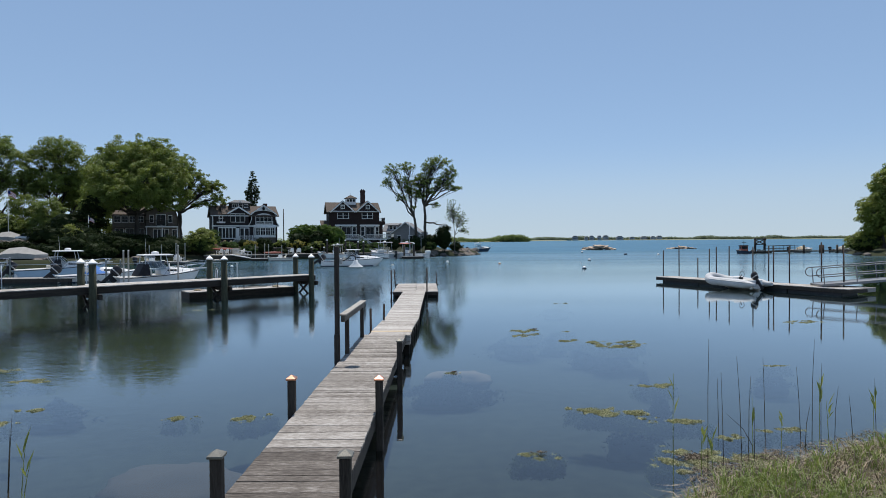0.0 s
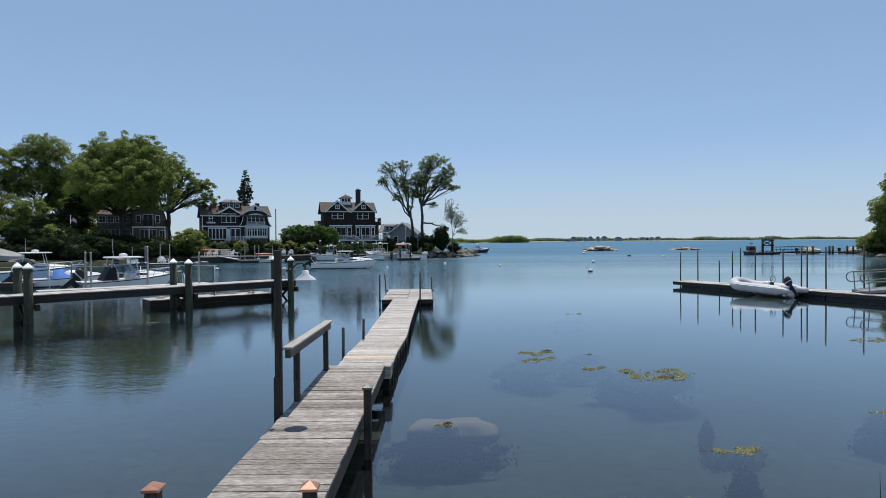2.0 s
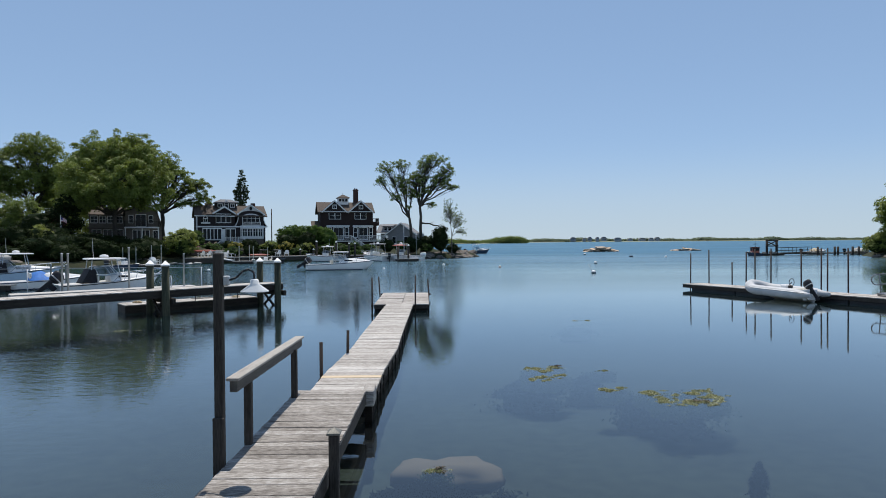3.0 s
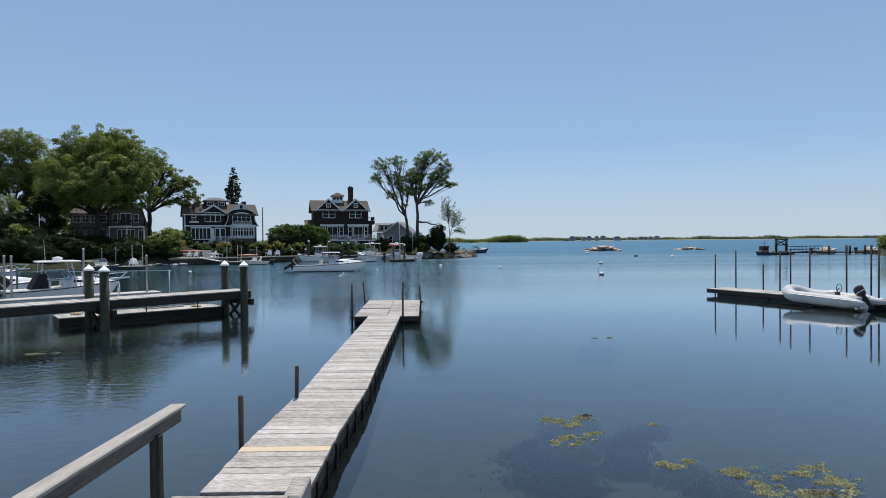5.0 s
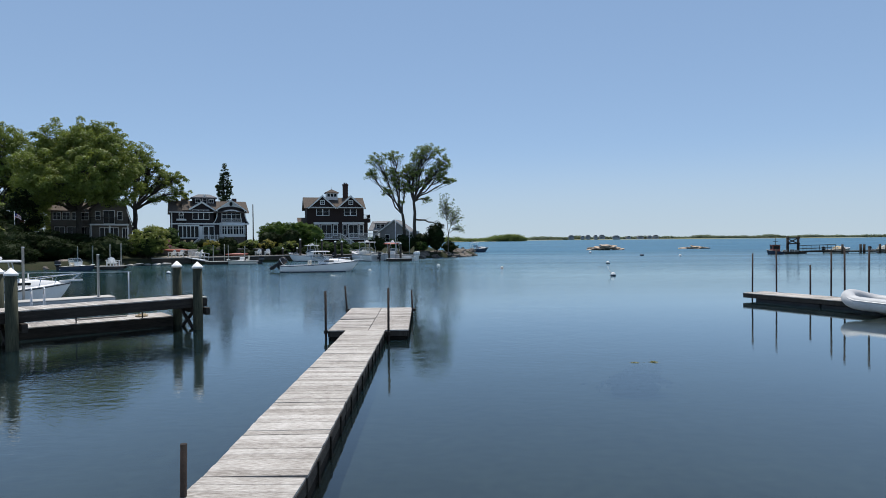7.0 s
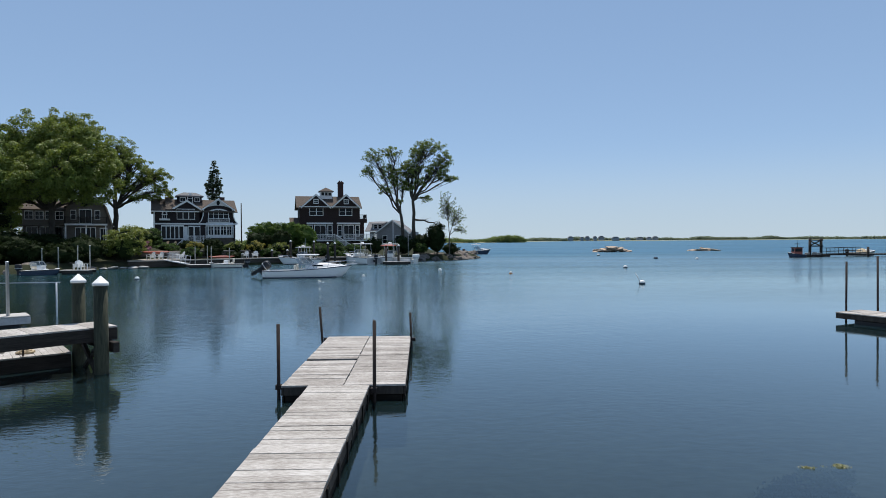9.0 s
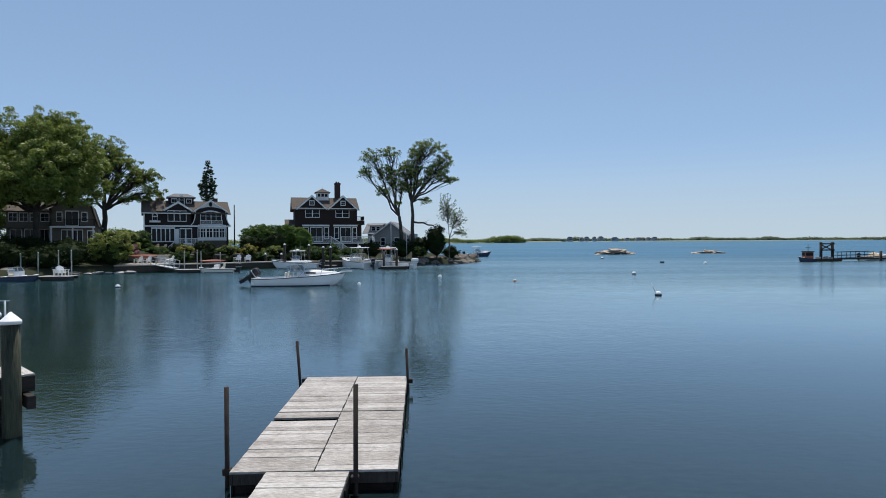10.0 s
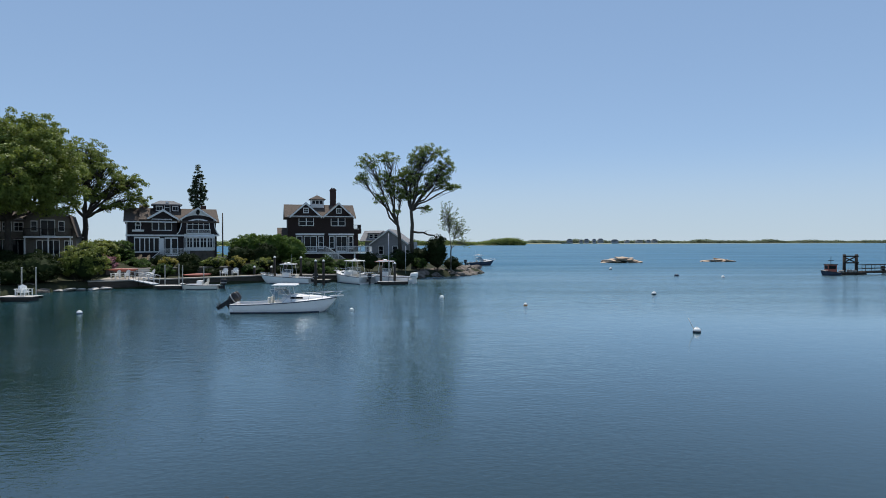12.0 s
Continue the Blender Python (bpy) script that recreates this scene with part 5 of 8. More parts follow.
def gable(parent, u0, u1, um, z0, z1, v0, v1, wall, roof, over=0.3, trim=True, thick=0.14):
    """A gable facing the front: its wall, two roof planes and the white rake boards."""
    bm = BM()
    prism(bm, [(u0 + 0.1, z0), (u1 - 0.1, z0), (um, z1 - 0.12)], v0, v1)
    part("gable_wall", bm, M[wall], parent)
    for ua in (u0, u1):
        bm = BM()
        s = -1 if ua < um else 1
        slope = (z1 - z0) / abs(um - ua)
        e = (ua + s * over, z0 - slope * over)
        prism(bm, [e, (um, z1), (um, z1 + thick), (e[0], e[1] + thick)], v0 - over, v1)
        r = part("roof", bm, M[roof], parent)
        if trim:
            bm = BM()
            prism(bm, [(e[0], e[1] - 0.2), (um, z1 - 0.24), (um, z1 + thick * 0.8), (e[0], e[1] + thick * 0.8)], v0 - over - 0.05, v0 - over - 0.004)
            part("rake_board", bm, M["trim"], r, "white rake board")


def railing(parent, pts, z, h=0.95, pitch=0.14, material="trim", name="railing", post=0.05):
    bm = BM()
    for (ax, ay), (bx, by) in zip(pts, pts[1:]):
        ln = math.hypot(bx - ax, by - ay)
        a, b = Vector((ax, ay, 0)), Vector((bx, by, 0))
        tube(bm, a + Vector((0, 0, z + h)), b + Vector((0, 0, z + h)), 0.055, 0.055, 4)
        tube(bm, a + Vector((0, 0, z + 0.12)), b + Vector((0, 0, z + 0.12)), 0.035, 0.035, 4)
        for k in range(int(ln / pitch) + 1):
            p = a.lerp(b, min(1, k * pitch / ln))
            tube(bm, p + Vector((0, 0, z + 0.12)), p + Vector((0, 0, z + h)), 0.022, 0.022, 4, False)
        k = max(1, round(ln / 1.9))
        for i in range(k + 1):
            p = a.lerp(b, i / k)
            box(bm, p.x - post, p.x + post, p.y - post, p.y + post, z - 0.05, z + h + 0.09)
    return part(name, bm, M[material], parent, "white baluster railing" if material == "trim" else "dark baluster railing")


def wall_box(parent, u0, u1, v0, v1, z0, z1, material, name="wall"):
    bm = BM()
    box(bm, u0, u1, v0, v1, z0, z1)
    return part(name, bm, M[material], parent)


def arc_window(parent, u0, u1, z0, z1, rise, v, cols):
    """A window with a bowed head."""
    def head(u):
        t = (u - u0) / (u1 - u0) * 2 - 1
        return z1 - rise * t * t
    n = 16
    bm = BM()
    for i in range(n):
        a, b = u0 + (u1 - u0) * i / n, u0 + (u1 - u0) * (i + 1) / n
        prism(bm, [(a, head(a) - 0.02), (b, head(b) - 0.02), (b, head(b) + 0.2), (a, head(a) + 0.2)], v - 0.1, v - 0.004)
    box(bm, u0 - 0.14, u0, v - 0.1, v - 0.004, z0, head(u0) + 0.2)
    box(bm, u1, u1 + 0.14, v - 0.1, v - 0.004, z0, head(u1) + 0.2)
    for i in range(1, cols):
        x = u0 + (u1 - u0) * i / cols
        box(bm, x - 0.05, x + 0.05, v - 0.08, v - 0.004, z0, head(x) - 0.02)
    zt = z0 + (z1 - rise - z0) * 0.72
    box(bm, u0, u1, v - 0.07, v - 0.005, zt - 0.03, zt + 0.03)
    w = part("window", bm, M["trim"], parent, "wide bowed white window")
    for i in range(cols):
        bm = BM()
        x0, x1 = u0 + (u1 - u0) * i / cols, u0 + (u1 - u0) * (i + 1) / cols
        prism(bm, [(x0, z0), (x1, z0), (x1, head(x1)), (x0, head(x0))], v - 0.035, v - 0.012)
        part("pane", bm, M["glass"], w)


def curve_trim(parent, pts, width, v, out=1):
    """A white board that follows a curved line on the front wall."""
    bm = BM()
    for (ax, az), (bx, bz) in zip(pts, pts[1:]):
        prism(bm, [(ax, az), (bx, bz), (bx + width, bz), (ax + width, az)], v - 0.12, v - 0.005)
    return part("flare_trim", bm, M["trim"], parent, "white curved flare trim")


# the dark house with the flared gambrel gable
h1 = thing("house", "dark shingled shore house with white trim and a flared gable", "house", pose(-35.1, 88, 0, 0, 0, 24) @ pose(0.2, 0, 0) @ Matrix.Diagonal((0.70, 0.85, 1, 1)))
wall_box(h1, -9.0, 8.5, 0, 9, 1.4, 6.05, "shingle_blue")
wall_box(h1, -9.0, 0.6, 0.05, 8.9, 6.05, 8.35, "shingle_blue")
wall_box(h1, 0.5, 8.9, 4.6, 9.0, 6.05, 8.2, "shingle_blue")
bm = BM()
prism(bm, [(-9.15, 6.06), (9.0, 6.06), (9.0, 6.3), (-9.15, 6.3)], -0.12, -0.002)
part("belt_board", bm, M["trim"], h1, "white belt board")
wall_box(h1, -9.06, -8.8, -0.06, -0.002, 3.4, 8.3, "trim", "corner_board")
# long roof
slab_roof(h1, -9.5, 9.0, -0.45, 8.2, 4.4, 10.35, 0.16, "roof")
slab_roof(h1, -9.5, 9.0, 9.4, 8.2, 4.4, 10.35, 0.16, "roof")
bm = BM()
prism(bm, [(-9.55, 8.06), (0.5, 8.06), (0.5, 8.22), (-9.55, 8.22)], -0.52, -0.45)
part("gutter", bm, M["trim"], h1)
for u in (-9.0, 8.5):
    bm = BM()
    prism(bm, [(0.05, 8.3), (8.9, 8.3), (4.4, 10.2)], u - 0.05, u + 0.05)
    ob = part("gable_end", bm, M["shingle_blue"], h1)
    ob.matrix_basis = Matrix.Translation((u, 0, 0)) @ pose(0, 0, 0, 0, 0, 90) @ Matrix.Translation((0, -u, 0))
# a raised roof strip on the west end
slab_roof(h1, -6.6, -4.9, -0.55, 8.5, 4.0, 10.75, 0.2, "roof")
gable(h1, -4.9, 0.6, -2.1, 8.7, 9.95, -0.15, 4.0, "shingle_blue", "roof", 0.25)
window(h1, -4.15, -0.5, 6.98, 8.5, 0.05, 3, 1, mull=0.16)
# flared gambrel gable
prof = [(0.42, 6.2), (1.0, 6.75), (1.35, 7.5), (1.5, 8.6), (4.7, 10.2), (7.95, 8.6), (8.1, 7.5), (8.45, 6.75), (9.03, 6.2)]
bm = BM()
prism(bm, prof, 0.0, 4.6)
part("gable_wall", bm, M["shingle_blue"], h1)
curve_trim(h1, [(0.3, 6.2), (0.9, 6.75), (1.25, 7.5), (1.42, 8.65)], 0.2, 0.0)
curve_trim(h1, [(8.93, 6.2), (8.35, 6.75), (8.0, 7.5), (7.85, 8.65)], 0.2, 0.0)
bm = BM()
arch = [(1.3 + 6.8 * i / 14, 8.62 + 0.62 * (1 - (i / 7 - 1) ** 2)) for i in range(15)]
for (ax, az), (bx, bz) in zip(arch, arch[1:]):
    tri = lambda u: 10.25 - abs(u - 4.7) * 0.49
    prism(bm, [(ax, az), (bx, bz), (bx, tri(bx)), (ax, tri(ax))], -0.1, -0.006)
part("tympanum", bm, M["trim"], h1, "white arched gable panel")
bm = BM()
lathe(bm, [(0.36, 0.0), (0.36, 0.1), (0.26, 0.12)], 16)
ob = part("round_window", bm, M["glass"], h1)
ob.matrix_basis = pose(4.7, -0.1, 9.65, 90)
for s, (ua, ub) in ((-1, (1.0, 4.7)), (1, (8.4, 4.7))):
    bm = BM()
    prism(bm, [(ua, 8.42), (ub, 10.25), (ub, 10.42), (ua - s * 0.0, 8.59)], -0.4, 5.2)
    r = part("roof", bm, M["roof"], h1)
    bm = BM()
    prism(bm, [(ua, 8.3), (ub, 10.13), (ub, 10.4), (ua, 8.57)], -0.47, -0.404)
    part("rake_board", bm, M["trim"], r)
arc_window(h1, 2.6, 6.95, 7.0, 8.5, 0.38, 0.0, 4)
wall_box(h1, 2.4, 7.2, -0.7, -0.004, 6.42, 6.55, "trim", "balcony_floor")
railing(h1, [(2.45, -0.03), (2.45, -0.66), (7.15, -0.66), (7.15, -0.03)], 6.55, 0.5, 0.16)
# left round window with planter
bm = BM()
for i in range(14):
    a0, a1 = math.pi * i / 14, math.pi * (i + 1) / 14
    prism(bm, [(-6.8 + 0.42 * math.cos(a0), 7.6 + 0.5 * math.sin(a0)), (-6.8 + 0.42 * math.cos(a1), 7.6 + 0.5 * math.sin(a1)),
               (-6.8 + 0.6 * math.cos(a1), 7.6 + 0.7 * math.sin(a1)), (-6.8 + 0.6 * math.cos(a0), 7.6 + 0.7 * math.sin(a0))], -0.1, 0.046)
part("arch_trim", bm, M["trim"], h1, "white arched window hood")
window(h1, -7.2, -6.4, 7.05, 7.6, 0.05, 2, 1)
wall_box(h1, -7.9, -5.7, -0.5, 0.04, 6.72, 7.0, "trim", "planter")
# first floor
window(h1, -7.4, -2.95, 3.85, 5.75, 0.0, 5, 1, mull=0.2, edge=0.18)
window(h1, -1.7, -0.75, 3.5, 5.7, 0.0, 1, 1, edge=0.14)
window(h1, -0.45, 0.6, 3.5, 5.7, 0.0, 1, 1, edge=0.14)
wall_box(h1, -2.75, -2.0, -0.08, -0.004, 3.4, 5.75, "trim", "pilaster")
# bowed bay
bm = BM()
ring = [(1.9, 0.0), (2.4, -0.55), (3.6, -0.9), (5.0, -1.0), (6.4, -0.9), (7.6, -0.55), (8.1, 0.0)]
for z0, z1, e, mt in ((3.9, 4.4, 0.0, "trim"), (5.75, 6.0, 0.05, "trim")):
    bm = BM()
    loft(bm, [[(u, v - e, z) for u, v in ring] for z in (z0, z1)], smooth=False)
    part("bay_band", bm, M[mt], h1)
bm = BM()
loft(bm, [[(u, v - 0.28, 6.0) for u, v in ring], [(u * 0.97 + 0.15, v * 0.3 - 0.02, 6.42) for u, v in ring]], smooth=False)
part("bay_roof", bm, M["trim"], h1, "pale curved metal bay roof")
for (ua, va), (ub, vb) in zip(ring, ring[1:]):
    ang = math.degrees(math.atan2(vb - va, ub - ua))
    ln = math.hypot(ub - ua, vb - va)
    bm = BM()
    box(bm, 0, ln, 0, 0.02, 4.4, 5.75)
    w = part("window", bm, M["glass"], h1)
    w.matrix_basis = Matrix.Translation((ua, va, 0)) @ pose(0, 0, 0, 0, 0, ang)
    bm = BM()
    for x in (0.07, ln / 2, ln - 0.07):
        box(bm, x - 0.07, x + 0.07, -0.05, -0.003, 4.4, 5.75)
    box(bm, 0, ln, -0.04, -0.003, 5.3, 5.36)
    part("frame", bm, M["trim"], w)
bm = BM()
loft(bm, [[(u * 0.98 + 0.1, v * 0.9, z) for u, v in ring] for z in (1.5, 3.9)], smooth=False)
part("stone_base", bm, M["stone"], h1, "rough stone base")
# porch
wall_box(h1, -2.2, 2.9, -2.3, -0.01, 3.14, 3.3, "trim", "porch_floor")
wall_box(h1, -2.1, 2.8, -2.2, -2.1, 1.6, 3.13, "stone", "porch_base")
railing(h1, [(-2.1, -0.1), (-2.1, -2.2), (2.8, -2.2), (2.8, -1.1)], 3.3, 0.9)
for k in range(7):
    wall_box(h1, -2.45 - 0.3 * k, -2.2 - 0.3 * k, -2.2, -0.9, 1.5, 3.1 - 0.2 * k, "trim", "step")
for v in (-2.2, -0.9):
    bm = BM()
    tube(bm, (-2.2, v, 4.2), (-4.3, v, 2.9), 0.05, 0.05, 4)
    for k in range(12):
        u = -2.25 - 0.18 * k
        tube(bm, (u, v, 3.1 - 0.12 * k), (u, v, 4.2 - 0.115 * k), 0.025, 0.025, 4)
    part("stair_rail", bm, M["trim"], h1, "white stair railing")
# cupola
wall_box(h1, -3.9, 1.4, 3.0, 6.2, 9.4, 10.75, "shingle_blue", "cupola")
bm = BM()
loft(bm, [[(-4.3, 2.6, 10.75), (1.8, 2.6, 10.75), (1.8, 6.6, 10.75), (-4.3, 6.6, 10.75)], [(-4.3, 2.6, 10.92), (1.8, 2.6, 10.92), (1.8, 6.6, 10.92), (-4.3, 6.6, 10.92)],
          [(-2.6, 3.9, 11.5), (0.1, 3.9, 11.5), (0.1, 5.3, 11.5), (-2.6, 5.3, 11.5)]], True, smooth=False)
part("cupola_roof", bm, M["roofgrey"], h1, "pale hipped cupola roof")
arc_window(h1, -1.65, -0.7, 9.6, 11.15, 0.4, 2.98, 1)
window(h1, -3.3, -2.2, 10.0, 10.55, 3.0, 2, 1)
window(h1, -0.1, 0.9, 10.0, 10.55, 3.0, 2, 1)
wall_box(h1, 5.9, 7.0, 6.2, 7.2, 8.5, 11.0, "brick", "chimney")
bm = BM()
tube(bm, (0, 0, 1.5), (0, 0, 9.4), 0.11, 0.08, 8)
single("utility_pole", bm, M["timber"], "dark wooden utility pole beside the dark house", "pole", pose(-27.2, 86.2, 0))

# the brown house with twin gables
h2 = thing("house", "dark brown shingled house with twin gables and white deck", "house", pose(-15.2, 98, 0, 0, 0, 14) @ Matrix.Diagonal((0.925, 0.9, 1, 1)))
wall_box(h2, -5.4, 6.2, 0, 8, 1.2, 9.4, "shingle")
slab_roof(h2, -6.0, 6.6, -0.5, 9.25, 4.0, 11.55, 0.16, "roof")
slab_roof(h2, -6.0, 6.6, 8.5, 9.25, 4.0, 11.55, 0.16, "roof")
for u in (-5.4, 6.2):
    bm = BM()
    prism(bm, [(0.02, 9.35), (7.98, 9.35), (4.0, 11.4)], u - 0.05, u + 0.05)
    ob = part("gable_end", bm, M["shingle"], h2)
    ob.matrix_basis = Matrix.Translation((u, 0, 0)) @ pose(0, 0, 0, 0, 0, 90) @ Matrix.Translation((0, -u, 0))
for um in (-2.3, 3.5):
    gable(h2, um - 2.55, um + 2.5, um, 9.5, 11.62, -0.25, 4.0, "shingle", "roof", 0.28)
    window(h2, um - 0.35, um + 0.35, 10.05, 10.65, -0.25, 2, 2, edge=0.13)
bm = BM()
prism(bm, [(-5.5, 9.28), (6.3, 9.28), (6.3, 9.5), (-5.5, 9.5)], -0.3, -0.004)
part("frieze_board", bm, M["trim"], h2, "white frieze board")
window(h2, -3.45, -1.0, 7.92, 9.2, 0.0, 2, 2, mull=0.16)
window(h2, 2.2, 4.6, 7.92, 9.2, 0.0, 2, 2, mull=0.16)
for u0, u1 in ((-4.0, 0.8), (1.75, 6.1)):
    bm = BM()
    prism(bm, [(u0 - 0.1, 6.3), (u1 + 0.1, 6.3), (u1 + 0.1, 6.58), (u0 - 0.1, 6.58)], -0.5, -0.004)
    part("porch_beam", bm, M["trim"], h2)
    for a, b, c in ((0.0, 0.22, 1), (0.27, 0.75, 2), (0.8, 1.0, 1)):
        w = u1 - u0
        window(h2, u0 + w * a + 0.16, u0 + w * b - 0.1, 3.7 if c == 2 else 4.2, 6.05, 0.0, c, 1 if c == 2 else 2, edge=0.13)
# deck on posts
wall_box(h2, -3.6, 9.2, -2.8, -0.01, 3.25, 3.45, "trim", "deck_floor")
railing(h2, [(-3.5, -0.1), (-3.5, -2.7), (1.0, -2.7)], 3.45, 1.0)
railing(h2, [(2.9, -2.7), (9.1, -2.7), (9.1, -0.2)], 3.45, 1.0)
for u in (-3.4, 0.9, 3.1, 6.0, 9.0):
    wall_box(h2, u - 0.1, u + 0.1, -2.7, -2.5, 0.8, 3.24, "trim", "deck_post")
wall_box(h2, -3.3, 8.9, -2.35, -2.3, 0.8, 3.2, "shingle", "deck_skirt")
for k in range(10):
    wall_box(h2, 1.1 + 0.32 * k, 1.45 + 0.32 * k, -4.0, -2.85, 1.0, 3.2 - 0.2 * k, "trim", "step")
for v in (-4.0, -2.88):
    bm = BM()
    tube(bm, (1.1, v, 4.35), (4.4, v, 2.3), 0.055, 0.055, 4)
    for k in range(17):
        u = 1.15 + 0.19 * k
        tube(bm, (u, v, 3.3 - 0.119 * k), (u, v, 4.3 - 0.118 * k), 0.025, 0.025, 4)
    part("stair_rail", bm, M["trim"], h2, "white stair railing")
# east balcony wing
wall_box(h2, 6.21, 7.7, 0.6, 5.0, 6.6, 7.35, "shingle", "balcony")
wall_box(h2, 6.21, 7.2, 1.2, 5.0, 1.2, 6.58, "shingle", "wing_wall")
railing(h2, [(6.25, 0.7), (7.6, 0.7), (7.6, 4.8)], 7.35, 0.7, 0.16, "timber")
wall_box(h2, -6.9, -5.42, 1.5, 6.0, 1.2, 6.3, "shingle", "side_porch_wall")
slab_roof(h2, -7.2, -5.42, 1.2, 6.3, 4.0, 7.6, 0.14, "roof", "side_porch_roof")
# cupola and chimney
bm = BM()
box(bm, -1.2, 1.1, 2.7, 4.9, 11.0, 12.35)
c = part("cupola", bm, M["trim"], h2)
for k in range(3):
    bm = BM()
    box(bm, -1.0 + 0.68 * k, -0.5 + 0.68 * k, 2.66, 2.695, 11.65, 12.2)
    part("pane", bm, M["glass"], c)
bm = BM()
loft(bm, [[(-1.5, 2.4, 12.35), (1.4, 2.4, 12.35), (1.4, 5.2, 12.35), (-1.5, 5.2, 12.35)], [(-1.5, 2.4, 12.45), (1.4, 2.4, 12.45), (1.4, 5.2, 12.45), (-1.5, 5.2, 12.45)],
          [(-0.15, 3.7, 13.15), (0.05, 3.7, 13.15), (0.05, 3.9, 13.15), (-0.15, 3.9, 13.15)]], True, smooth=False)
part("cupola_roof", bm, M["roof"], h2)
bm = BM()
tube(bm, (-0.05, 3.8, 13.1), (-0.05, 3.8, 13.75), 0.03, 0.01, 6)
part("finial", bm, M["galv"], h2)
bm = BM()
box(bm, 2.4, 3.45, 3.8, 4.8, 10.5, 14.3, 0.02)
box(bm, 2.33, 3.52, 3.73, 4.87, 13.95, 14.2, 0.02)
box(bm, 2.6, 2.85, 4.1, 4.5, 14.3, 14.55, 0.02)
box(bm, 3.0, 3.25, 4.1, 4.5, 14.3, 14.5, 0.02)
part("chimney", bm, M["brick"], h2, "tall dark brick chimney")

# the taupe house under the big tree
h0 = thing("house", "taupe shingled house with balcony shaded by a big tree", "house", pose(-44.3, 80, 0, 0, 0, 25) @ pose(-0.3, 0, 0) @ Matrix.Diagonal((0.82, 1, 1, 1)))
wall_box(h0, -13.4, -6.85, 1.0, 10, 1.5, 8.2, "sidingtan")
slab_roof(h0, -13.8, -6.5, 0.5, 8.05, 4.5, 9.6, 0.16, "roof")
slab_roof(h0, -13.8, -6.5, 10.4, 8.05, 4.5, 9.6, 0.16, "roof")
bm = BM()
prism(bm, [(-6.85, 1.5), (0, 1.5), (0, 5.8), (-1.05, 8.7), (-3.9, 9.75), (-6.85, 8.4)], 0.0, 10)
part("wall", bm, M["sidingtan"], h0)
for a, b in (((-7.2, 8.25), (-3.9, 9.78)), ((-3.9, 9.78), (-0.95, 8.72)), ((-0.95, 8.72), (0.12, 5.75))):
    bm = BM()
    prism(bm, [a, b, (b[0] + 0.04, b[1] + 0.18), (a[0] + 0.04, a[1] + 0.18)], -0.35, 10.2)
    part("roof", bm, M["roof"], h0)
bm = BM()
lathe(bm, [(0.5, 0.0), (0.5, 0.08), (0.4, 0.1)], 18)
part("round_window", bm, M["glass"], h0).matrix_basis = pose(-4.0, -0.002, 9.0, 90)
window(h0, -4.8, -3.0, 6.15, 8.05, 0.0, 2, 1)
window(h0, -6.1, -5.4, 6.7, 7.9, 0.0, 1, 2)
window(h0, -2.4, -1.7, 6.7, 7.9, 0.0, 1, 2)
window(h0, -5.4, -2.4, 3.2, 5.4, 0.0, 4, 1, mull=0.12)
window(h0, -1.6, -0.6, 3.4, 5.3, 0.0, 2, 1)
for k in range(4):
    window(h0, -13.0 + k * 1.5, -11.9 + k * 1.5, 6.7, 7.75, 1.0, 2, 2)
for k in range(3):
    window(h0, -12.8 + k * 2.0, -11.3 + k * 2.0, 3.2, 5.5, 1.0, 2, 1)
wall_box(h0, -7.0, -0.5, -1.5, -0.01, 5.75, 5.98, "trim", "balcony_floor")
wall_box(h0, -13.6, -7.05, -0.6, 0.98, 5.7, 5.86, "sidingtan", "porch_roof")
railing(h0, [(-6.95, -0.05), (-6.95, -1.45), (-0.55, -1.45), (-0.55, -0.05)], 5.98, 0.95, 0.15, "timber")
for u in (-6.8, -3.7, -0.7):
    wall_box(h0, u - 0.09, u + 0.09, -1.4, -1.22, 2.0, 5.74, "trim", "porch_post")
wall_box(h0, -13.6, 0.4, -3.6, -0.01, 2.2, 2.75, "paving", "terrace_base")

# the small grey cape behind the point
h3 = thing("house", "small grey clapboard cape with dormer windows", "house", pose(-4.6, 118, 0, 0, 0, -8))
wall_box(h3, -5.0, 4.5, 0.5, 8, 1.0, 5.2, "sidinggrey")
bm = BM()
prism(bm, [(-3.2, 1.2), (3.6, 1.2), (3.6, 5.0), (0.2, 7.5), (-3.2, 5.0)], -1.2, 0.5)
part("gable_wall", bm, M["sidinggrey"], h3)
for s in (-1, 1):
    bm = BM()
    prism(bm, [(0.2 + s * 3.9, 4.7), (0.2, 7.55), (0.2, 7.72), (0.2 + s * 3.9, 4.87)], -1.5, 8.3)
    r = part("roof", bm, M["roofgrey"], h3)
    bm = BM()
    prism(bm, [(0.2 + s * 3.9, 4.55), (0.2, 7.4), (0.2, 7.7), (0.2 + s * 3.9, 4.85)], -1.56, -1.504)
    part("rake_board", bm, M["trim"], r)
slab_roof(h3, -6.0, -1.0, -0.1, 5.4, 4.2, 7.5, 0.14, "roofgrey")
wall_box(h3, -4.6, -2.2, 0.9, 3.0, 5.6, 7.0, "sidinggrey", "dormer")
slab_roof(h3, -4.9, -1.9, 0.6, 7.0, 4.2, 7.55, 0.1, "roofgrey", "dormer_roof")
window(h3, -4.2, -3.5, 5.9, 6.7, 0.9, 1, 2)
window(h3, -3.2, -2.5, 5.9, 6.7, 0.9, 1, 2)
window(h3, -1.8, -1.0, 2.8, 4.3, -1.2, 1, 2)
window(h3, 1.0, 1.9, 2.8, 4.3, -1.2, 1, 2)
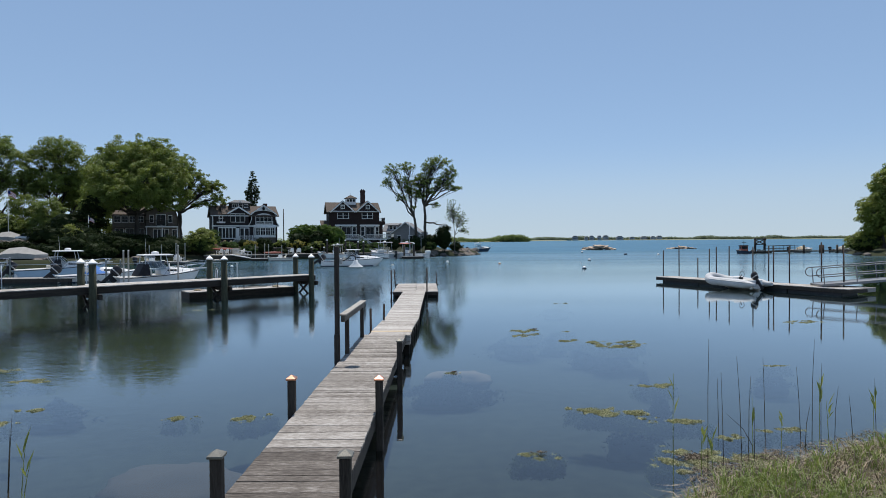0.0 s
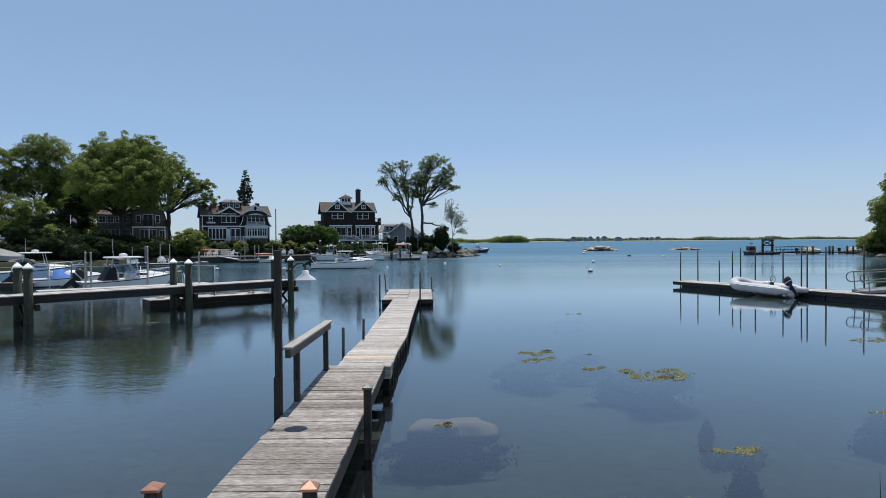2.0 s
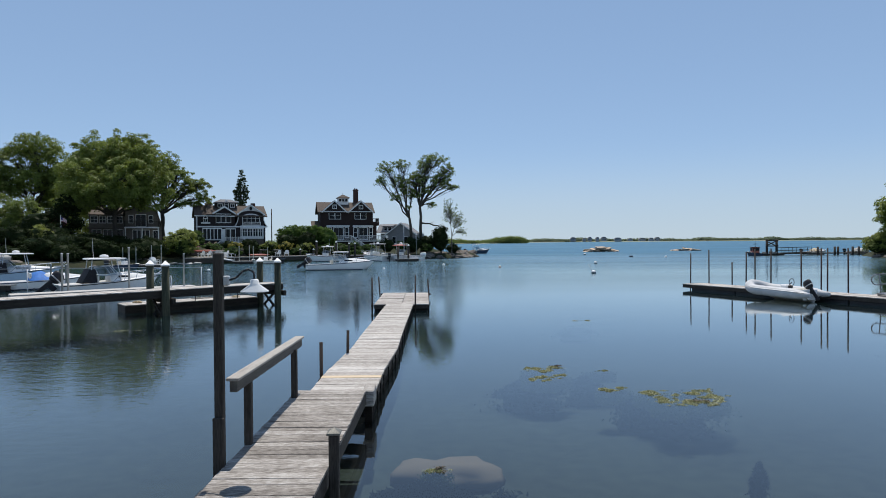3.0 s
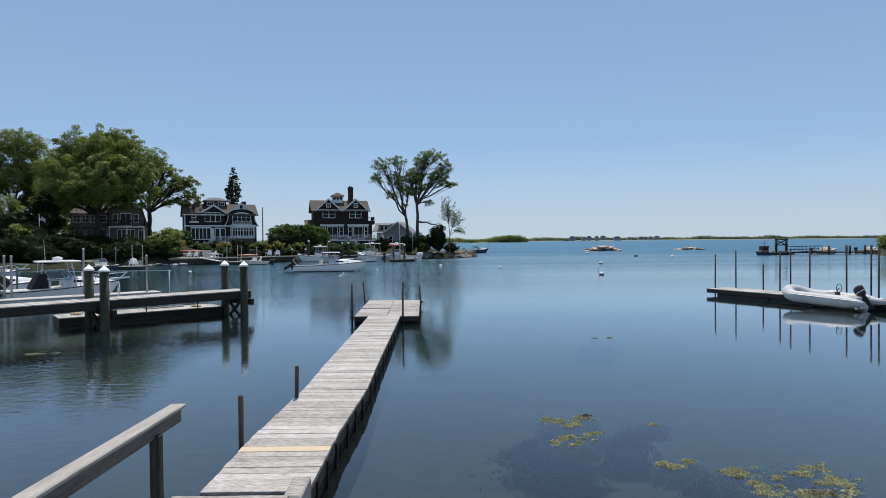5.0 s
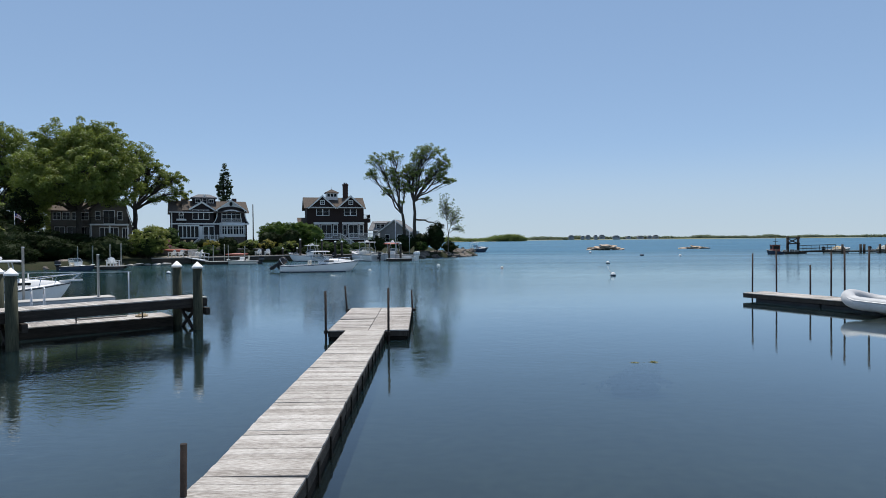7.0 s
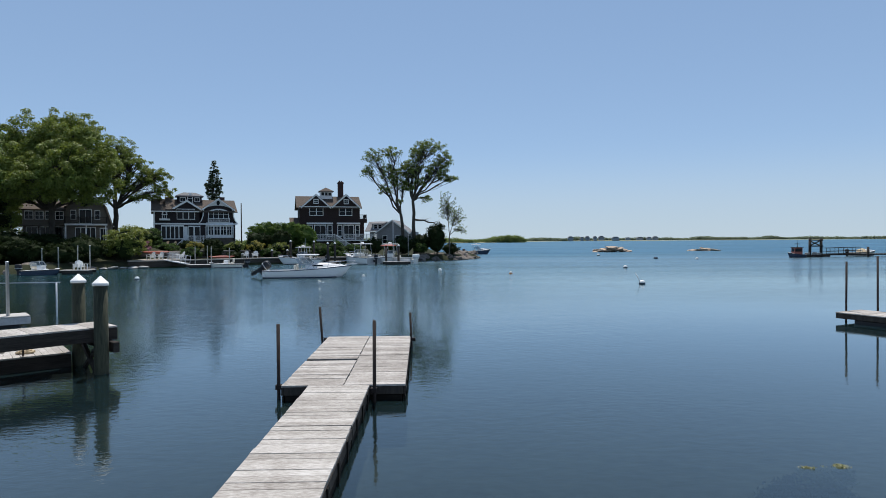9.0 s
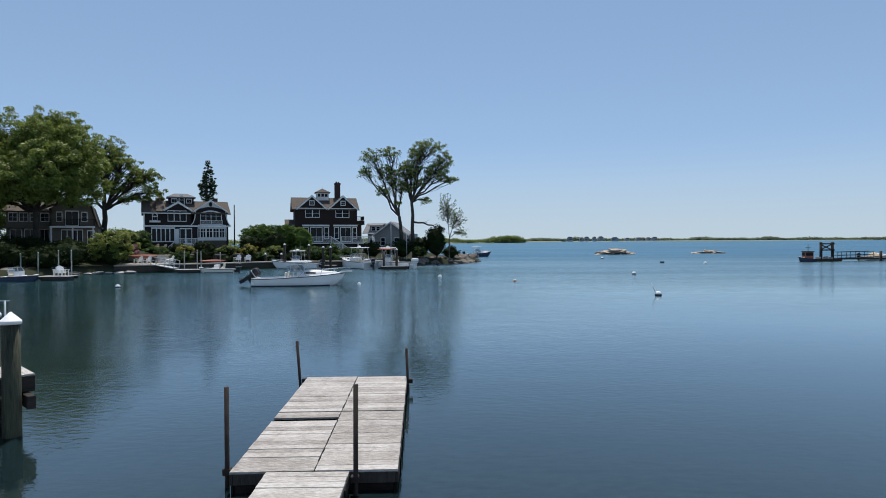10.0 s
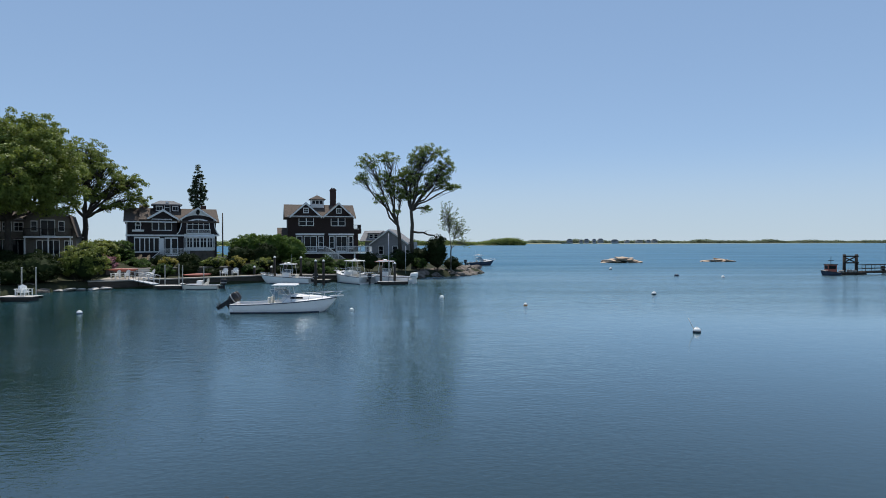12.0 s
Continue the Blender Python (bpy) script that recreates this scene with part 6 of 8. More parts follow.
window(h3, -4.6, -3.7, 2.8, 4.3, 0.5, 1, 2)


# ---- island waterfront ----
def along(pts):
    for (ax, ay), (bx, by) in zip(pts, pts[1:]):
        yield ax, ay, math.hypot(bx - ax, by - ay), math.degrees(math.atan2(by - ay, bx - ax))


wf = thing("seawall", "dark timber seawall with a pale cap", "seawall", kind="structure")
for x, y, ln, a in along([(-34.6, 64.0), (-30.2, 66.2), (-22.2, 71.8), (-18.0, 75.8), (-9.2, 75.9)]):
    bm = BM()
    box(bm, 0, ln, -0.25, 0.15, -1.5, 0.82, 0.02)
    part("wall_timber", bm, M["seawall"], wf).matrix_basis = Matrix.Translation((x, y, 0)) @ pose(0, 0, 0, 0, 0, a)
    bm = BM()
    box(bm, 0, ln, -0.35, 0.55, 0.825, 0.97, 0.02)
    part("cap", bm, M["paving"], wf, "pale cap boards").matrix_basis = Matrix.Translation((x, y, 0)) @ pose(0, 0, 0, 0, 0, a)
rw = thing("retaining_wall", "low stone retaining wall with a pale cap", "wall", kind="structure")
for x, y, ln, a in along([(-36.2, 71.0), (-32.5, 72.3), (-26.0, 76.0), (-20.0, 80.6)]):
    bm = BM()
    box(bm, 0, ln, -0.2, 0.25, 0.4, 1.88, 0.03)
    part("wall_stone", bm, M["stone"], rw).matrix_basis = Matrix.Translation((x, y, 0)) @ pose(0, 0, 0, 0, 0, a)
    bm = BM()
    box(bm, 0, ln, -0.3, 0.5, 1.885, 2.0, 0.03)
    part("cap", bm, M["paving"], rw).matrix_basis = Matrix.Translation((x, y, 0)) @ pose(0, 0, 0, 0, 0, a)
bm = BM()
loft(bm, [[(-34.2, 65.2, z), (-29.6, 67.6, z), (-30.8, 71.6, z), (-35.4, 70.4, z)] for z in (0.3, 1.0)], True, smooth=False)
single("terrace", bm, M["paving"], "pale paved waterside terrace", "terrace", kind="structure")
st = thing("garden_steps", "grey stone garden steps up from the terrace", "steps")
for k in range(5):
    bm = BM()
    box(bm, -0.9, 0.9, 0.32 * k, 0.32 * k + 1.4 - 0.28 * k, 0.9, 1.1 + 0.2 * k, 0.02)
    part("step", bm, M["concrete"], st).matrix_basis = Matrix.Translation((-31.3, 70.8, 0)) @ pose(0, 0, 0, 0, 0, 25)


def rock_mesh(seed, sub=2, flat=0.6):
    bm = BM()
    bmesh.ops.create_icosphere(bm, subdivisions=sub, radius=1)
    for v in bm.verts:
        n_ = noise.fractal(v.co * 1.1 + Vector((seed * 7.3, 0, 0)), 1.0, 2.0, 3)
        v.co *= 1 + 0.45 * n_
        v.co.z *= flat
        q = noise.cell(v.co * 1.6 + Vector((seed, 3, 1)))
        v.co += v.co.normalized() * 0.08 * q
    me = bpy.data.meshes.new("rock")
    bm.to_mesh(me)
    bm.free()
    return me


rocks = [rock_mesh(i) for i in range(6)]
for me in rocks:
    me.materials.append(M["granite"])
g = random.Random(8)


def rock(x, y, z, s, group="rocks of the point", label="grey weathered shore boulder", sz=1.0, mesh=None):
    ob = new("rock", mesh or rocks[g.randrange(6)])
    ob.matrix_basis = pose(x, y, z, g.uniform(-12, 12), g.uniform(-12, 12), g.uniform(0, 360)) @ Matrix.Diagonal((s * g.uniform(.8, 1.4), s * g.uniform(.7, 1.1), s * sz * g.uniform(.7, 1.0), 1))
    return tagged(ob, label, "rock", group)


for k in range(64):
    t = g.random()
    i = g.choice((0, 1, 2, 2, 3, 3, 3, 4))
    seg = [(-3.5, 78.6), (1, 83.6), (3, 86), (7, 88.2), (11.0, 94), (11.2, 97)]
    (ax, ay), (bx, by) = seg[i % 5], seg[i % 5 + 1]
    off = g.uniform(-0.4, 2.2)
    rock(ax + (bx - ax) * t - 0.4 * off, ay + (by - ay) * t + off, 0.1 + 0.42 * max(0, off), g.uniform(0.35, 1.15))
for k in range(30):
    t = g.random()
    seg = [(-90, 29), (-65, 35), (-52, 41), (-45, 47), (-40, 54), (-37.2, 60.5)]
    i = g.randrange(5)
    (ax, ay), (bx, by) = seg[i], seg[i + 1]
    off = g.uniform(-0.3, 2.5)
    rock(ax + (bx - ax) * t - 0.5 * off, ay + (by - ay) * t + off, 0.1 + 0.35 * max(0, off), g.uniform(0.4, 1.0), "rocks of the western bank")

for k in range(26):
    x, y = g.uniform(-66, -55), g.uniform(54, 71)
    rock(x, y, ground_z(x, y) + 0.05, g.uniform(0.3, 0.75), "rocks of the western bank")
g = random.Random(3)
ledge = [rock_mesh(60 + i, 2, 0.5) for i in range(2)]
for me in ledge:
    me.materials.append(M["concrete"])
for k in range(5):
    rock(-36.4 + k * 0.95, 61.3 + k * 0.62, 0.12, 0.62, "ledge stones", "pale flat ledge stone at the water's edge", 0.6, ledge[k % 2])
# two rock islets
for cx, cy, w, h, n_, sd, lbl in ((51, 144.5, 4.1, 2.1, 30, 5, "tan granite slab of the rock islet"), (78.6, 150, 3.9, 1.1, 14, 6, "low tan slab of the far islet")):
    g = random.Random(sd)
    me_i = [rock_mesh(20 + sd * 3 + i, 2, 0.45) for i in range(3)]
    for me in me_i:
        me.materials.append(M["pinkrock"])
    for k in range(n_):
        u = g.uniform(-1, 1)
        hh = h * (1 - abs(u) ** 1.6)
        rock(cx + u * w, cy + g.uniform(-1.4, 1.4), hh * g.uniform(0.05, 0.62), 1.15, "slabs of the rock islets", lbl, 0.7, me_i[g.randrange(3)])

# ---- boats ----
def outboard(parent, x, y, z, material="black", s=1.0):
    """An outboard motor hung on a transom at x, tilted down into the water; its cowl and leg."""
    bm = BM()
    rings = []
    for t, w, l, dx in ((0.0, 0.11, 0.16, -0.02), (0.08, 0.15, 0.24, 0), (0.3, 0.17, 0.29, 0), (0.46, 0.16, 0.27, -0.02), (0.54, 0.11, 0.19, -0.03)):
        rings.append([(x - 0.38 * s + dx * s + l * s * math.cos(a), y + w * s * math.sin(a), z + 0.12 * s + t * s) for a in (2 * math.pi * i / 14 for i in range(14))])
    loft(bm, rings, True)
    o = part("outboard_motor", bm, M[material], parent, "outboard motor")
    bm = BM()
    box(bm, x - 0.5 * s, x - 0.3 * s, y - 0.06 * s, y + 0.06 * s, z - 0.75 * s, z + 0.13 * s, 0.02)
    box(bm, x - 0.3 * s, x + 0.02, y - 0.09 * s, y + 0.09 * s, z - 0.2 * s, z + 0.05 * s, 0.02)
    box(bm, x - 0.66 * s, x - 0.26 * s, y - 0.1 * s, y + 0.1 * s, z - 0.62 * s, z - 0.59 * s, 0.005)
    band = BM()
    rings = []
    for t, k in ((0.17, 1.0), (0.175, 1.035), (0.225, 1.04), (0.23, 1.0)):
        rings.append([(x - 0.38 * s + 0.272 * k * s * math.cos(a), y + 0.163 * k * s * math.sin(a), z + 0.12 * s + t * s) for a in (2 * math.pi * i / 14 for i in range(14))])
    loft(band, rings, True)
    part("cowl_band", band, M["galv"], o, "pale band round the cowl")
    part("leg", bm, M["black"] if material != "white" else M[material], o)
    return o


def hull_lines(L, B, fs, fb, draft=0.4):
    def gun(s):
        return B / 2 * (0.90 + 0.10 * min(1, s * 3)) * (1 - max(0, (s - 0.42) / 0.58) ** 2.4 * 0.985)

    def sheer(s):
        return fs + (fb - fs) * s ** 1.7

    def keel(s):
        return -draft + (sheer(s) + draft) * max(0, (s - 0.72) / 0.28) ** 2.2 * 0.96
    return gun, sheer, keel


def boat_hull(parent, L, B, fs, fb, hull, deck="gel", cockpit=0.5, stripe=None, floor=0.12, bottom="black"):
    gun, sheer, keel = hull_lines(L, B, fs, fb)
    n = 18
    ss = [i / n for i in range(n + 1)]
    bm = BM()
    rings = []
    for s in ss:
        g_, z_, k_ = gun(s), sheer(s), keel(s)
        x = L * s
        ch, cz = g_ * 0.86, max(k_ + (z_ - k_) * 0.16, k_ + 0.02) if s > 0.7 else k_ + 0.30
        mid = g_ * (0.97 if s < 0.6 else 0.97 - 0.14 * (s - 0.6) / 0.4)
        rings.append([(x, -g_, z_), (x, -mid, (z_ + cz) / 2), (x, -ch, cz), (x, 0, k_), (x, ch, cz), (x, mid, (z_ + cz) / 2), (x, g_, z_)])
    vr = loft(bm, rings)
    bm.faces.new([v for v in vr[0]])
    h = part("hull", bm, M[hull], parent)
    # rub rail
    for sd in (-1, 1):
        bm = BM()
        pipe(bm, [(L * s, sd * (gun(s) + 0.012), sheer(s) - 0.05) for s in ss], 0.028, 5)
        part("rub_rail", bm, M["black" if stripe is None else stripe], h)
        bm = BM()
        line = []
        for s in ss[:-3]:
            k_, z_ = keel(s), sheer(s)
            cz = max(k_ + (z_ - k_) * 0.16, k_ + 0.02) if s > 0.7 else k_ + 0.30
            if cz > 0.04:
                break
            t = (0.05 - cz) / ((z_ + cz) / 2 - cz)
            mid = gun(s) * (0.97 if s < 0.6 else 0.97 - 0.14 * (s - 0.6) / 0.4)
            line.append((L * s, sd * (gun(s) * 0.86 + (mid - gun(s) * 0.86) * t), 0.05))
        pipe(bm, line, 0.045, 5)
        part("boot_stripe", bm, M["gelnavy"], h, "dark waterline stripe")
    # gunwale, foredeck and cockpit
    bm = BM()
    cut = [s for s in ss if s >= cockpit]
    rr = []
    for s in cut:
        g_, z_ = gun(s), sheer(s)
        rr.append([(L * s, -g_, z_ + 0.004), (L * s, -g_ * 0.5, z_ + 0.05), (L * s, 0, z_ + 0.07), (L * s, g_ * 0.5, z_ + 0.05), (L * s, g_, z_ + 0.004)])
    loft(bm, rr)
    part("foredeck", bm, M[deck], parent)
    bm = BM()
    aft = [s for s in ss if s <= cockpit + 0.001]
    for sd in (-1, 1):
        loft(bm, [[(L * s, sd * gun(s), sheer(s) + 0.004), (L * s, sd * (gun(s) - 0.16), sheer(s) + 0.01), (L * s, sd * (gun(s) - 0.18), floor)] for s in aft])
    w = gun(0)
    box(bm, 0, 0.22, -w + 0.02, w - 0.02, floor, fs + 0.01, 0.02)
    part("gunwale", bm, M[deck], parent)
    bm = BM()
    loft(bm, [[(L * s, -gun(s) + 0.17, floor), (L * s, gun(s) - 0.17, floor)] for s in aft])
    s = aft[-1]
    quad(bm, (L * s, -gun(s) + 0.17, floor), (L * s, gun(s) - 0.17, floor), (L * s, gun(s) - 0.17, sheer(s)), (L * s, -gun(s) + 0.17, sheer(s)))
    part("cockpit_floor", bm, M["gelcream"], parent)
    return gun, sheer


def bow_rail(parent, L, gun, sheer, s0=0.55, h=0.45, pulpit=0.5):
    bm = BM()
    ss = [s0 + (1 - s0) * i / 8 for i in range(9)]
    for sd in (-1, 1):
        top = [(L * s0, sd * (gun(s0) - 0.06), sheer(s0))] + [(L * s + (pulpit * 0.8 if s > 0.95 else 0), sd * max(0.14, gun(s) - 0.06), sheer(s) + h) for s in ss[1:]]
        pipe(bm, top, 0.02, 5)
        for s, p in zip(ss[2::2], top[2::2]):
            tube(bm, (L * s - 0.1, sd * max(0.08, gun(s) - 0.06), sheer(s)), p, 0.016, 0.016, 5)
    tube(bm, (L + pulpit * 0.8, -0.14, sheer(1) + h), (L + pulpit * 0.8, 0.14, sheer(1) + h), 0.02, 0.02, 5)
    part("bow_rail", bm, M["stainless"], parent, "stainless bow rail")
    if pulpit:
        bm = BM()
        loft(bm, [[(L - 0.5, -0.22, sheer(0.95) + z), (L + pulpit, -0.15, sheer(1) + z), (L + pulpit, 0.15, sheer(1) + z), (L - 0.5, 0.22, sheer(0.95) + z)] for z in (0.05, 0.13)], True, smooth=False)
        part("pulpit", bm, M["gel"], parent)


def windscreen(parent, x0, x1, z0, z1, w0, w1):
    """A raked, wrap-round screen with its frame."""
    bm = BM()
    lo = [(x0 - 1.1, -w0, z0), (x0 - 0.1, -w0 * 0.9, z0), (x0 + 0.25, 0, z0), (x0 - 0.1, w0 * 0.9, z0), (x0 - 1.1, w0, z0)]
    hi = [(x1 - 1.0, -w1, z1 - 0.05), (x1 - 0.15, -w1 * 0.85, z1), (x1 + 0.05, 0, z1), (x1 - 0.15, w1 * 0.85, z1), (x1 - 1.0, w1, z1 - 0.05)]
    loft(bm, [lo, hi], smooth=False)
    w = part("windscreen", bm, M["clear"], parent)
    bm = BM()
    pipe(bm, lo, 0.022, 5)
    pipe(bm, hi, 0.022, 5)
    for a, b in zip(lo, hi):
        tube(bm, a, b, 0.02, 0.02, 5)
    part("frame", bm, M["alum"], w)


def hard_top(parent, x0, x1, z, w, legs, material="gel", base=0.8):
    bm = BM()
    loft(bm, [[(x0 + e, -w + e, z + h), (x1 - e * 2, -w + e, z + h), (x1 + 0.1 - e * 2, 0, z + h), (x1 - e * 2, w - e, z + h), (x0 + e, w - e, z + h)] for h, e in ((0, 0.03), (0.03, 0), (0.07, 0.02), (0.1, 0.12))], True, smooth=False)
    part("hard_top", bm, M[material], parent)
    for x, dx in legs:
        for sd in (-1, 1):
            bm = BM()
            tube(bm, (x + dx, sd * (w - 0.02), base), (x, sd * (w - 0.1), z + 0.02), 0.028, 0.028, 6)
            part("top_leg", bm, M["alum"], parent)


def motorboat(label, x, y, turn, L, B, fs, fb, hull="gel", cabin=True, top=None, engines=1, eng="black", screen=True, cover=None, group="", stripe=None, curtain=False, rail=True, pulpit=0.5, radar=True, tilt=0):
    b = thing("motorboat", label, "boat", pose(x, y, 0, 0, 0, turn), group)
    cp = 0.5 if cabin else 0.86
    gun, sheer = boat_hull(b, L, B, fs, fb, hull, cockpit=cp, stripe=stripe)
    zc = sheer(0.55)
    if cabin:
        bm = BM()
        rr = []
        for s, k, h in ((0.48, 0.70, 0.34), (0.58, 0.68, 0.42), (0.70, 0.58, 0.32), (0.82, 0.42, 0.16), (0.9, 0.25, 0.06)):
            g_ = max(gun(s), 0.1) * k
            z = sheer(s) + 0.02
            rr.append([(L * s, -g_, z), (L * s, -g_ * 0.82, z + h), (L * s, 0, z + h + 0.05), (L * s, g_ * 0.82, z + h), (L * s, g_, z)])
        vr = loft(bm, rr)
        bm.faces.new(vr[0])
        bm.faces.new(vr[-1])
        c = part("cabin", bm, M["gel"], b)
        for sd in (-1, 1):
            bm = BM()
            s0, s1 = 0.56, 0.68
            g0_, g1_ = gun(s0) * 0.65, gun(s1) * 0.58
            quad(bm, (L * s0, sd * g0_, sheer(s0) + 0.2), (L * s1, sd * (g1_ - 0.0), sheer(s1) + 0.13), (L * s1, sd * (g1_ - 0.04), sheer(s1) + 0.25), (L * s0, sd * (g0_ - 0.05), sheer(s0) + 0.34))
            part("side_window", bm, M["glass"], c)
    else:
        bm = BM()
        box(bm, L * 0.42, L * 0.56, -0.42, 0.42, 0.12, zc + 0.45, 0.06)
        box(bm, L * 0.56, L * 0.64, -0.36, 0.36, 0.12, 0.6, 0.06)
        part("console", bm, M["gel"], b)
        bm = BM()
        box(bm, L * 0.28, L * 0.35, -0.5, 0.5, 0.12, 0.72, 0.05)
        box(bm, L * 0.27, L * 0.29, -0.5, 0.5, 0.72, 1.15, 0.03)
        part("helm_seat", bm, M["gelcream"], b)
    if screen:
        if cabin:
            windscreen(b, L * 0.56, L * 0.5, sheer(0.5) + 0.38, sheer(0.5) + 0.95, gun(0.5) * 0.72, gun(0.5) * 0.62)
        else:
            windscreen(b, L * 0.56, L * 0.53, zc + 0.45, zc + 0.85, 0.42, 0.38)
    for sd in (-1, 1) if cabin else ():
        bm = BM()
        box(bm, L * 0.36, L * 0.44, sd * gun(0.4) * 0.5 - 0.25, sd * gun(0.4) * 0.5 + 0.25, 0.13, 0.62, 0.04)
        box(bm, L * 0.35, L * 0.37, sd * gun(0.4) * 0.5 - 0.25, sd * gun(0.4) * 0.5 + 0.25, 0.6, 1.12, 0.03)
        part("seat", bm, M["gelcream"], b)
    if top:
        x0, x1, z = top
        w = gun(0.4) * (0.72 if cabin else 0.62)
        hard_top(b, x0, x1, z, w, ((x0 + 0.25, -0.15), (x1 - 0.5, 0.25)), base=sheer(0.4))
        bm = BM()
        tube(bm, (x0 + 0.5, 0.2, z + 0.1), (x0 + 0.45, 0.2, z + 1.3), 0.012, 0.006, 5)
        part("antenna", bm, M["gel"], b)
        if radar:
          bm = BM()
          lathe(bm, [(0.2, z + 0.11), (0.26, z + 0.16), (0.24, z + 0.26), (0.08, z + 0.31)], 14, (x0 + x1) / 2, 0)
          part("radar_dome", bm, M["gel"], b)
        if curtain:
            bm = BM()
            loft(bm, [[(x0 - 0.35, -w, sheer(0.3)), (x0 + 0.5, -w - 0.02, sheer(0.4)), (x0 + 0.5, w + 0.02, sheer(0.4)), (x0 - 0.35, w, sheer(0.3))], [(x0 + 0.1, -w + 0.05, z * 0.72), (x0 + 0.42, -w + 0.02, z * 0.72), (x0 + 0.42, w - 0.02, z * 0.72), (x0 + 0.1, w - 0.05, z * 0.72)]], True, smooth=False)
            part("canvas_curtain", bm, M["canvas"], b, "black canvas curtain")
    if rail:
        bow_rail(b, L, gun, sheer, 0.5 if cabin else 0.7, 0.42 if cabin else 0.18, pulpit)
    for k in range(engines):
        o = outboard(b, 0, 0, 0, eng, 1.25)
        o.matrix_basis = Matrix.Translation((-0.04, (k - (engines - 1) / 2) * 0.62, fs * 0.62)) @ pose(0, 0, 0, 0, tilt, 0)
    if cover:
        bm = BM()
        rr = []
        for s, h in ((0.34, 0.03), (0.38, 0.5), (0.48, 0.62), (0.56, 0.3), (0.60, 0.03)):
            g_ = gun(s) * 0.96
            z = sheer(s) + 0.02
            rr.append([(L * s, -g_, z), (L * s, -g_ * 0.5, z + h * 0.8), (L * s, 0, z + h), (L * s, g_ * 0.5, z + h * 0.8), (L * s, g_, z)])
        loft(bm, rr)
        part("canvas_cover", bm, M[cover], b, "stretched canvas cover")
    return b


motorboat("white cuddy boat with twin dark outboards on a mooring", -12.15, 41.7, 2.0, 7.5, 2.6, 0.64, 1.06, engines=2, top=(2.9, 4.6, 1.94), stripe="gelnavy", radar=False, tilt=56)
motorboat("white hardtop boat with black stern curtain at a float", -21.0, 10.2, 40.0, 5.7, 2.2, 0.62, 1.0, top=(1.5, 3.6, 2.1), curtain=True, engines=1, tilt=48)
motorboat("white boat with pale blue hull and hardtop at a float", -34.3, 19.5, 38, 7.0, 2.6, 0.8, 1.2, hull="gelblue", top=(2.9, 5.1, 2.3), curtain=True, engines=2, tilt=40)
motorboat("small white runabout under a bright blue cover", -27.6, 14.3, 38, 5.6, 2.1, 0.55, 0.8, hull="gel", cover="bluecover", stripe="gelnavy", screen=False, rail=False, engines=1, tilt=48)
motorboat("white centre-console boat berthed by dark piles", -12.0, 72.6, 172, 6.5, 2.4, 0.75, 1.15, cabin=False, top=(2.0, 3.8, 2.35), engines=1, eng="black", rail=True, pulpit=0.0)
motorboat("white walkaround boat with hardtop seen from its quarter", -4.9, 70.6, 128, 7.2, 2.6, 0.9, 1.35, hull="gel", top=(1.8, 3.9, 2.75), engines=1, stripe="gelnavy")
motorboat("white console boat with T-top and three white outboards", 0.3, 71.6, 166, 6.6, 2.4, 0.85, 1.2, cabin=False, top=(2.2, 4.2, 2.7), engines=3, eng="white", pulpit=0.0)
motorboat("dark-hulled boat with a white cabin off the point", 12.0, 129, 8, 5.8, 2.2, 0.7, 1.1, hull="gelnavy", top=(1.4, 3.4, 2.2), engines=1)
motorboat("small white console boat with cream seats at a float", -20.6, 64.2, 186, 4.0, 1.8, 0.45, 0.62, cabin=False, screen=False, hull="gelcream", rail=False, pulpit=0.0)
motorboat("small dark boat berthed by the western float", -38.1, 50.0, 0, 3.5, 1.6, 0.45, 0.6, hull="gelnavy", cabin=False, screen=True, rail=False, pulpit=0.0)
motorboat("white cabin boat lying in the western basin", -44.0, 22, 4, 7.0, 2.5, 0.85, 1.3, top=(2.4, 4.4, 2.5), engines=2, curtain=True)


# inflatable tender alongside the eastern float
DK = Matrix.Translation((16.92, 10.1, 0)) @ pose(0, 0, 0, 0, 0, math.degrees(math.atan2(-0.907, 0.42)))
rib = thing("inflatable_dinghy", "pale grey inflatable dinghy with a black outboard", "dinghy", DK @ pose(5.3, -0.72, 0, 0, 0, -2.5) @ Matrix.Scale(1.1, 4))
# along +x: from bow to stern
def tube_path(s):
    """The sponson's centre line: side, bow, side."""
    a = s * 2 - 1
    if abs(a) < 0.35:
        q = a / 0.35 * math.pi / 2
        return Vector((0.75 - 0.75 * math.cos(q), 0.62 * math.sin(q), 0.42 + 0.2 * math.cos(q) ** 2))
    return Vector((0.75 + (abs(a) - 0.35) / 0.65 * 2.6, math.copysign(0.62, a), 0.42 - 0.08 * (abs(a) - 0.35) / 0.65))


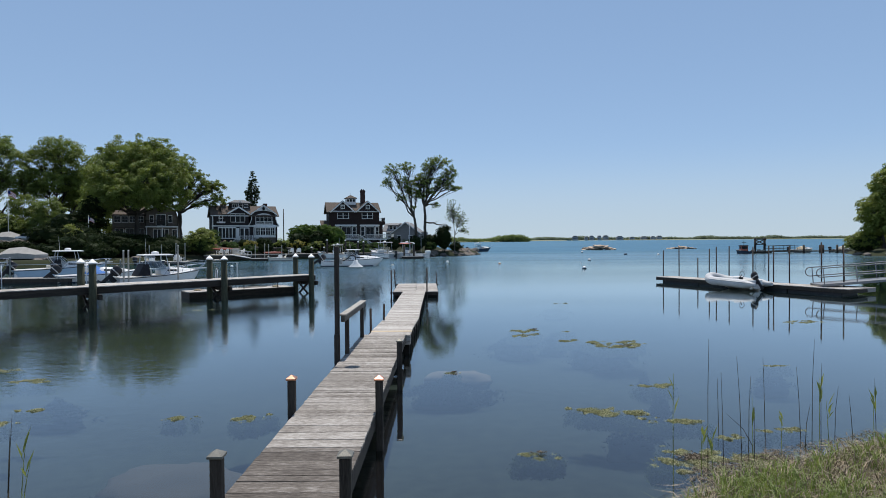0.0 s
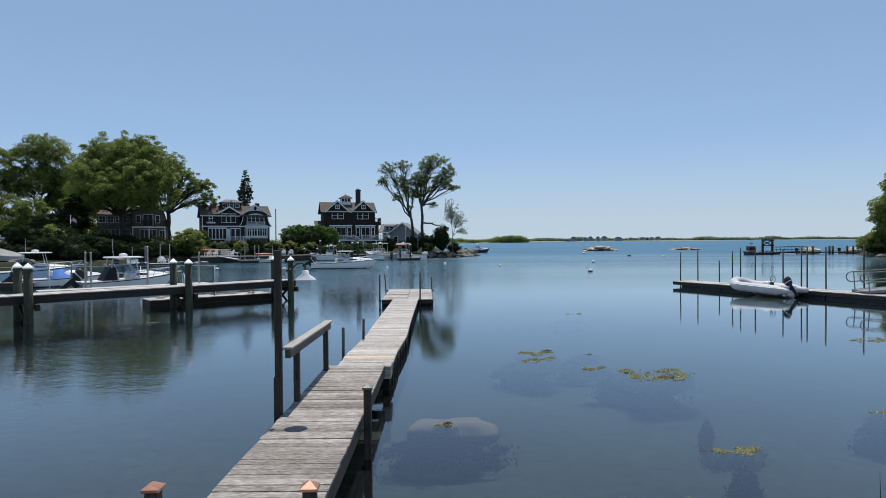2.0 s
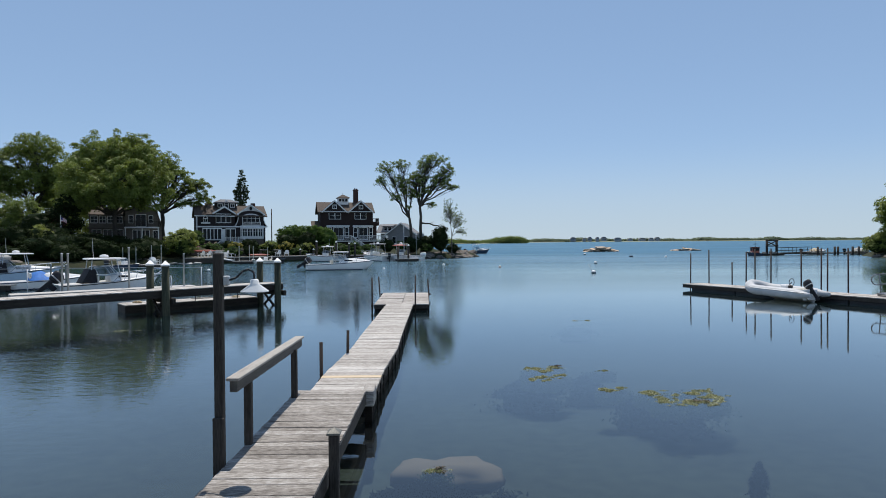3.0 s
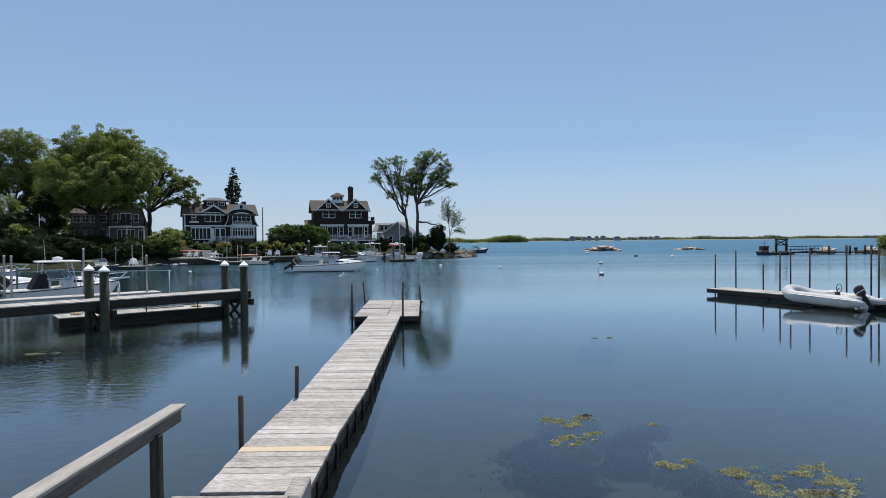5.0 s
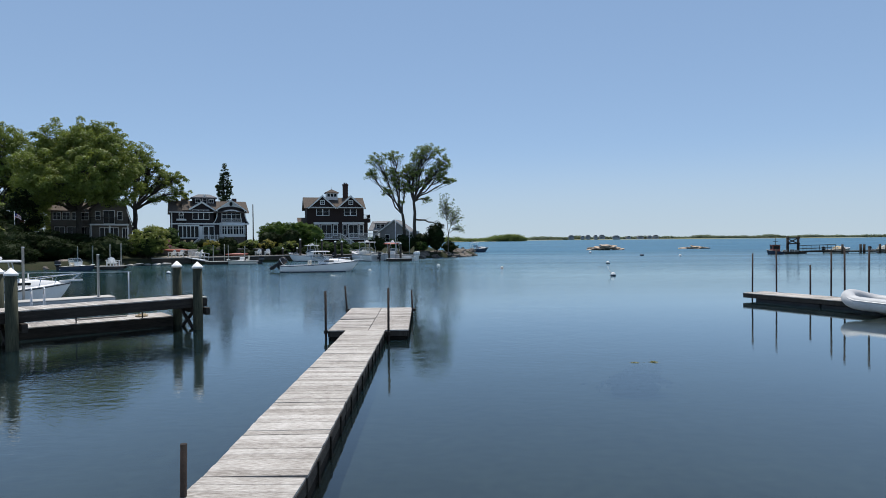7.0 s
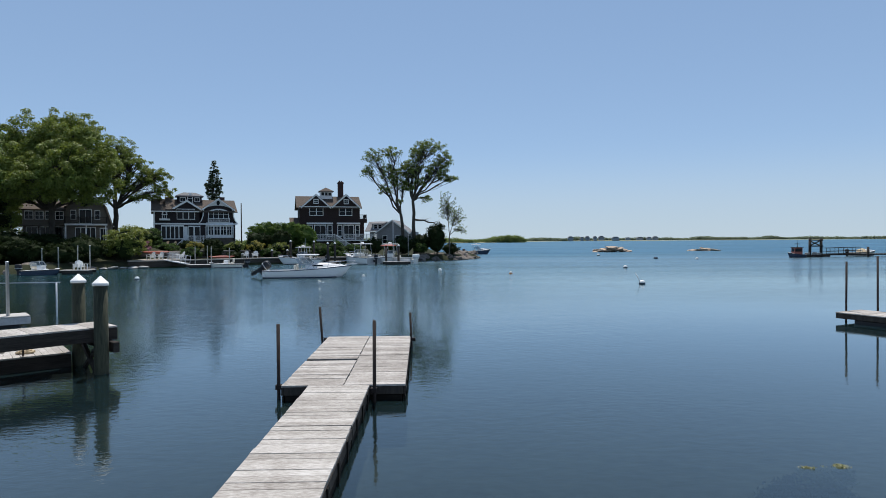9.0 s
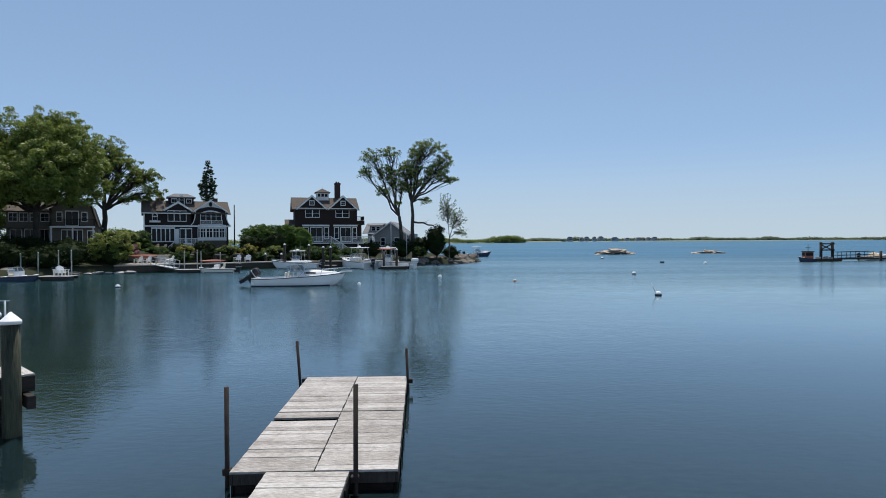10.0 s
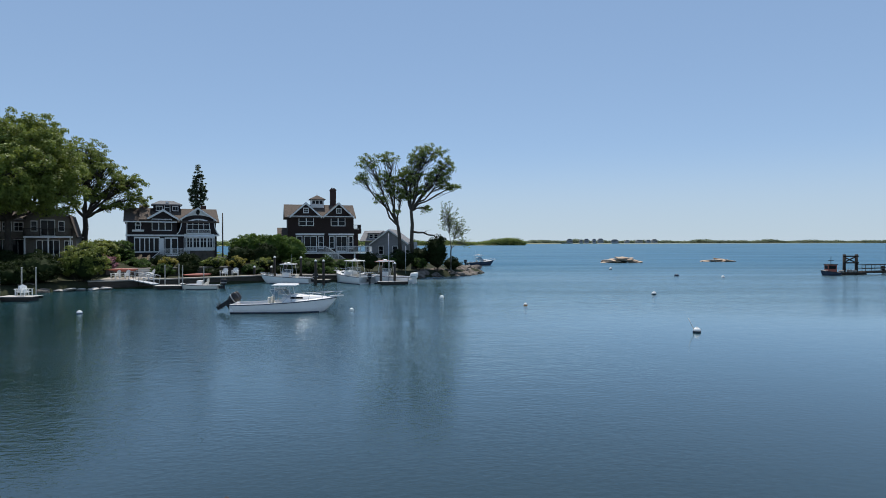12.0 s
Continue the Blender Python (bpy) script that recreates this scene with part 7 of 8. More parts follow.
bm = BM()
rr = []
for i in range(41):
    s = i / 40
    p = tube_path(s)
    t = (tube_path(min(1, s + 0.01)) - tube_path(max(0, s - 0.01))).normalized()
    side_ = t.cross(Vector((0, 0, 1))).normalized()
    up = side_.cross(t)
    r = 0.23 * (1 if 0.08 < s < 0.92 else 0.35 + 0.65 * min(s, 1 - s) / 0.08)
    rr.append([p + (side_ * math.cos(a) + up * math.sin(a)) * r for a in (2 * math.pi * k / 14 for k in range(14))])
loft(bm, rr, True)
sp = part("tube", bm, M["rubber"], rib, "pale grey inflated tube")
for sd in (0, 1):
    bm = BM()
    pts = [tube_path((0.02 + 0.44 * k / 12) if sd == 0 else (0.98 - 0.44 * k / 12)) for k in range(13)]
    pipe(bm, [p + Vector((0, -0.2 if sd == 0 else 0.2, 0.1)) for p in pts], 0.022, 5)
    part("rubbing_strake", bm, M["galv"], sp)
bm = BM()
loft(bm, [[(0.35, 0, 0.42), (0.35, 0, 0.3), (0.35, 0, 0.42)], [(1.2, -0.5, 0.38), (1.2, 0, 0.0), (1.2, 0.5, 0.38)], [(3.0, -0.5, 0.3), (3.0, 0, -0.1), (3.0, 0.5, 0.3)]])
quad(bm, (0.4, 0, 0.4), (1.2, -0.5, 0.34), (3.0, -0.5, 0.3), (3.0, 0.5, 0.3))
part("floor", bm, M["gelcream"], rib)
bm = BM()
box(bm, 2.85, 2.92, -0.45, 0.45, 0.08, 0.56, 0.02)
part("transom", bm, M["gel"], rib)
bm = BM()
box(bm, 1.6, 1.95, -0.22, 0.22, 0.3, 0.72, 0.05)
con = part("console", bm, M["gel"], rib)
bm = BM()
box(bm, 1.955, 1.975, -0.15, 0.15, 0.5, 0.68, 0.008)
part("dash", bm, M["black"], con, "black instrument panel")
bm = BM()
tube(bm, (1.94, 0, 0.72), (2.02, 0, 0.82), 0.02, 0.02, 6)
part("wheel_post", bm, M["black"], con)
bm = BM()
for k in range(14):
    a0, a1 = 2 * math.pi * k / 14, 2 * math.pi * (k + 1) / 14
    tube(bm, (2.02, 0.17 * math.cos(a0), 0.82 + 0.17 * math.sin(a0)), (2.02, 0.17 * math.cos(a1), 0.82 + 0.17 * math.sin(a1)), 0.014, 0.014, 5)
part("steering_wheel", bm, M["black"], rib)
bm = BM()
box(bm, 2.25, 2.55, -0.42, 0.42, 0.3, 0.58, 0.05)
part("seat", bm, M["gelcream"], rib)
ob = outboard(rib, 0, 0, 0.36, "black", 0.72)
ob.matrix_basis = Matrix.Translation((2.95, 0, 0.08)) @ pose(0, 0, 0, 0, 36, 180)

# ---- the eastern float with poles and gangway ----
ed = thing("long_float", "long grey floating dock with tall dark poles", "dock float", DK)
for y in (0.03, 1.52):
    bm = BM()
    box(bm, 0, 13.2, y - 0.03, y + 0.03, 0.14, 0.325, 0.01)
    part("side_board", bm, M["timber"], ed)
for x in (0.03, 13.17):
    bm = BM()
    box(bm, x - 0.03, x + 0.03, 0.07, 1.48, 0.14, 0.32, 0.008)
    part("end_board", bm, M["timber"], ed)
for x in (2.1, 5.15, 8.2, 11.25):
    bm = BM()
    box(bm, x - 1.5, x + 1.5, 0.07, 1.48, -0.3, 0.15, 0.04)
    part("float_drum", bm, M["black"], ed, "black float drum")
ed_me = board_mesh(0.145, 1.6)
ed_me.materials.append(M["plank"])
for k in range(88):
    share("plank", ed_me, ed, pose(0.08 + k * 0.149, 0.775, 0.366 + rng.uniform(-0.003, 0.003), 0, 0, rng.uniform(-0.4, 0.4)))
bm = BM()
box(bm, 9.9, 13.1, 1.58, 2.5, 0.12, 0.36, 0.02)
part("landing", bm, M["railwood"], ed, "short side landing")
for u, v, top in ((-0.06, 0.75, 2.22), (0.6, 1.62, 2.43), (2.24, 1.62, 1.72), (3.15, 1.62, 2.34), (3.75, 1.62, 2.5), (4.7, 1.62, 2.54), (6.45, 1.62, 2.48),
                  (7.5, 1.62, 2.59), (7.82, 1.62, 2.59), (8.85, 1.62, 2.59), (10.75, 1.62, 2.79), (11.95, 1.62, 2.52)):
    p = DK @ Vector((u, v, 0))
    bm = BM()
    tube(bm, (0, 0, -1.5), (rng.uniform(-.03, .03), rng.uniform(-.03, .03), top), 0.036, 0.036, 10)
    single("dock_pole", bm, M["pipe"], "tall dark steel pole beside the long float", "pole", Matrix.Translation(p), group="poles of the long float")
gw = thing("gangway", "grey aluminium gangway with curved tube handrails", "gangway", Matrix.Translation((22.1, 0.3, 0.38)) @ pose(0, 0, 0, 0, -4.5, -6))
bm = BM()
box(bm, 0, 12.5, -0.55, 0.55, 0.06, 0.12, 0.01)
part("deck", bm, M["oldalum"], gw)
for sd in (-1, 1):
    bm = BM()
    box(bm, 0, 12.5, sd * 0.58 - 0.03, sd * 0.58 + 0.03, 0.0, 0.14, 0.01)
    part("stringer", bm, M["oldalum"], gw)
    bm = BM()
    y = sd * 0.58
    arc = [(0.0 - 0.22 * math.sin(a), y, 0.76 + 0.24 * math.cos(a)) for a in (math.pi * k / 8 for k in range(9))]
    pipe(bm, [(12.5, y, 1.0)] + arc + [(12.5, y, 0.52)], 0.028, 7)
    part("handrail", bm, M["oldalum"], gw, "curved tube handrail")
    for k in range(8):
        bm = BM()
        tube(bm, (0.15 + k * 1.7, y, 0.1), (0.15 + k * 1.7, y, 1.0), 0.026, 0.026, 7)
        part("rail_post", bm, M["oldalum"], gw)

# ---- far eastern pier ----
fp = thing("far_pier", "distant timber pier with a portal frame and gangway", "pier")
bm = BM()
box(bm, 64.5, 69.4, 86.2, 88.2, 0.05, 0.4, 0.03)
part("float", bm, M["timber"], fp)
for x in (66.3, 68.2):
    bm = BM()
    tube(bm, (x, 86.8, -1.5), (x, 86.8, 3.15), 0.23, 0.21, 10)
    part("portal_post", bm, M["beam"], fp)
for z in (1.75, 2.75):
    bm = BM()
    box(bm, 66.0, 68.4, 86.5, 86.7, z, z + 0.2, 0.02)
    part("portal_beam", bm, M["beam"], fp)
for a, b in ((66.3, 68.1), (68.1, 66.3)):
    bm = BM()
    tube(bm, (a, 86.9, 1.9), (b, 86.9, 2.75), 0.1, 0.1, 5)
    part("portal_brace", bm, M["beam"], fp)
for y in (86.6, 87.8):
    bm = BM()
    for z in (0.0, 0.45, 1.0):
        tube(bm, (68.9, y, 0.5 + z), (74.9, y, 0.62 + z), 0.045, 0.045, 5)
    for k in range(5):
        x = 68.95 + k * 1.48
        tube(bm, (x, y, 0.5 + k * 0.03), (x, y, 1.5 + k * 0.03), 0.04, 0.04, 5)
    part("gangway_rail", bm, M["timber"], fp)
bm = BM()
box(bm, 68.8, 94, 86.4, 88.0, 0.3, 0.52, 0.02)
part("deck", bm, M["timber"], fp)
for x in (75.8, 79.1, 79.75, 82.6, 83.8, 86.7, 90.2, 93.4):
    bm = BM()
    tube(bm, (x, 86.2, -1.5), (x, 86.2, 1.65), 0.2, 0.19, 8)
    part("pile", bm, M["timber"], fp)
wb = thing("workboat", "small dark workboat with a pilot house and mast", "boat", pose(64.5, 85.4, 0, 0, 0, 176))
boat_hull(wb, 2.7, 1.5, 0.5, 0.8, "gelnavy", "tarp")
bm = BM()
box(bm, 0.6, 1.9, -0.5, 0.5, 0.3, 1.62, 0.03)
house = part("pilot_house", bm, M["kayak"], wb, "dull red pilot house")
for sd in (-1, 1):
    bm = BM()
    box(bm, 0.72, 1.78, sd * 0.505 - 0.01, sd * 0.505 + 0.01, 0.98, 1.5, 0.004)
    part("window", bm, M["glass"], house)
for x in (0.595, 1.905):
    bm = BM()
    box(bm, x - 0.01, x + 0.01, -0.4, 0.4, 0.98, 1.5, 0.004)
    part("window", bm, M["glass"], house)
bm = BM()
box(bm, 0.5, 2.0, -0.6, 0.6, 1.62, 1.7, 0.02)
part("roof", bm, M["timber"], wb)
bm = BM()
tube(bm, (1.2, 0, 1.65), (1.2, 0, 2.9), 0.05, 0.03, 6)
box(bm, 0.8, 1.6, -0.04, 0.04, 2.2, 2.28)
part("mast", bm, M["timber"], wb, "short dark mast")
for k, (x, y) in enumerate(((65.6, 85.9), (66.9, 85.95), (67.7, 85.9))):
    bm = BM()
    box(bm, -0.3, 0.3, -0.25, 0.25, 0, 0.34 + 0.08 * (k % 2), 0.05)
    single("crate", bm, M["railwood"], "small pale crate on the far float", "crate", pose(x, y + 0.55, 0.401, 0, 0, 20 * k), group="crates on the far float")
for x, cover, lbl in ((75.9, "tan", "motorboat under a tan cover behind the far pier"), (84.6, "tarp", "motorboat under a grey cover behind the far pier")):
    motorboat(lbl, x, 90.6, 2, 4.6, 2.1, 0.65, 0.95, hull="gelcream", cover=cover, screen=False, rail=False)


# ---- buoys ----
def buoy(x, y, r, label, low="buoydark", pick=False):
    b = thing("mooring_buoy", label, "buoy", pose(x, y, 0), group="mooring buoys")
    bm = BM()
    lathe(bm, [(r * math.cos(a), r * math.sin(a) + r * 0.25) for a in (0.1, 0.35, 0.65, 0.95, 1.25, 1.5)], 16)
    part("float_top", bm, M["white"], b)
    bm = BM()
    lathe(bm, [(r * 0.5, -r * 0.6), (r * 0.9, -r * 0.25), (r * 1.0, r * 0.1), (r * 1.0, r * 0.34)], 16)
    part("float_base", bm, M[low], b)
    bm = BM()
    lathe(bm, [(0.03, r * 1.2), (0.05, r * 1.3), (0.02, r * 1.42)], 8)
    part("ring", bm, M["galv"], b)
    if pick:
        bm = BM()
        tube(bm, (-r * 0.6, 0, 0.1), (-r * 2.2, 0, 0.78), 0.024, 0.018, 6)
        part("pickup_stick", bm, M["white"], b)
    return b


buoy(17.06, 30.2, 0.22, "white and dark mooring buoy with a pickup stick", pick=True)
buoy(24.15, 54.5, 0.23, "white mooring buoy with dark base")
buoy(36.9, 107.8, 0.30, "white mooring buoy with dark base")
buoy(10.0, 45.2, 0.16, "small white and orange mooring buoy", low="orange")
buoy(3.5, 52.0, 0.2, "white mooring buoy with blue band", low="gel")
buoy(-3.6, 42.2, 0.16, "small white mooring ball at a boat's bow", low="gel")
buoy(-22.9, 41.1, 0.2, "white and dark mooring buoy near the island")
buoy(44.5, 81, 0.24, "pale flat mooring buoy far out", low="gel")
bm = BM()
lathe(bm, [(0.26, -0.2), (0.33, 0.0), (0.32, 0.2), (0.22, 0.27)], 14)
single("mooring_drum", bm, M["buoydark"], "dark low mooring drum far out", "buoy", pose(39.6, 85.2, 0))


# ---- island docks and furniture ----
def small_float(label, x, y, turn, ln, w, poles, z=0.42, material="concrete"):
    f = thing("small_float", label, "dock float", pose(x, y, 0, 0, 0, turn), group="island floats")
    n = max(2, int(ln / 0.3))
    for k in range(n):
        bm = BM()
        box(bm, ln * k / n + 0.006, ln * (k + 1) / n - 0.006, 0, w, z - 0.05, z, 0.006)
        part("plank", bm, M[material], f)
    for yy in (0.04, w - 0.04):
        bm = BM()
        box(bm, 0.01, ln - 0.01, yy - 0.03, yy + 0.03, z - 0.3, z - 0.055)
        part("side_board", bm, M["timber"], f)
    bm = BM()
    box(bm, 0.3, ln - 0.3, 0.15, w - 0.15, -0.25, z - 0.07, 0.05)
    part("float_drum", bm, M["black"], f)
    for u, v, top in poles:
        p = f.matrix_basis @ Vector((u, v, 0))
        mooring_pole(p.x, p.y, top, 0.06)
    return f


small_float("pale float with two chairs below the taupe house", -35.2, 50.6, 0, 3.0, 1.7, ((-2.6, 1.8, 2.6), (-0.95, 1.85, 2.7), (1.05, 1.8, 2.9), (2.3, 1.8, 2.9)))
small_float("pale float at the foot of an island gangway", -27.4, 63.6, 3, 4.6, 1.6, ((0.6, 1.75, 2.6), (2.1, 1.75, 2.7), (3.1, -0.12, 2.6), (4.8, 1.75, 2.4)))
small_float("narrow float between two berthed boats", -3.4, 68.9, 12, 3.6, 1.2, ())
small_float("grey float beside dark piles", -17.5, 74.0, -6, 7.6, 1.4, (), material="railwood")
ig = thing("gangway", "pale aluminium gangway down to an island float", "gangway", pose(-30.9, 66.2, 0.98, 0, 9, -16))
bm = BM()
box(bm, 0, 3.2, -0.5, 0.5, -0.05, 0.05, 0.01)
part("deck", bm, M["alum"], ig)
for sd in (-1, 1):
    bm = BM()
    pipe(bm, [(0, sd * 0.5, 0), (0, sd * 0.5, 0.95), (3.2, sd * 0.5, 0.95), (3.2, sd * 0.5, 0)], 0.035, 6)
    pipe(bm, [(0, sd * 0.5, 0.5), (3.2, sd * 0.5, 0.5)], 0.03, 6)
    for k in range(1, 5):
        tube(bm, (k * 0.64, sd * 0.5, 0), (k * 0.64, sd * 0.5, 0.95), 0.025, 0.025, 6)
    part("handrail", bm, M["alum"], ig)


def dock_pile(x, y, top, r=0.16):
    p = thing("dock_pile", "dark dock pile with a white cap", "pile", pose(x, y, 0), group="capped piles by the berths")
    bm = BM()
    lathe(bm, [(r, -1.6), (r * 0.98, top * 0.5), (r * 0.92, top)], 12)
    part("shaft", bm, M["timber"], p)
    bm = BM()
    lathe(bm, [(r * 1.1, top - 0.02), (r * 1.12, top + 0.06), (0.015, top + 0.22)], 12)
    part("pile_cap", bm, M["white"], p, "white conical cap")


for x, y, top in ((-19.9, 76.0, 1.9), (-17.6, 75.5, 1.9), (-16.8, 73.9, 3.2), (-15.9, 75.8, 2.3), (-13.8, 75.4, 3.1), (-10.9, 69.4, 2.85), (-10.0, 69.6, 2.85), (-1.55, 70.4, 2.5)):
    dock_pile(x, y, top)
bm = BM()
tube(bm, (0, 0, -1.5), (0, 0, 2.3), 0.16, 0.15, 12)
single("dock_pile", bm, M["timber"], "plain dark dock pile between boats", "pile", pose(-3.2, 70.2, 0))
bm = BM()
tube(bm, (0, 0, 0.3), (0.02, 0, 6.2), 0.05, 0.03, 8)
single("flag_staff", bm, M["alum"], "slim pale mast standing by the berths", "mast", pose(-2.3, 70.9, 0))
bm = BM()
tube(bm, (0, 0, 0.9), (0, 0, 4.6), 0.04, 0.025, 8)
single("flag_staff", bm, M["alum"], "short pale mast behind the berths", "mast", pose(-0.4, 78.5, 0))


def chair_parts(name, label, material):
    c = thing(name, label, "chair", group="garden chairs")
    bm = BM()
    for k in range(5):
        box(bm, -0.28, 0.28, -0.3 + 0.11 * k, -0.2 + 0.11 * k, 0.36 - 0.03 * k, 0.385 - 0.03 * k, 0.004)
    part("seat", bm, M[material], c)
    bm = BM()
    for k in range(5):
        x = -0.24 + 0.12 * k
        z1 = 1.02 - 0.06 * abs(k - 2)
        vs = box(bm, x - 0.052, x + 0.052, -0.012, 0.012, 0, z1 - 0.22, 0.004)
    part("backrest", bm, M[material], c).matrix_basis = Matrix.Translation((0, 0.24, 0.22)) @ pose(0, 0, 0, -22)
    for sd in (-1, 1):
        bm = BM()
        box(bm, sd * 0.37 - 0.07, sd * 0.37 + 0.07, -0.4, 0.38, 0.56, 0.59, 0.006)
        part("armrest", bm, M[material], c)
        bm = BM()
        box(bm, sd * 0.33 - 0.03, sd * 0.33 + 0.03, -0.36, -0.27, 0, 0.56, 0.004)
        part("leg", bm, M[material], c)
        bm = BM()
        box(bm, sd * 0.33 - 0.03, sd * 0.33 + 0.03, 0.2, 0.3, 0, 0.56, 0.004)
        part("leg", bm, M[material], c)
    return c


ch = chair_parts("garden_chair", "white slatted garden armchair", "white")
spots = [(-33.2, 67.2, 1.02, -25), (-32.3, 67.6, 1.02, -20), (-30.2, 69.2, 1.02, -40), (-22.9, 73.2, 0.99, -10), (-21.7, 73.8, 0.99, 5), (-48.9, 75.9, 2.75, 10), (-45.7, 75.9, 2.75, -15), (-33.8, 51.7, 0.44, 20), (-33.2, 51.5, 0.44, 60)]
ch.matrix_basis = pose(spots[0][0], spots[0][1], spots[0][2], 0, 0, spots[0][3])
for x, y, z, a in spots[1:]:
    copy_thing(ch, pose(x, y, z, 0, 0, a))
wc = chair_parts("garden_chair", "brown wooden garden armchair on the lawn", "fresh")
wc.matrix_basis = pose(-37.9, 83.0, ground_z(-37.9, 83.0) + 0.02, 0, 0, -30)
copy_thing(wc, pose(-36.6, 82.6, ground_z(-36.6, 82.6) + 0.02, 0, 0, -30))


def kayak(x, y, z, turn, material, label, ln=3.4):
    bm = BM()
    rr = []
    for i in range(13):
        s = i / 12
        w = 0.34 * math.sin(math.pi * s) ** 0.65 + 0.01
        rr.append([(ln * (s - 0.5), w * math.cos(a), 0.2 * (w / 0.35) * math.sin(a) + 0.1 * (2 * s - 1) ** 4 + 0.2) for a in (2 * math.pi * k / 10 for k in range(10))])
    loft(bm, rr, True)
    return single("kayak", bm, M[material], label, "kayak", pose(x, y, z, 0, 0, turn), group="kayaks on the shore")


kayak(-33.4, 69.3, 1.7, 15, "kayak", "faded red kayak on a rack by the terrace")
kr = thing("kayak_rack", "low timber kayak rack on the terrace", "rack", pose(-33.4, 69.3, 1.0, 0, 0, 15))
for x in (-1.1, 1.1):
    bm = BM()
    box(bm, x - 0.05, x + 0.05, -0.35, 0.35, 0.62, 0.72, 0.01)
    box(bm, x - 0.05, x + 0.05, -0.35, -0.25, -0.05, 0.62, 0.01)
    box(bm, x - 0.05, x + 0.05, 0.25, 0.35, -0.05, 0.62, 0.01)
    part("trestle", bm, M["timber"], kr)
kayak(-25.6, 71.6, 0.95, 28, "kayak", "faded red kayak lying on the seawall")
um = thing("patio_umbrella", "low faded red patio umbrella by the water", "umbrella", pose(-3.4, 79.8, 1.0))
bm = BM()
tube(bm, (0, 0, -0.2), (0, 0, 1.7), 0.03, 0.03, 8)
part("pole", bm, M["railwood"], um)
bm = BM()
lathe(bm, [(1.3, 1.42), (1.32, 1.46), (0.9, 1.56), (0.5, 1.66), (0.03, 1.72)], 8)
part("canopy", bm, M["kayak"], um, "faded red canopy")


def flag(x, y, z, h, s):
    f = thing("flagpole", "white flagpole with a striped flag", "flagpole", pose(x, y, z), group="flagpoles")
    bm = BM()
    tube(bm, (0, 0, -0.3), (0, 0, h), 0.07, 0.04, 8)
    lathe(bm, [(0.02, h), (0.09, h + 0.08), (0.02, h + 0.17)], 8)
    part("pole", bm, M["white"], f)
    ln, ht = 1.5 * s, 0.95 * s
    fl = None
    for k in range(7):
        bm = BM()
        z0 = h - 0.15 - ht * k / 7
        n_ = 8
        x0 = 0.62 * ln / 2 if k < 4 else 0.0
        for i in range(n_):
            a, b = x0 + (ln - x0) * i / n_, x0 + (ln - x0) * (i + 1) / n_
            wave = lambda q: 0.12 * s * math.sin(q * 4.2) * q / ln
            sag = lambda q: -0.45 * q * q / ln
            quad(bm, (a, wave(a), z0 + sag(a)), (b, wave(b), z0 + sag(b)), (b, wave(b), z0 - ht / 7 + sag(b)), (a, wave(a), z0 - ht / 7 + sag(a)))
        part("stripe", bm, M["flagred" if k % 2 == 0 else "white"], f)
    bm = BM()
    quad(bm, (0.04, 0, h - 0.15), (0.31 * ln, 0.02, h - 0.16), (0.31 * ln, 0.02, h - 0.16 - ht * 4 / 7), (0.04, 0, h - 0.15 - ht * 4 / 7))
    part("canton", bm, M["flagblue"], f)


flag(-52.4, 64, 1.6, 5.6, 0.6)
flag(-75.6, 80, 2.4, 10.4, 1.0)


def car(x, y, z, turn, material, label, suv):
    c = thing("car", label, "car", pose(x, y, z, 0, 0, turn), group="parked cars")
    H = 1.75 if suv else 1.45
    bm = BM()
    rr = []
    for xx, zt, w in ((-2.25, 0.75, 0.8), (-2.1, 0.95, 0.88), (-0.9, 0.98, 0.9), (1.3, 0.98, 0.9), (2.0, 0.85, 0.86), (2.3, 0.6, 0.75)):
        rr.append([(xx, -w, 0.3), (xx, -w, zt - 0.1), (xx, -w + 0.1, zt), (xx, w - 0.1, zt), (xx, w, zt - 0.1), (xx, w, 0.3)])
    loft(bm, rr, True)
    part("body", bm, M[material], c)
    bm = BM()
    loft(bm, [[(-2.0 if suv else -1.7, -0.82, 0.95), (1.15, -0.82, 0.95), (1.15, 0.82, 0.95), (-2.0 if suv else -1.7, 0.82, 0.95)], [(-1.8 if suv else -1.0, -0.66, H - 0.06), (0.35, -0.66, H - 0.06), (0.35, 0.66, H - 0.06), (-1.8 if suv else -1.0, 0.66, H - 0.06)]], True, smooth=False)
    part("windows", bm, M["glass"], c, "dark glazing")
    bm = BM()
    box(bm, -1.85 if suv else -1.05, 0.4, -0.68, 0.68, H - 0.06, H, 0.02)
    part("roof", bm, M[material], c)
    for sx in (-1.4, 1.4):
        for sy in (-0.8, 0.8):
            bm = BM()
            tube(bm, (sx, sy - 0.1, 0.33), (sx, sy + 0.1, 0.33), 0.33, 0.33, 14)
            w = part("wheel", bm, M["black"], c)
            bm = BM()
            tube(bm, (sx, sy - 0.115, 0.33), (sx, sy + 0.115, 0.33), 0.19, 0.19, 10)
            part("rim", bm, M["alum"], w)


car(-69.0, 76, ground_z(-69.0, 76), 8, "carsilver", "silver parked car on the western drive", False)
car(-65.8, 76, ground_z(-65.8, 76), -5, "cardark", "dark parked car on the western drive", True)


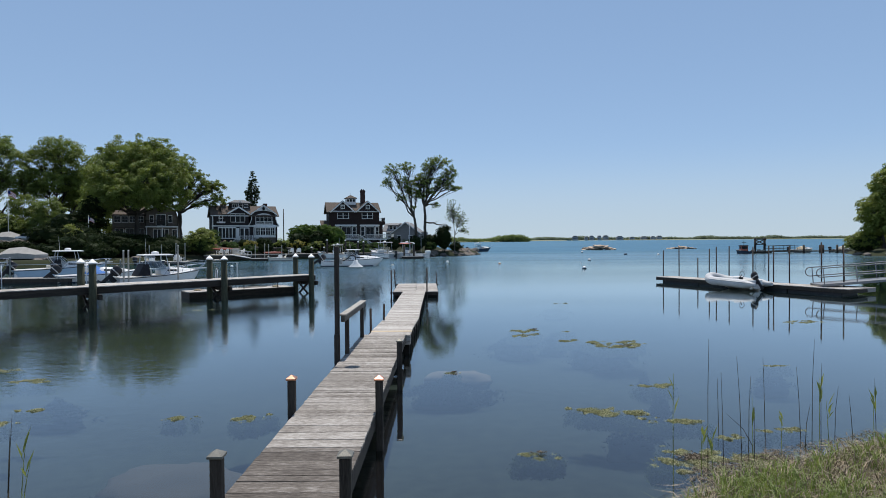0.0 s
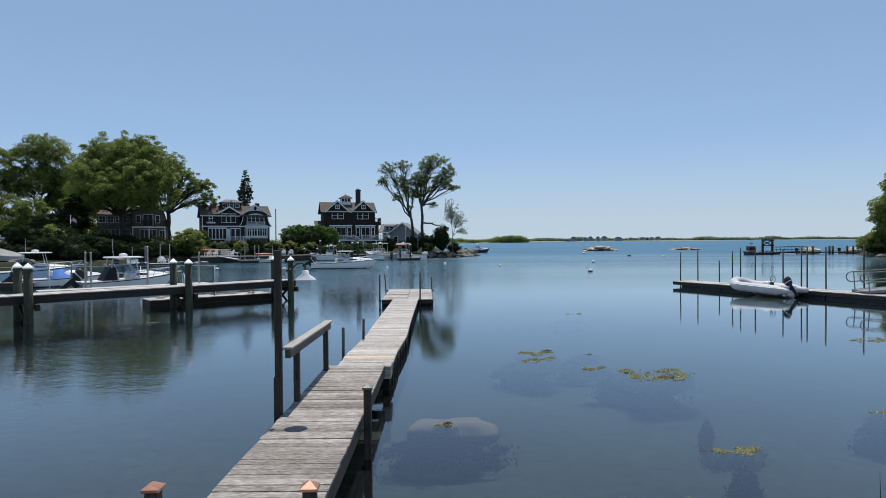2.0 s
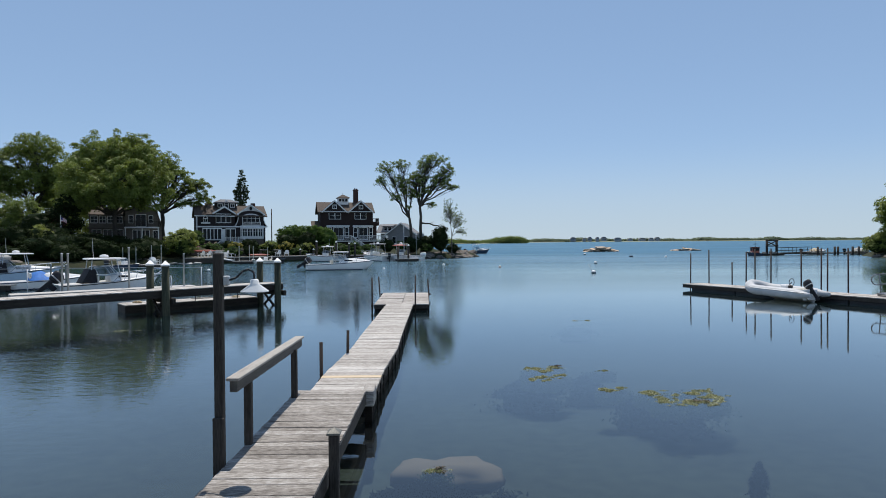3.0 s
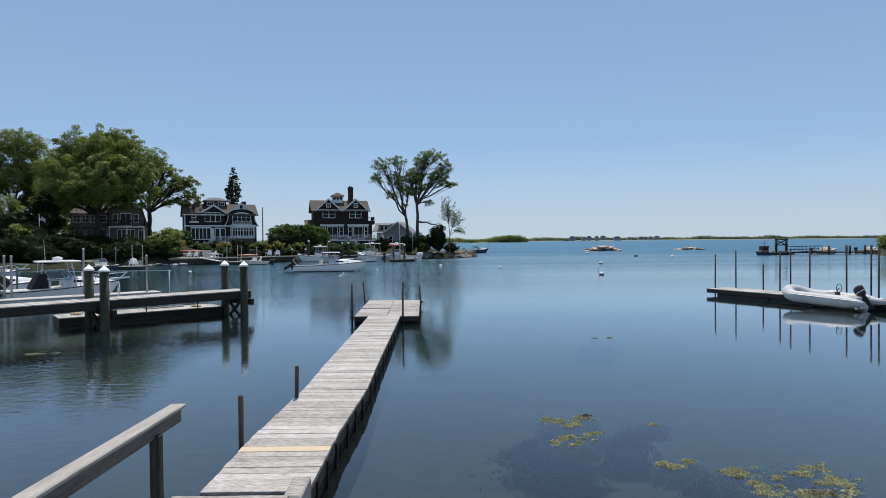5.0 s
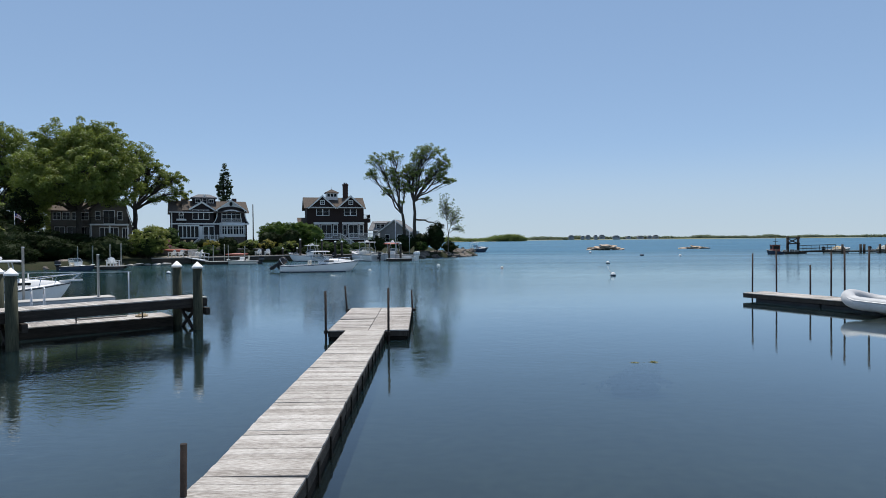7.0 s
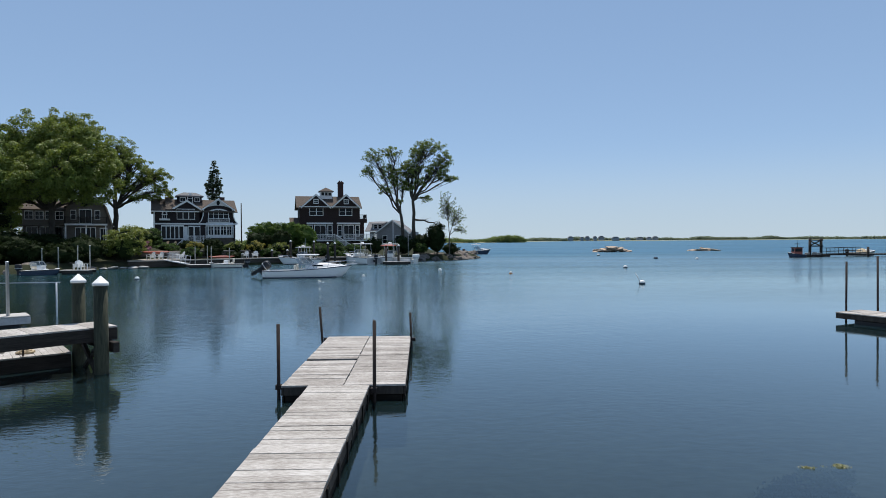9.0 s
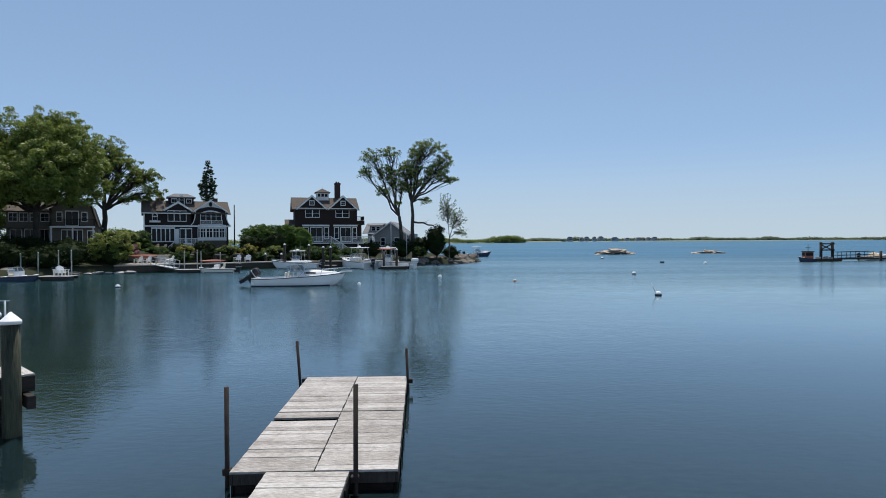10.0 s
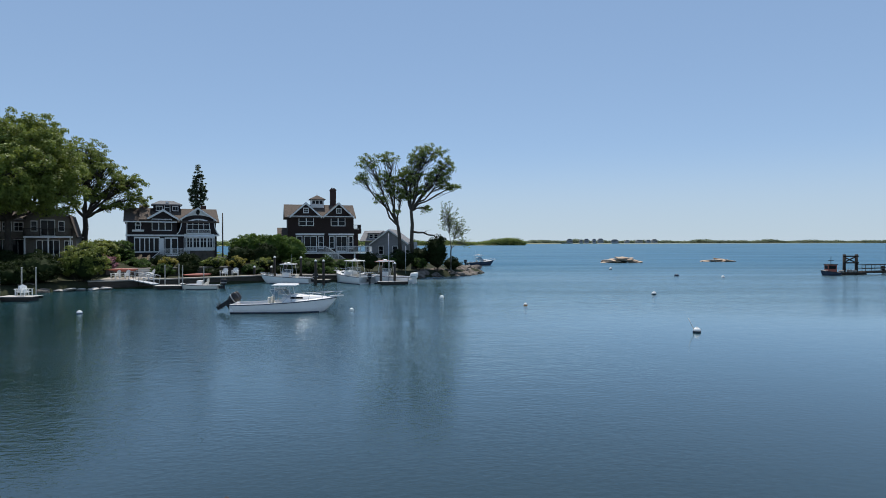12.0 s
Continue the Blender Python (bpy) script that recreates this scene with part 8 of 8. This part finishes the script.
def covered_boat(x, y, z, turn, ln, h, material, label):
    t = thing("covered_boat", label, "boat", pose(x, y, z, 0, 0, turn), group="laid-up boats")
    bm = BM()
    rr = []
    for s, k, w in ((0, 0.5, 1.0), (0.2, 0.9, 1.2), (0.5, 1.0, 1.2), (0.8, 0.72, 0.9), (1.0, 0.45, 0.15)):
        rr.append([(ln * s, -w, 0.15), (ln * s, -w, h * 0.4 * k + 0.2), (ln * s, 0, h * k), (ln * s, w, h * 0.4 * k + 0.2), (ln * s, w, 0.15)])
    vr = loft(bm, rr, smooth=False)
    bm.faces.new(vr[0])
    part("tarp", bm, M[material], t, "weathered tarpaulin")
    for s in (0.2, 0.7):
        bm = BM()
        box(bm, ln * s - 0.15, ln * s + 0.15, -0.8, 0.8, -0.3, 0.22, 0.02)
        part("cradle", bm, M["timber"], t)


covered_boat(-54.6, 47.2, ground_z(-52, 47.4), 4, 6.0, 1.7, "tarp", "laid-up boat under a grey tarpaulin on the bank")
covered_boat(-60.5, 46.5, ground_z(-58.5, 46.5), -6, 4.5, 1.3, "tarp", "small laid-up boat under a grey tarpaulin")
covered_boat(-75.2, 76, ground_z(-73, 76), 4, 5.0, 1.9, "tarp", "domed grey covered boat beside the drive")

# western basin floats and poles
small_float("long grey float of the western boat basin", -37.0, 13.2, 2, 11.0, 1.4, (), material="railwood")
for x, y, top in ((-19.53, 8.24, 2.54), (-19.27, 8.37, 2.53), (-16.8, 10.35, 2.84), (-22.3, 13.4, 1.75), (-24.0, 14.6, 1.75), (-33.0, 17.2, 1.9)):
    mooring_pole(x, y, top)
rl = thing("basin_railing", "thin pale wire railing along the basin float", "railing")
bm = BM()
pipe(bm, [(-37.0, 12.9, 1.35), (-25.0, 13.3, 1.5), (-13.9, 14.6, 1.45)], 0.02, 5)
part("wire", bm, M["alum"], rl)
for x in (-36.5, -31, -25, -19, -14):
    bm = BM()
    yy = 12.9 + max(0, (x + 37) / 23) * 1.6
    tube(bm, (x, yy, -1.5), (x, yy, 1.45), 0.035, 0.035, 6)
    part("stanchion", bm, M["alum"], rl)

# ---- bank plants, weed and submerged stones ----
def blades(name, label, material, spots, seed, h0, h1, w, kind="stuff", lean=0.5):
    g = np.random.default_rng(seed)
    vs, fs = [], []
    for x, y, z in spots:
        h = g.uniform(h0, h1)
        a, b = g.uniform(0, 6.28), g.uniform(0, 6.28)
        l = lean * h * g.uniform(0.2, 1)
        dx, dy = math.cos(a) * l, math.sin(a) * l
        ux, uy = math.cos(b) * w, math.sin(b) * w
        i = len(vs)
        vs += [(x - ux, y - uy, z), (x + ux, y + uy, z), (x + dx * 0.35 + ux * .8, y + dy * 0.35 + uy * .8, z + h * 0.6), (x + dx * 0.35 - ux * .8, y + dy * 0.35 - uy * .8, z + h * 0.6), (x + dx, y + dy, z + h * (1 - 0.3 * lean))]
        fs += [(i, i + 1, i + 2, i + 3), (i + 3, i + 2, i + 4)]
    ob = raw(name, vs, fs, M[material])
    return tagged(ob, label, "grass", kind=kind)


g = random.Random(44)


def bank_spots(n, x0, x1, d0, d1):
    out = []
    for k in range(n):
        x = g.uniform(x0, x1)
        y = float(bank_line(x)) - g.uniform(d0, d1)
        z = float(bank_height(np.array([[x]]), np.array([[y]]))[0, 0])
        out.append((x, y, z - 0.02))
    return out


def tufts(n, x0, x1, d0, d1, per, spread):
    """Spots gathered in tufts."""
    out = []
    for x, y, z in bank_spots(n, x0, x1, d0, d1):
        for k in range(per):
            out.append((x + g.gauss(0, spread), y + g.gauss(0, spread), z))
    return out


blades("grass", "fresh green grass in tufts on the bank", "grass", tufts(150, 2.9, 9, 0.0, 1.7, 32, 0.06), 3, 0.14, 0.5, 0.006, lean=0.9)
blades("grass", "long pale green grass arching over the bank", "reed", tufts(90, 2.9, 9, 0.05, 2.4, 16, 0.06), 13, 0.2, 0.45, 0.006, lean=1.1)
blades("grass", "thin green grass between the tufts", "reed", bank_spots(900, 2.8, 10, 0.0, 3.5), 8, 0.06, 0.22, 0.004, lean=1.0)
blades("reed_litter", "dry straw-coloured reed litter on the bank", "straw", bank_spots(18000, 3.5, 9.5, -0.3, 2.6), 4, 0.05, 0.26, 0.006, lean=2.6)
blades("reed_litter", "tangled brown dead stalks on the bank", "debris", bank_spots(6000, 3.6, 9.5, -0.1, 2.6), 14, 0.08, 0.42, 0.006, lean=1.8)
blades("reed_litter", "pale drift of dead stalks awash at the bank", "debris", [(x, y, -0.01) for x, y, z in bank_spots(2200, 3.9, 7.6, -0.9, -0.1) + bank_spots(2200, 4.1, 5.6, -1.0, -0.15)], 6, 0.02, 0.06, 0.006, lean=5.0)
blades("grass", "green grass along the western bank edge", "reed", bank_spots(700, -12, -2.2, 0.0, 3.0), 5, 0.15, 0.4, 0.007)


def reed(x, y, h, leaves, green, bend=0.0, sd=1):
    q = random.Random(sd)
    r = thing("reed", "tall thin reed stalk standing in shallow water" if not green else "green young reed standing in shallow water", "reed", pose(x, y, 0), group="reeds at the bank")
    bm = BM()
    pts = [(0, 0, -0.7), (bend * 0.1, 0, 0.1), (bend * 0.4, 0.02, h * 0.6), (bend, 0.03, h)]
    for (a, ra), (b, rb) in zip(zip(pts, (0.0055, 0.005, 0.004, 0.003)), list(zip(pts, (0.0055, 0.005, 0.004, 0.002)))[1:]):
        tube(bm, a, b, ra, rb, 6)
    part("stem", bm, M["reed" if green else "stalk"], r)
    for k in range(leaves):
        bm = BM()
        z0 = h * (0.6 + 0.35 * k / max(1, leaves))
        a = q.uniform(0, 6.28)
        l = q.uniform(0.14, 0.28)
        dx, dy = math.cos(a) * 0.06, math.sin(a) * 0.06
        x0 = bend * (z0 / h) ** 2
        c = [(x0 - dy * 0.25, dx * 0.25, z0), (x0 + dx * 0.5 - dy * 0.3, dy * 0.5 + dx * 0.3, z0 + l * 0.5), (x0 + dx * 1.4, dy * 1.4, z0 + l), (x0 + dx * 0.5 + dy * 0.3, dy * 0.5 - dx * 0.3, z0 + l * 0.5)]
        quad(bm, *c)
        part("leaf", bm, M["reed"], r)


for k, (x, y, h, lv, gr, bd) in enumerate((
        (3.77, -24.84, 1.3, 3, True, 0.02), (4.17, -24.95, 1.76, 0, False, 0.03), (4.08, -24.97, 0.6, 4, True, 0.02), (4.22, -25.0, 0.5, 4, True, -0.03), (5.24, -23.04, 0.8, 0, False, 0.0),
        (4.55, -24.6, 1.25, 0, False, -0.02), (4.91, -24.39, 1.42, 0, False, -0.06), (4.98, -24.42, 1.15, 0, False, 0.05), (5.25, -24.1, 0.55, 0, False, -0.4), (5.54, -23.85, 1.3, 0, False, -0.02), (5.75, -23.9, 0.5, 2, True, 0.02),
        (6.05, -23.88, 1.15, 0, False, -0.05), (6.13, -24.0, 1.58, 0, False, 0.06), (6.2, -24.1, 1.25, 1, False, 0.03), (6.32, -23.89, 1.0, 4, True, 0.02), (6.45, -23.9, 0.66, 4, True, -0.02), (6.6, -23.8, 0.85, 0, False, 0.08),
        (6.97, -23.67, 0.7, 0, False, -0.04), (7.5, -23.44, 0.88, 1, False, 0.0), (7.42, -23.5, 0.6, 4, True, 0.02), (5.02, -24.5, 0.75, 0, False, 0.02), (4.95, -24.6, 0.9, 1, True, 0.0), (5.9, -24.2, 0.7, 0, False, 0.1),
        (-4.40, -25.2, 1.0, 0, False, 0.04), (-4.24, -25.21, 0.72, 4, True, 0.05), (-4.34, -25.3, 0.85, 0, False, 0.02), (-4.15, -25.3, 0.45, 3, True, 0.06))):
    reed(x, y, h, lv, gr, bd, k)


def fronds(name, pts, size, material, parent, seed, rise=0.5):
    """Small weed fronds at the given points, lying at all angles, a little upright."""
    g = np.random.default_rng(seed)
    p = np.asarray(pts, float)
    n = len(p)
    u = g.normal(size=(n, 3)) * np.array([1, 1, rise])
    u /= np.linalg.norm(u, axis=1)[:, None]
    v = np.cross(u, g.normal(size=(n, 3)))
    v /= np.linalg.norm(v, axis=1)[:, None]
    s = size * (0.5 + g.random(n))[:, None]
    q = np.stack([p - u * s, p - v * s * 0.3, p + u * s, p + v * s * 0.3], 1).reshape(-1, 3)
    ob = raw(name, q.tolist(), np.arange(n * 4).reshape(-1, 4).tolist(), M[material])
    ob.parent = parent
    return tagged(ob, kind="stuff")


def weed_mat(x, y, rx, ry, turn, seed, n=60, label="yellow-green floating weed at the surface", drift=0):
    """A raft of weed: lumpy tufts awash over a sunken fringe, with some grey drift."""
    q = random.Random(seed)
    t = thing("weed_mat", label, "seaweed", pose(x, y, 0, 0, 0, turn), "floating weed patches")

    def inside(u, v, k=1.0):
        w = 1 + 0.8 * noise.noise(Vector((u * 2.1, v * 2.1, seed))) + 0.55 * noise.noise(Vector((u * 6, v * 6, seed + 4)))
        return math.hypot(u, v) < 0.8 * w * k

    top, low = [], []
    while len(top) < n * 40:
        u, v = q.uniform(-1.3, 1.3), q.uniform(-1.3, 1.3)
        cx, cy = u * rx, v * ry
        lump = noise.noise(Vector((cx * 5, cy * 5, seed * 2.3))) + 0.6 * noise.noise(Vector((cx * 14, cy * 14, seed * 1.3)))
        if inside(u, v) and lump > -0.06 + 0.5 * q.random():
            for k in range(3):
                top.append((cx + q.gauss(0, 0.022), cy + q.gauss(0, 0.022), -0.006 + 0.045 * max(0, lump) * q.random()))
        elif inside(u, v, 1.3) and lump > -0.25:
            low.append((cx + q.gauss(0, 0.03), cy + q.gauss(0, 0.03), -0.05 - 0.22 * q.random()))
    fronds("loose_weed", top, 0.017, "algae", t, seed, 0.7)
    if low:
        fronds("sunken_weed", low, 0.03, "sunkweed", t, seed + 50, 0.8)
    if drift:
        fronds("drift", [(q.gauss(0.25 * rx, 0.22 * rx), q.gauss(0.5 * ry, 0.16 * ry), 0.012 + 0.03 * q.random()) for k in range(drift)], 0.022, "debris", t, seed + 90, 0.4)
    return t


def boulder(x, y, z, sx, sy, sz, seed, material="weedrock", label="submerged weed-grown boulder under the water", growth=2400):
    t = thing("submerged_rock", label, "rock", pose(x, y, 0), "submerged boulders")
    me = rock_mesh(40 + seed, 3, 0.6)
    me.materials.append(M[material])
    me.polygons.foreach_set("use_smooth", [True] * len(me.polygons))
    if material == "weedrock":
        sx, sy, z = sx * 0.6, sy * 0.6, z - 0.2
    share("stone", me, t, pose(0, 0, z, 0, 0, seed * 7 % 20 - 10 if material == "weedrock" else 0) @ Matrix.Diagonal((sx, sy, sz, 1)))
    if material == "weedrock":
        sx, sy = sx / 0.6, sy / 0.6
    q = random.Random(seed)
    pts = []
    for k in range(int(growth * (1 if material == "weedrock" else 0.5) * max(0.3, sx * sy * 2.2))):
        u, v = q.gauss(0, 0.34), q.gauss(0, 0.34)
        if material != "weedrock":
            a, r = q.uniform(0, 6.283), q.gauss(1.1, 0.16)
            u, v = r * math.cos(a), r * math.sin(a)
        w = 1 + 0.7 * noise.noise(Vector((u * 1.7, v * 1.7, seed * 3.1)))
        r = math.hypot(u, v) / w
        if r < 1.5:
            pts.append((u * sx, v * sy, -0.10 - 0.48 * min(1, r / 1.1) - 0.12 * q.random()))
    fronds("weed_growth", pts, 0.055, "darkweed", t, seed + 7, 0.8)


weed_mat(3.85, -22.05, 0.62, 0.26, -18, 1, n=180)
weed_mat(4.78, -22.6, 0.45, 0.11, -4, 2, n=70)
weed_mat(-2.4, -22.06, 0.32, 0.2, 30, 3, n=80)
weed_mat(-3.63, -21.97, 0.24, 0.12, 15, 4, n=36)
weed_mat(2.14, -24.1, 0.28, 0.16, 5, 5, n=40, drift=40)
weed_mat(2.4, -25.9, 0.2, 0.09, 0, 6, n=16)
weed_mat(3.72, -12.5, 0.36, 0.24, -8, 7, n=100)
weed_mat(4.15, -12.28, 0.24, 0.14, 0, 22, n=36, drift=180, label="grey drift caught on floating weed")
weed_mat(3.55, -13.45, 0.34, 0.2, -14, 8, n=80)
weed_mat(3.95, -13.2, 0.3, 0.12, 12, 23, n=44)
weed_mat(5.1, -12.66, 0.3, 0.08, 0, 15, n=26)
weed_mat(4.85, -14.5, 0.36, 0.16, 14, 24, n=70)
weed_mat(5.75, -14.85, 0.5, 0.2, 0, 25, n=70)
weed_mat(6.5, -15.05, 0.36, 0.5, -6, 26, n=120)
weed_mat(5.6, -15.45, 0.26, 0.4, -6, 9, n=80)
weed_mat(6.05, -15.6, 0.5, 0.2, -6, 27, n=60, drift=120)
weed_mat(1.17, -18.72, 0.16, 0.06, 0, 10, n=20, drift=60)
weed_mat(5.3, -20.15, 0.4, 0.16, 8, 11, n=60)
weed_mat(4.75, -24.25, 0.75, 0.26, -22, 12, n=300)
weed_mat(4.2, -24.5, 0.45, 0.38, 10, 13, n=150, drift=500)
weed_mat(5.2, -24.5, 0.6, 0.2, -20, 28, n=160, drift=500)
weed_mat(6.2, -23.15, 0.34, 0.1, 0, 14, n=30)
weed_mat(5.2, -23.45, 0.2, 0.1, 0, 29, n=26)
weed_mat(8.9, -18.35, 0.3, 0.06, 0, 16, n=18)
weed_mat(14.3, -11.0, 1.0, 0.35, 10, 17, n=50)
weed_mat(-9.3, -5.2, 0.5, 0.1, 10, 18, n=24)
weed_mat(-8.1, -19.05, 0.45, 0.2, 5, 19, n=50)
weed_mat(-6.6, -21.35, 0.3, 0.1, 0, 20, n=26)
weed_mat(-6.5, -22.2, 0.22, 0.14, 0, 21, n=20)
weed_mat(-9.4, -17.85, 0.4, 0.18, 0, 30, n=36)
weed_mat(7.0, -3.85, 0.3, 0.06, 0, 31, n=16)
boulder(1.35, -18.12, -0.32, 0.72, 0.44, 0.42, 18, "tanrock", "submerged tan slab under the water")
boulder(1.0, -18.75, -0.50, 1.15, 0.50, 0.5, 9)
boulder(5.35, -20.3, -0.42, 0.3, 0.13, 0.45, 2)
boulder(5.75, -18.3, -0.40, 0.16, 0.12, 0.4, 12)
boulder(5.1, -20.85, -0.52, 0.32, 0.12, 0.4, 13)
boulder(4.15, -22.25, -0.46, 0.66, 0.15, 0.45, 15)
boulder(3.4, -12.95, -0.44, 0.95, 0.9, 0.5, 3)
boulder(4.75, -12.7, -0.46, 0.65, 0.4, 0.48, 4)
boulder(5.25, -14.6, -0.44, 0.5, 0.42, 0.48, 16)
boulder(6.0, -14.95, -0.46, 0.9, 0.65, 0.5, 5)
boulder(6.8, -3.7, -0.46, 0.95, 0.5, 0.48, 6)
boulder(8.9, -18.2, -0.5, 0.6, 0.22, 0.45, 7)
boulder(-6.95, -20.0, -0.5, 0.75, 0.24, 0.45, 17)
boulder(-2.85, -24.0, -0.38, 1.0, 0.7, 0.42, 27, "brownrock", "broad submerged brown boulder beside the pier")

# ---- eastern shore ----
def east_height(X, Y):
    d = X - np.interp(Y, [20, 50, 66, 80, 95, 130], [100, 82, 73.5, 80, 92, 120])
    return -1.5 + 2.2 * smooth(-3, 1.5, d) + 1.6 * smooth(2, 14, d) + 0.15 * grid_noise(X, Y, 0.2, 5.5)


tagged(heightfield("ground_east_shore", 70, 150, 20, 130, 2.0, east_height, M["earth"]), "wooded eastern shore", "ground", kind="structure")
for k, (x, y, h, w, sd) in enumerate(((79.6, 70, 13, 4.4, 201), (86, 74, 17, 5, 202), (88, 66, 16, 5, 203), (95, 84, 16, 5, 204))):
    tree("tree", "full yellow-green tree on the eastern shore", x, y, 1.5, 0.25,
         [(0, 0, 3.0, [(-w * 0.3, 0, h * 0.45, w * 0.7, w * 0.6, h * 0.28), (w * 0.3, 0, h * 0.6, w * 0.7, w * 0.6, h * 0.3), (0, 0, h * 0.8, w * 0.55, w * 0.5, h * 0.2), (0, -1, h * 0.25, w * 0.8, w * 0.6, h * 0.15)])],
         420, 0.8, 60, 0.18, leaves="lime" if k != 1 else "leaf2", seed=sd, group="trees of the eastern shore")
for k, (x, y, rx, rz, sd) in enumerate(((76.4, 71.6, 2.3, 1.8, 211), (77.5, 71, 2.6, 1.9, 212), (84, 79, 3, 2.2, 213), (91, 86.5, 3, 2.2, 214))):
    bush("shrub", "yellow-green shore shrub at the water's edge", x, y, 0.4, rx, 2, rz, 80, 0.55, 40, 0.17, "lime", sd, group="shrubs of the eastern shore")
g = random.Random(9)
for k in range(12):
    rock(73.6 + g.uniform(0, 1.6) + k * 0.2, 65.5 + g.uniform(-3, 6), 0.15, g.uniform(0.4, 0.9), "rocks of the eastern shore")

bm = BM()
bmesh.ops.create_icosphere(bm, subdivisions=2, radius=0.16)
for v in bm.verts:
    v.co *= 1 + 0.4 * noise.noise(v.co * 7)
    v.co.z *= 0.55
single("stone", bm, M["pinkrock"], "pale tan stone lying in the bank grass", "stone", pose(5.02, -25.22, 0.13) @ Matrix.Scale(0.68, 4))
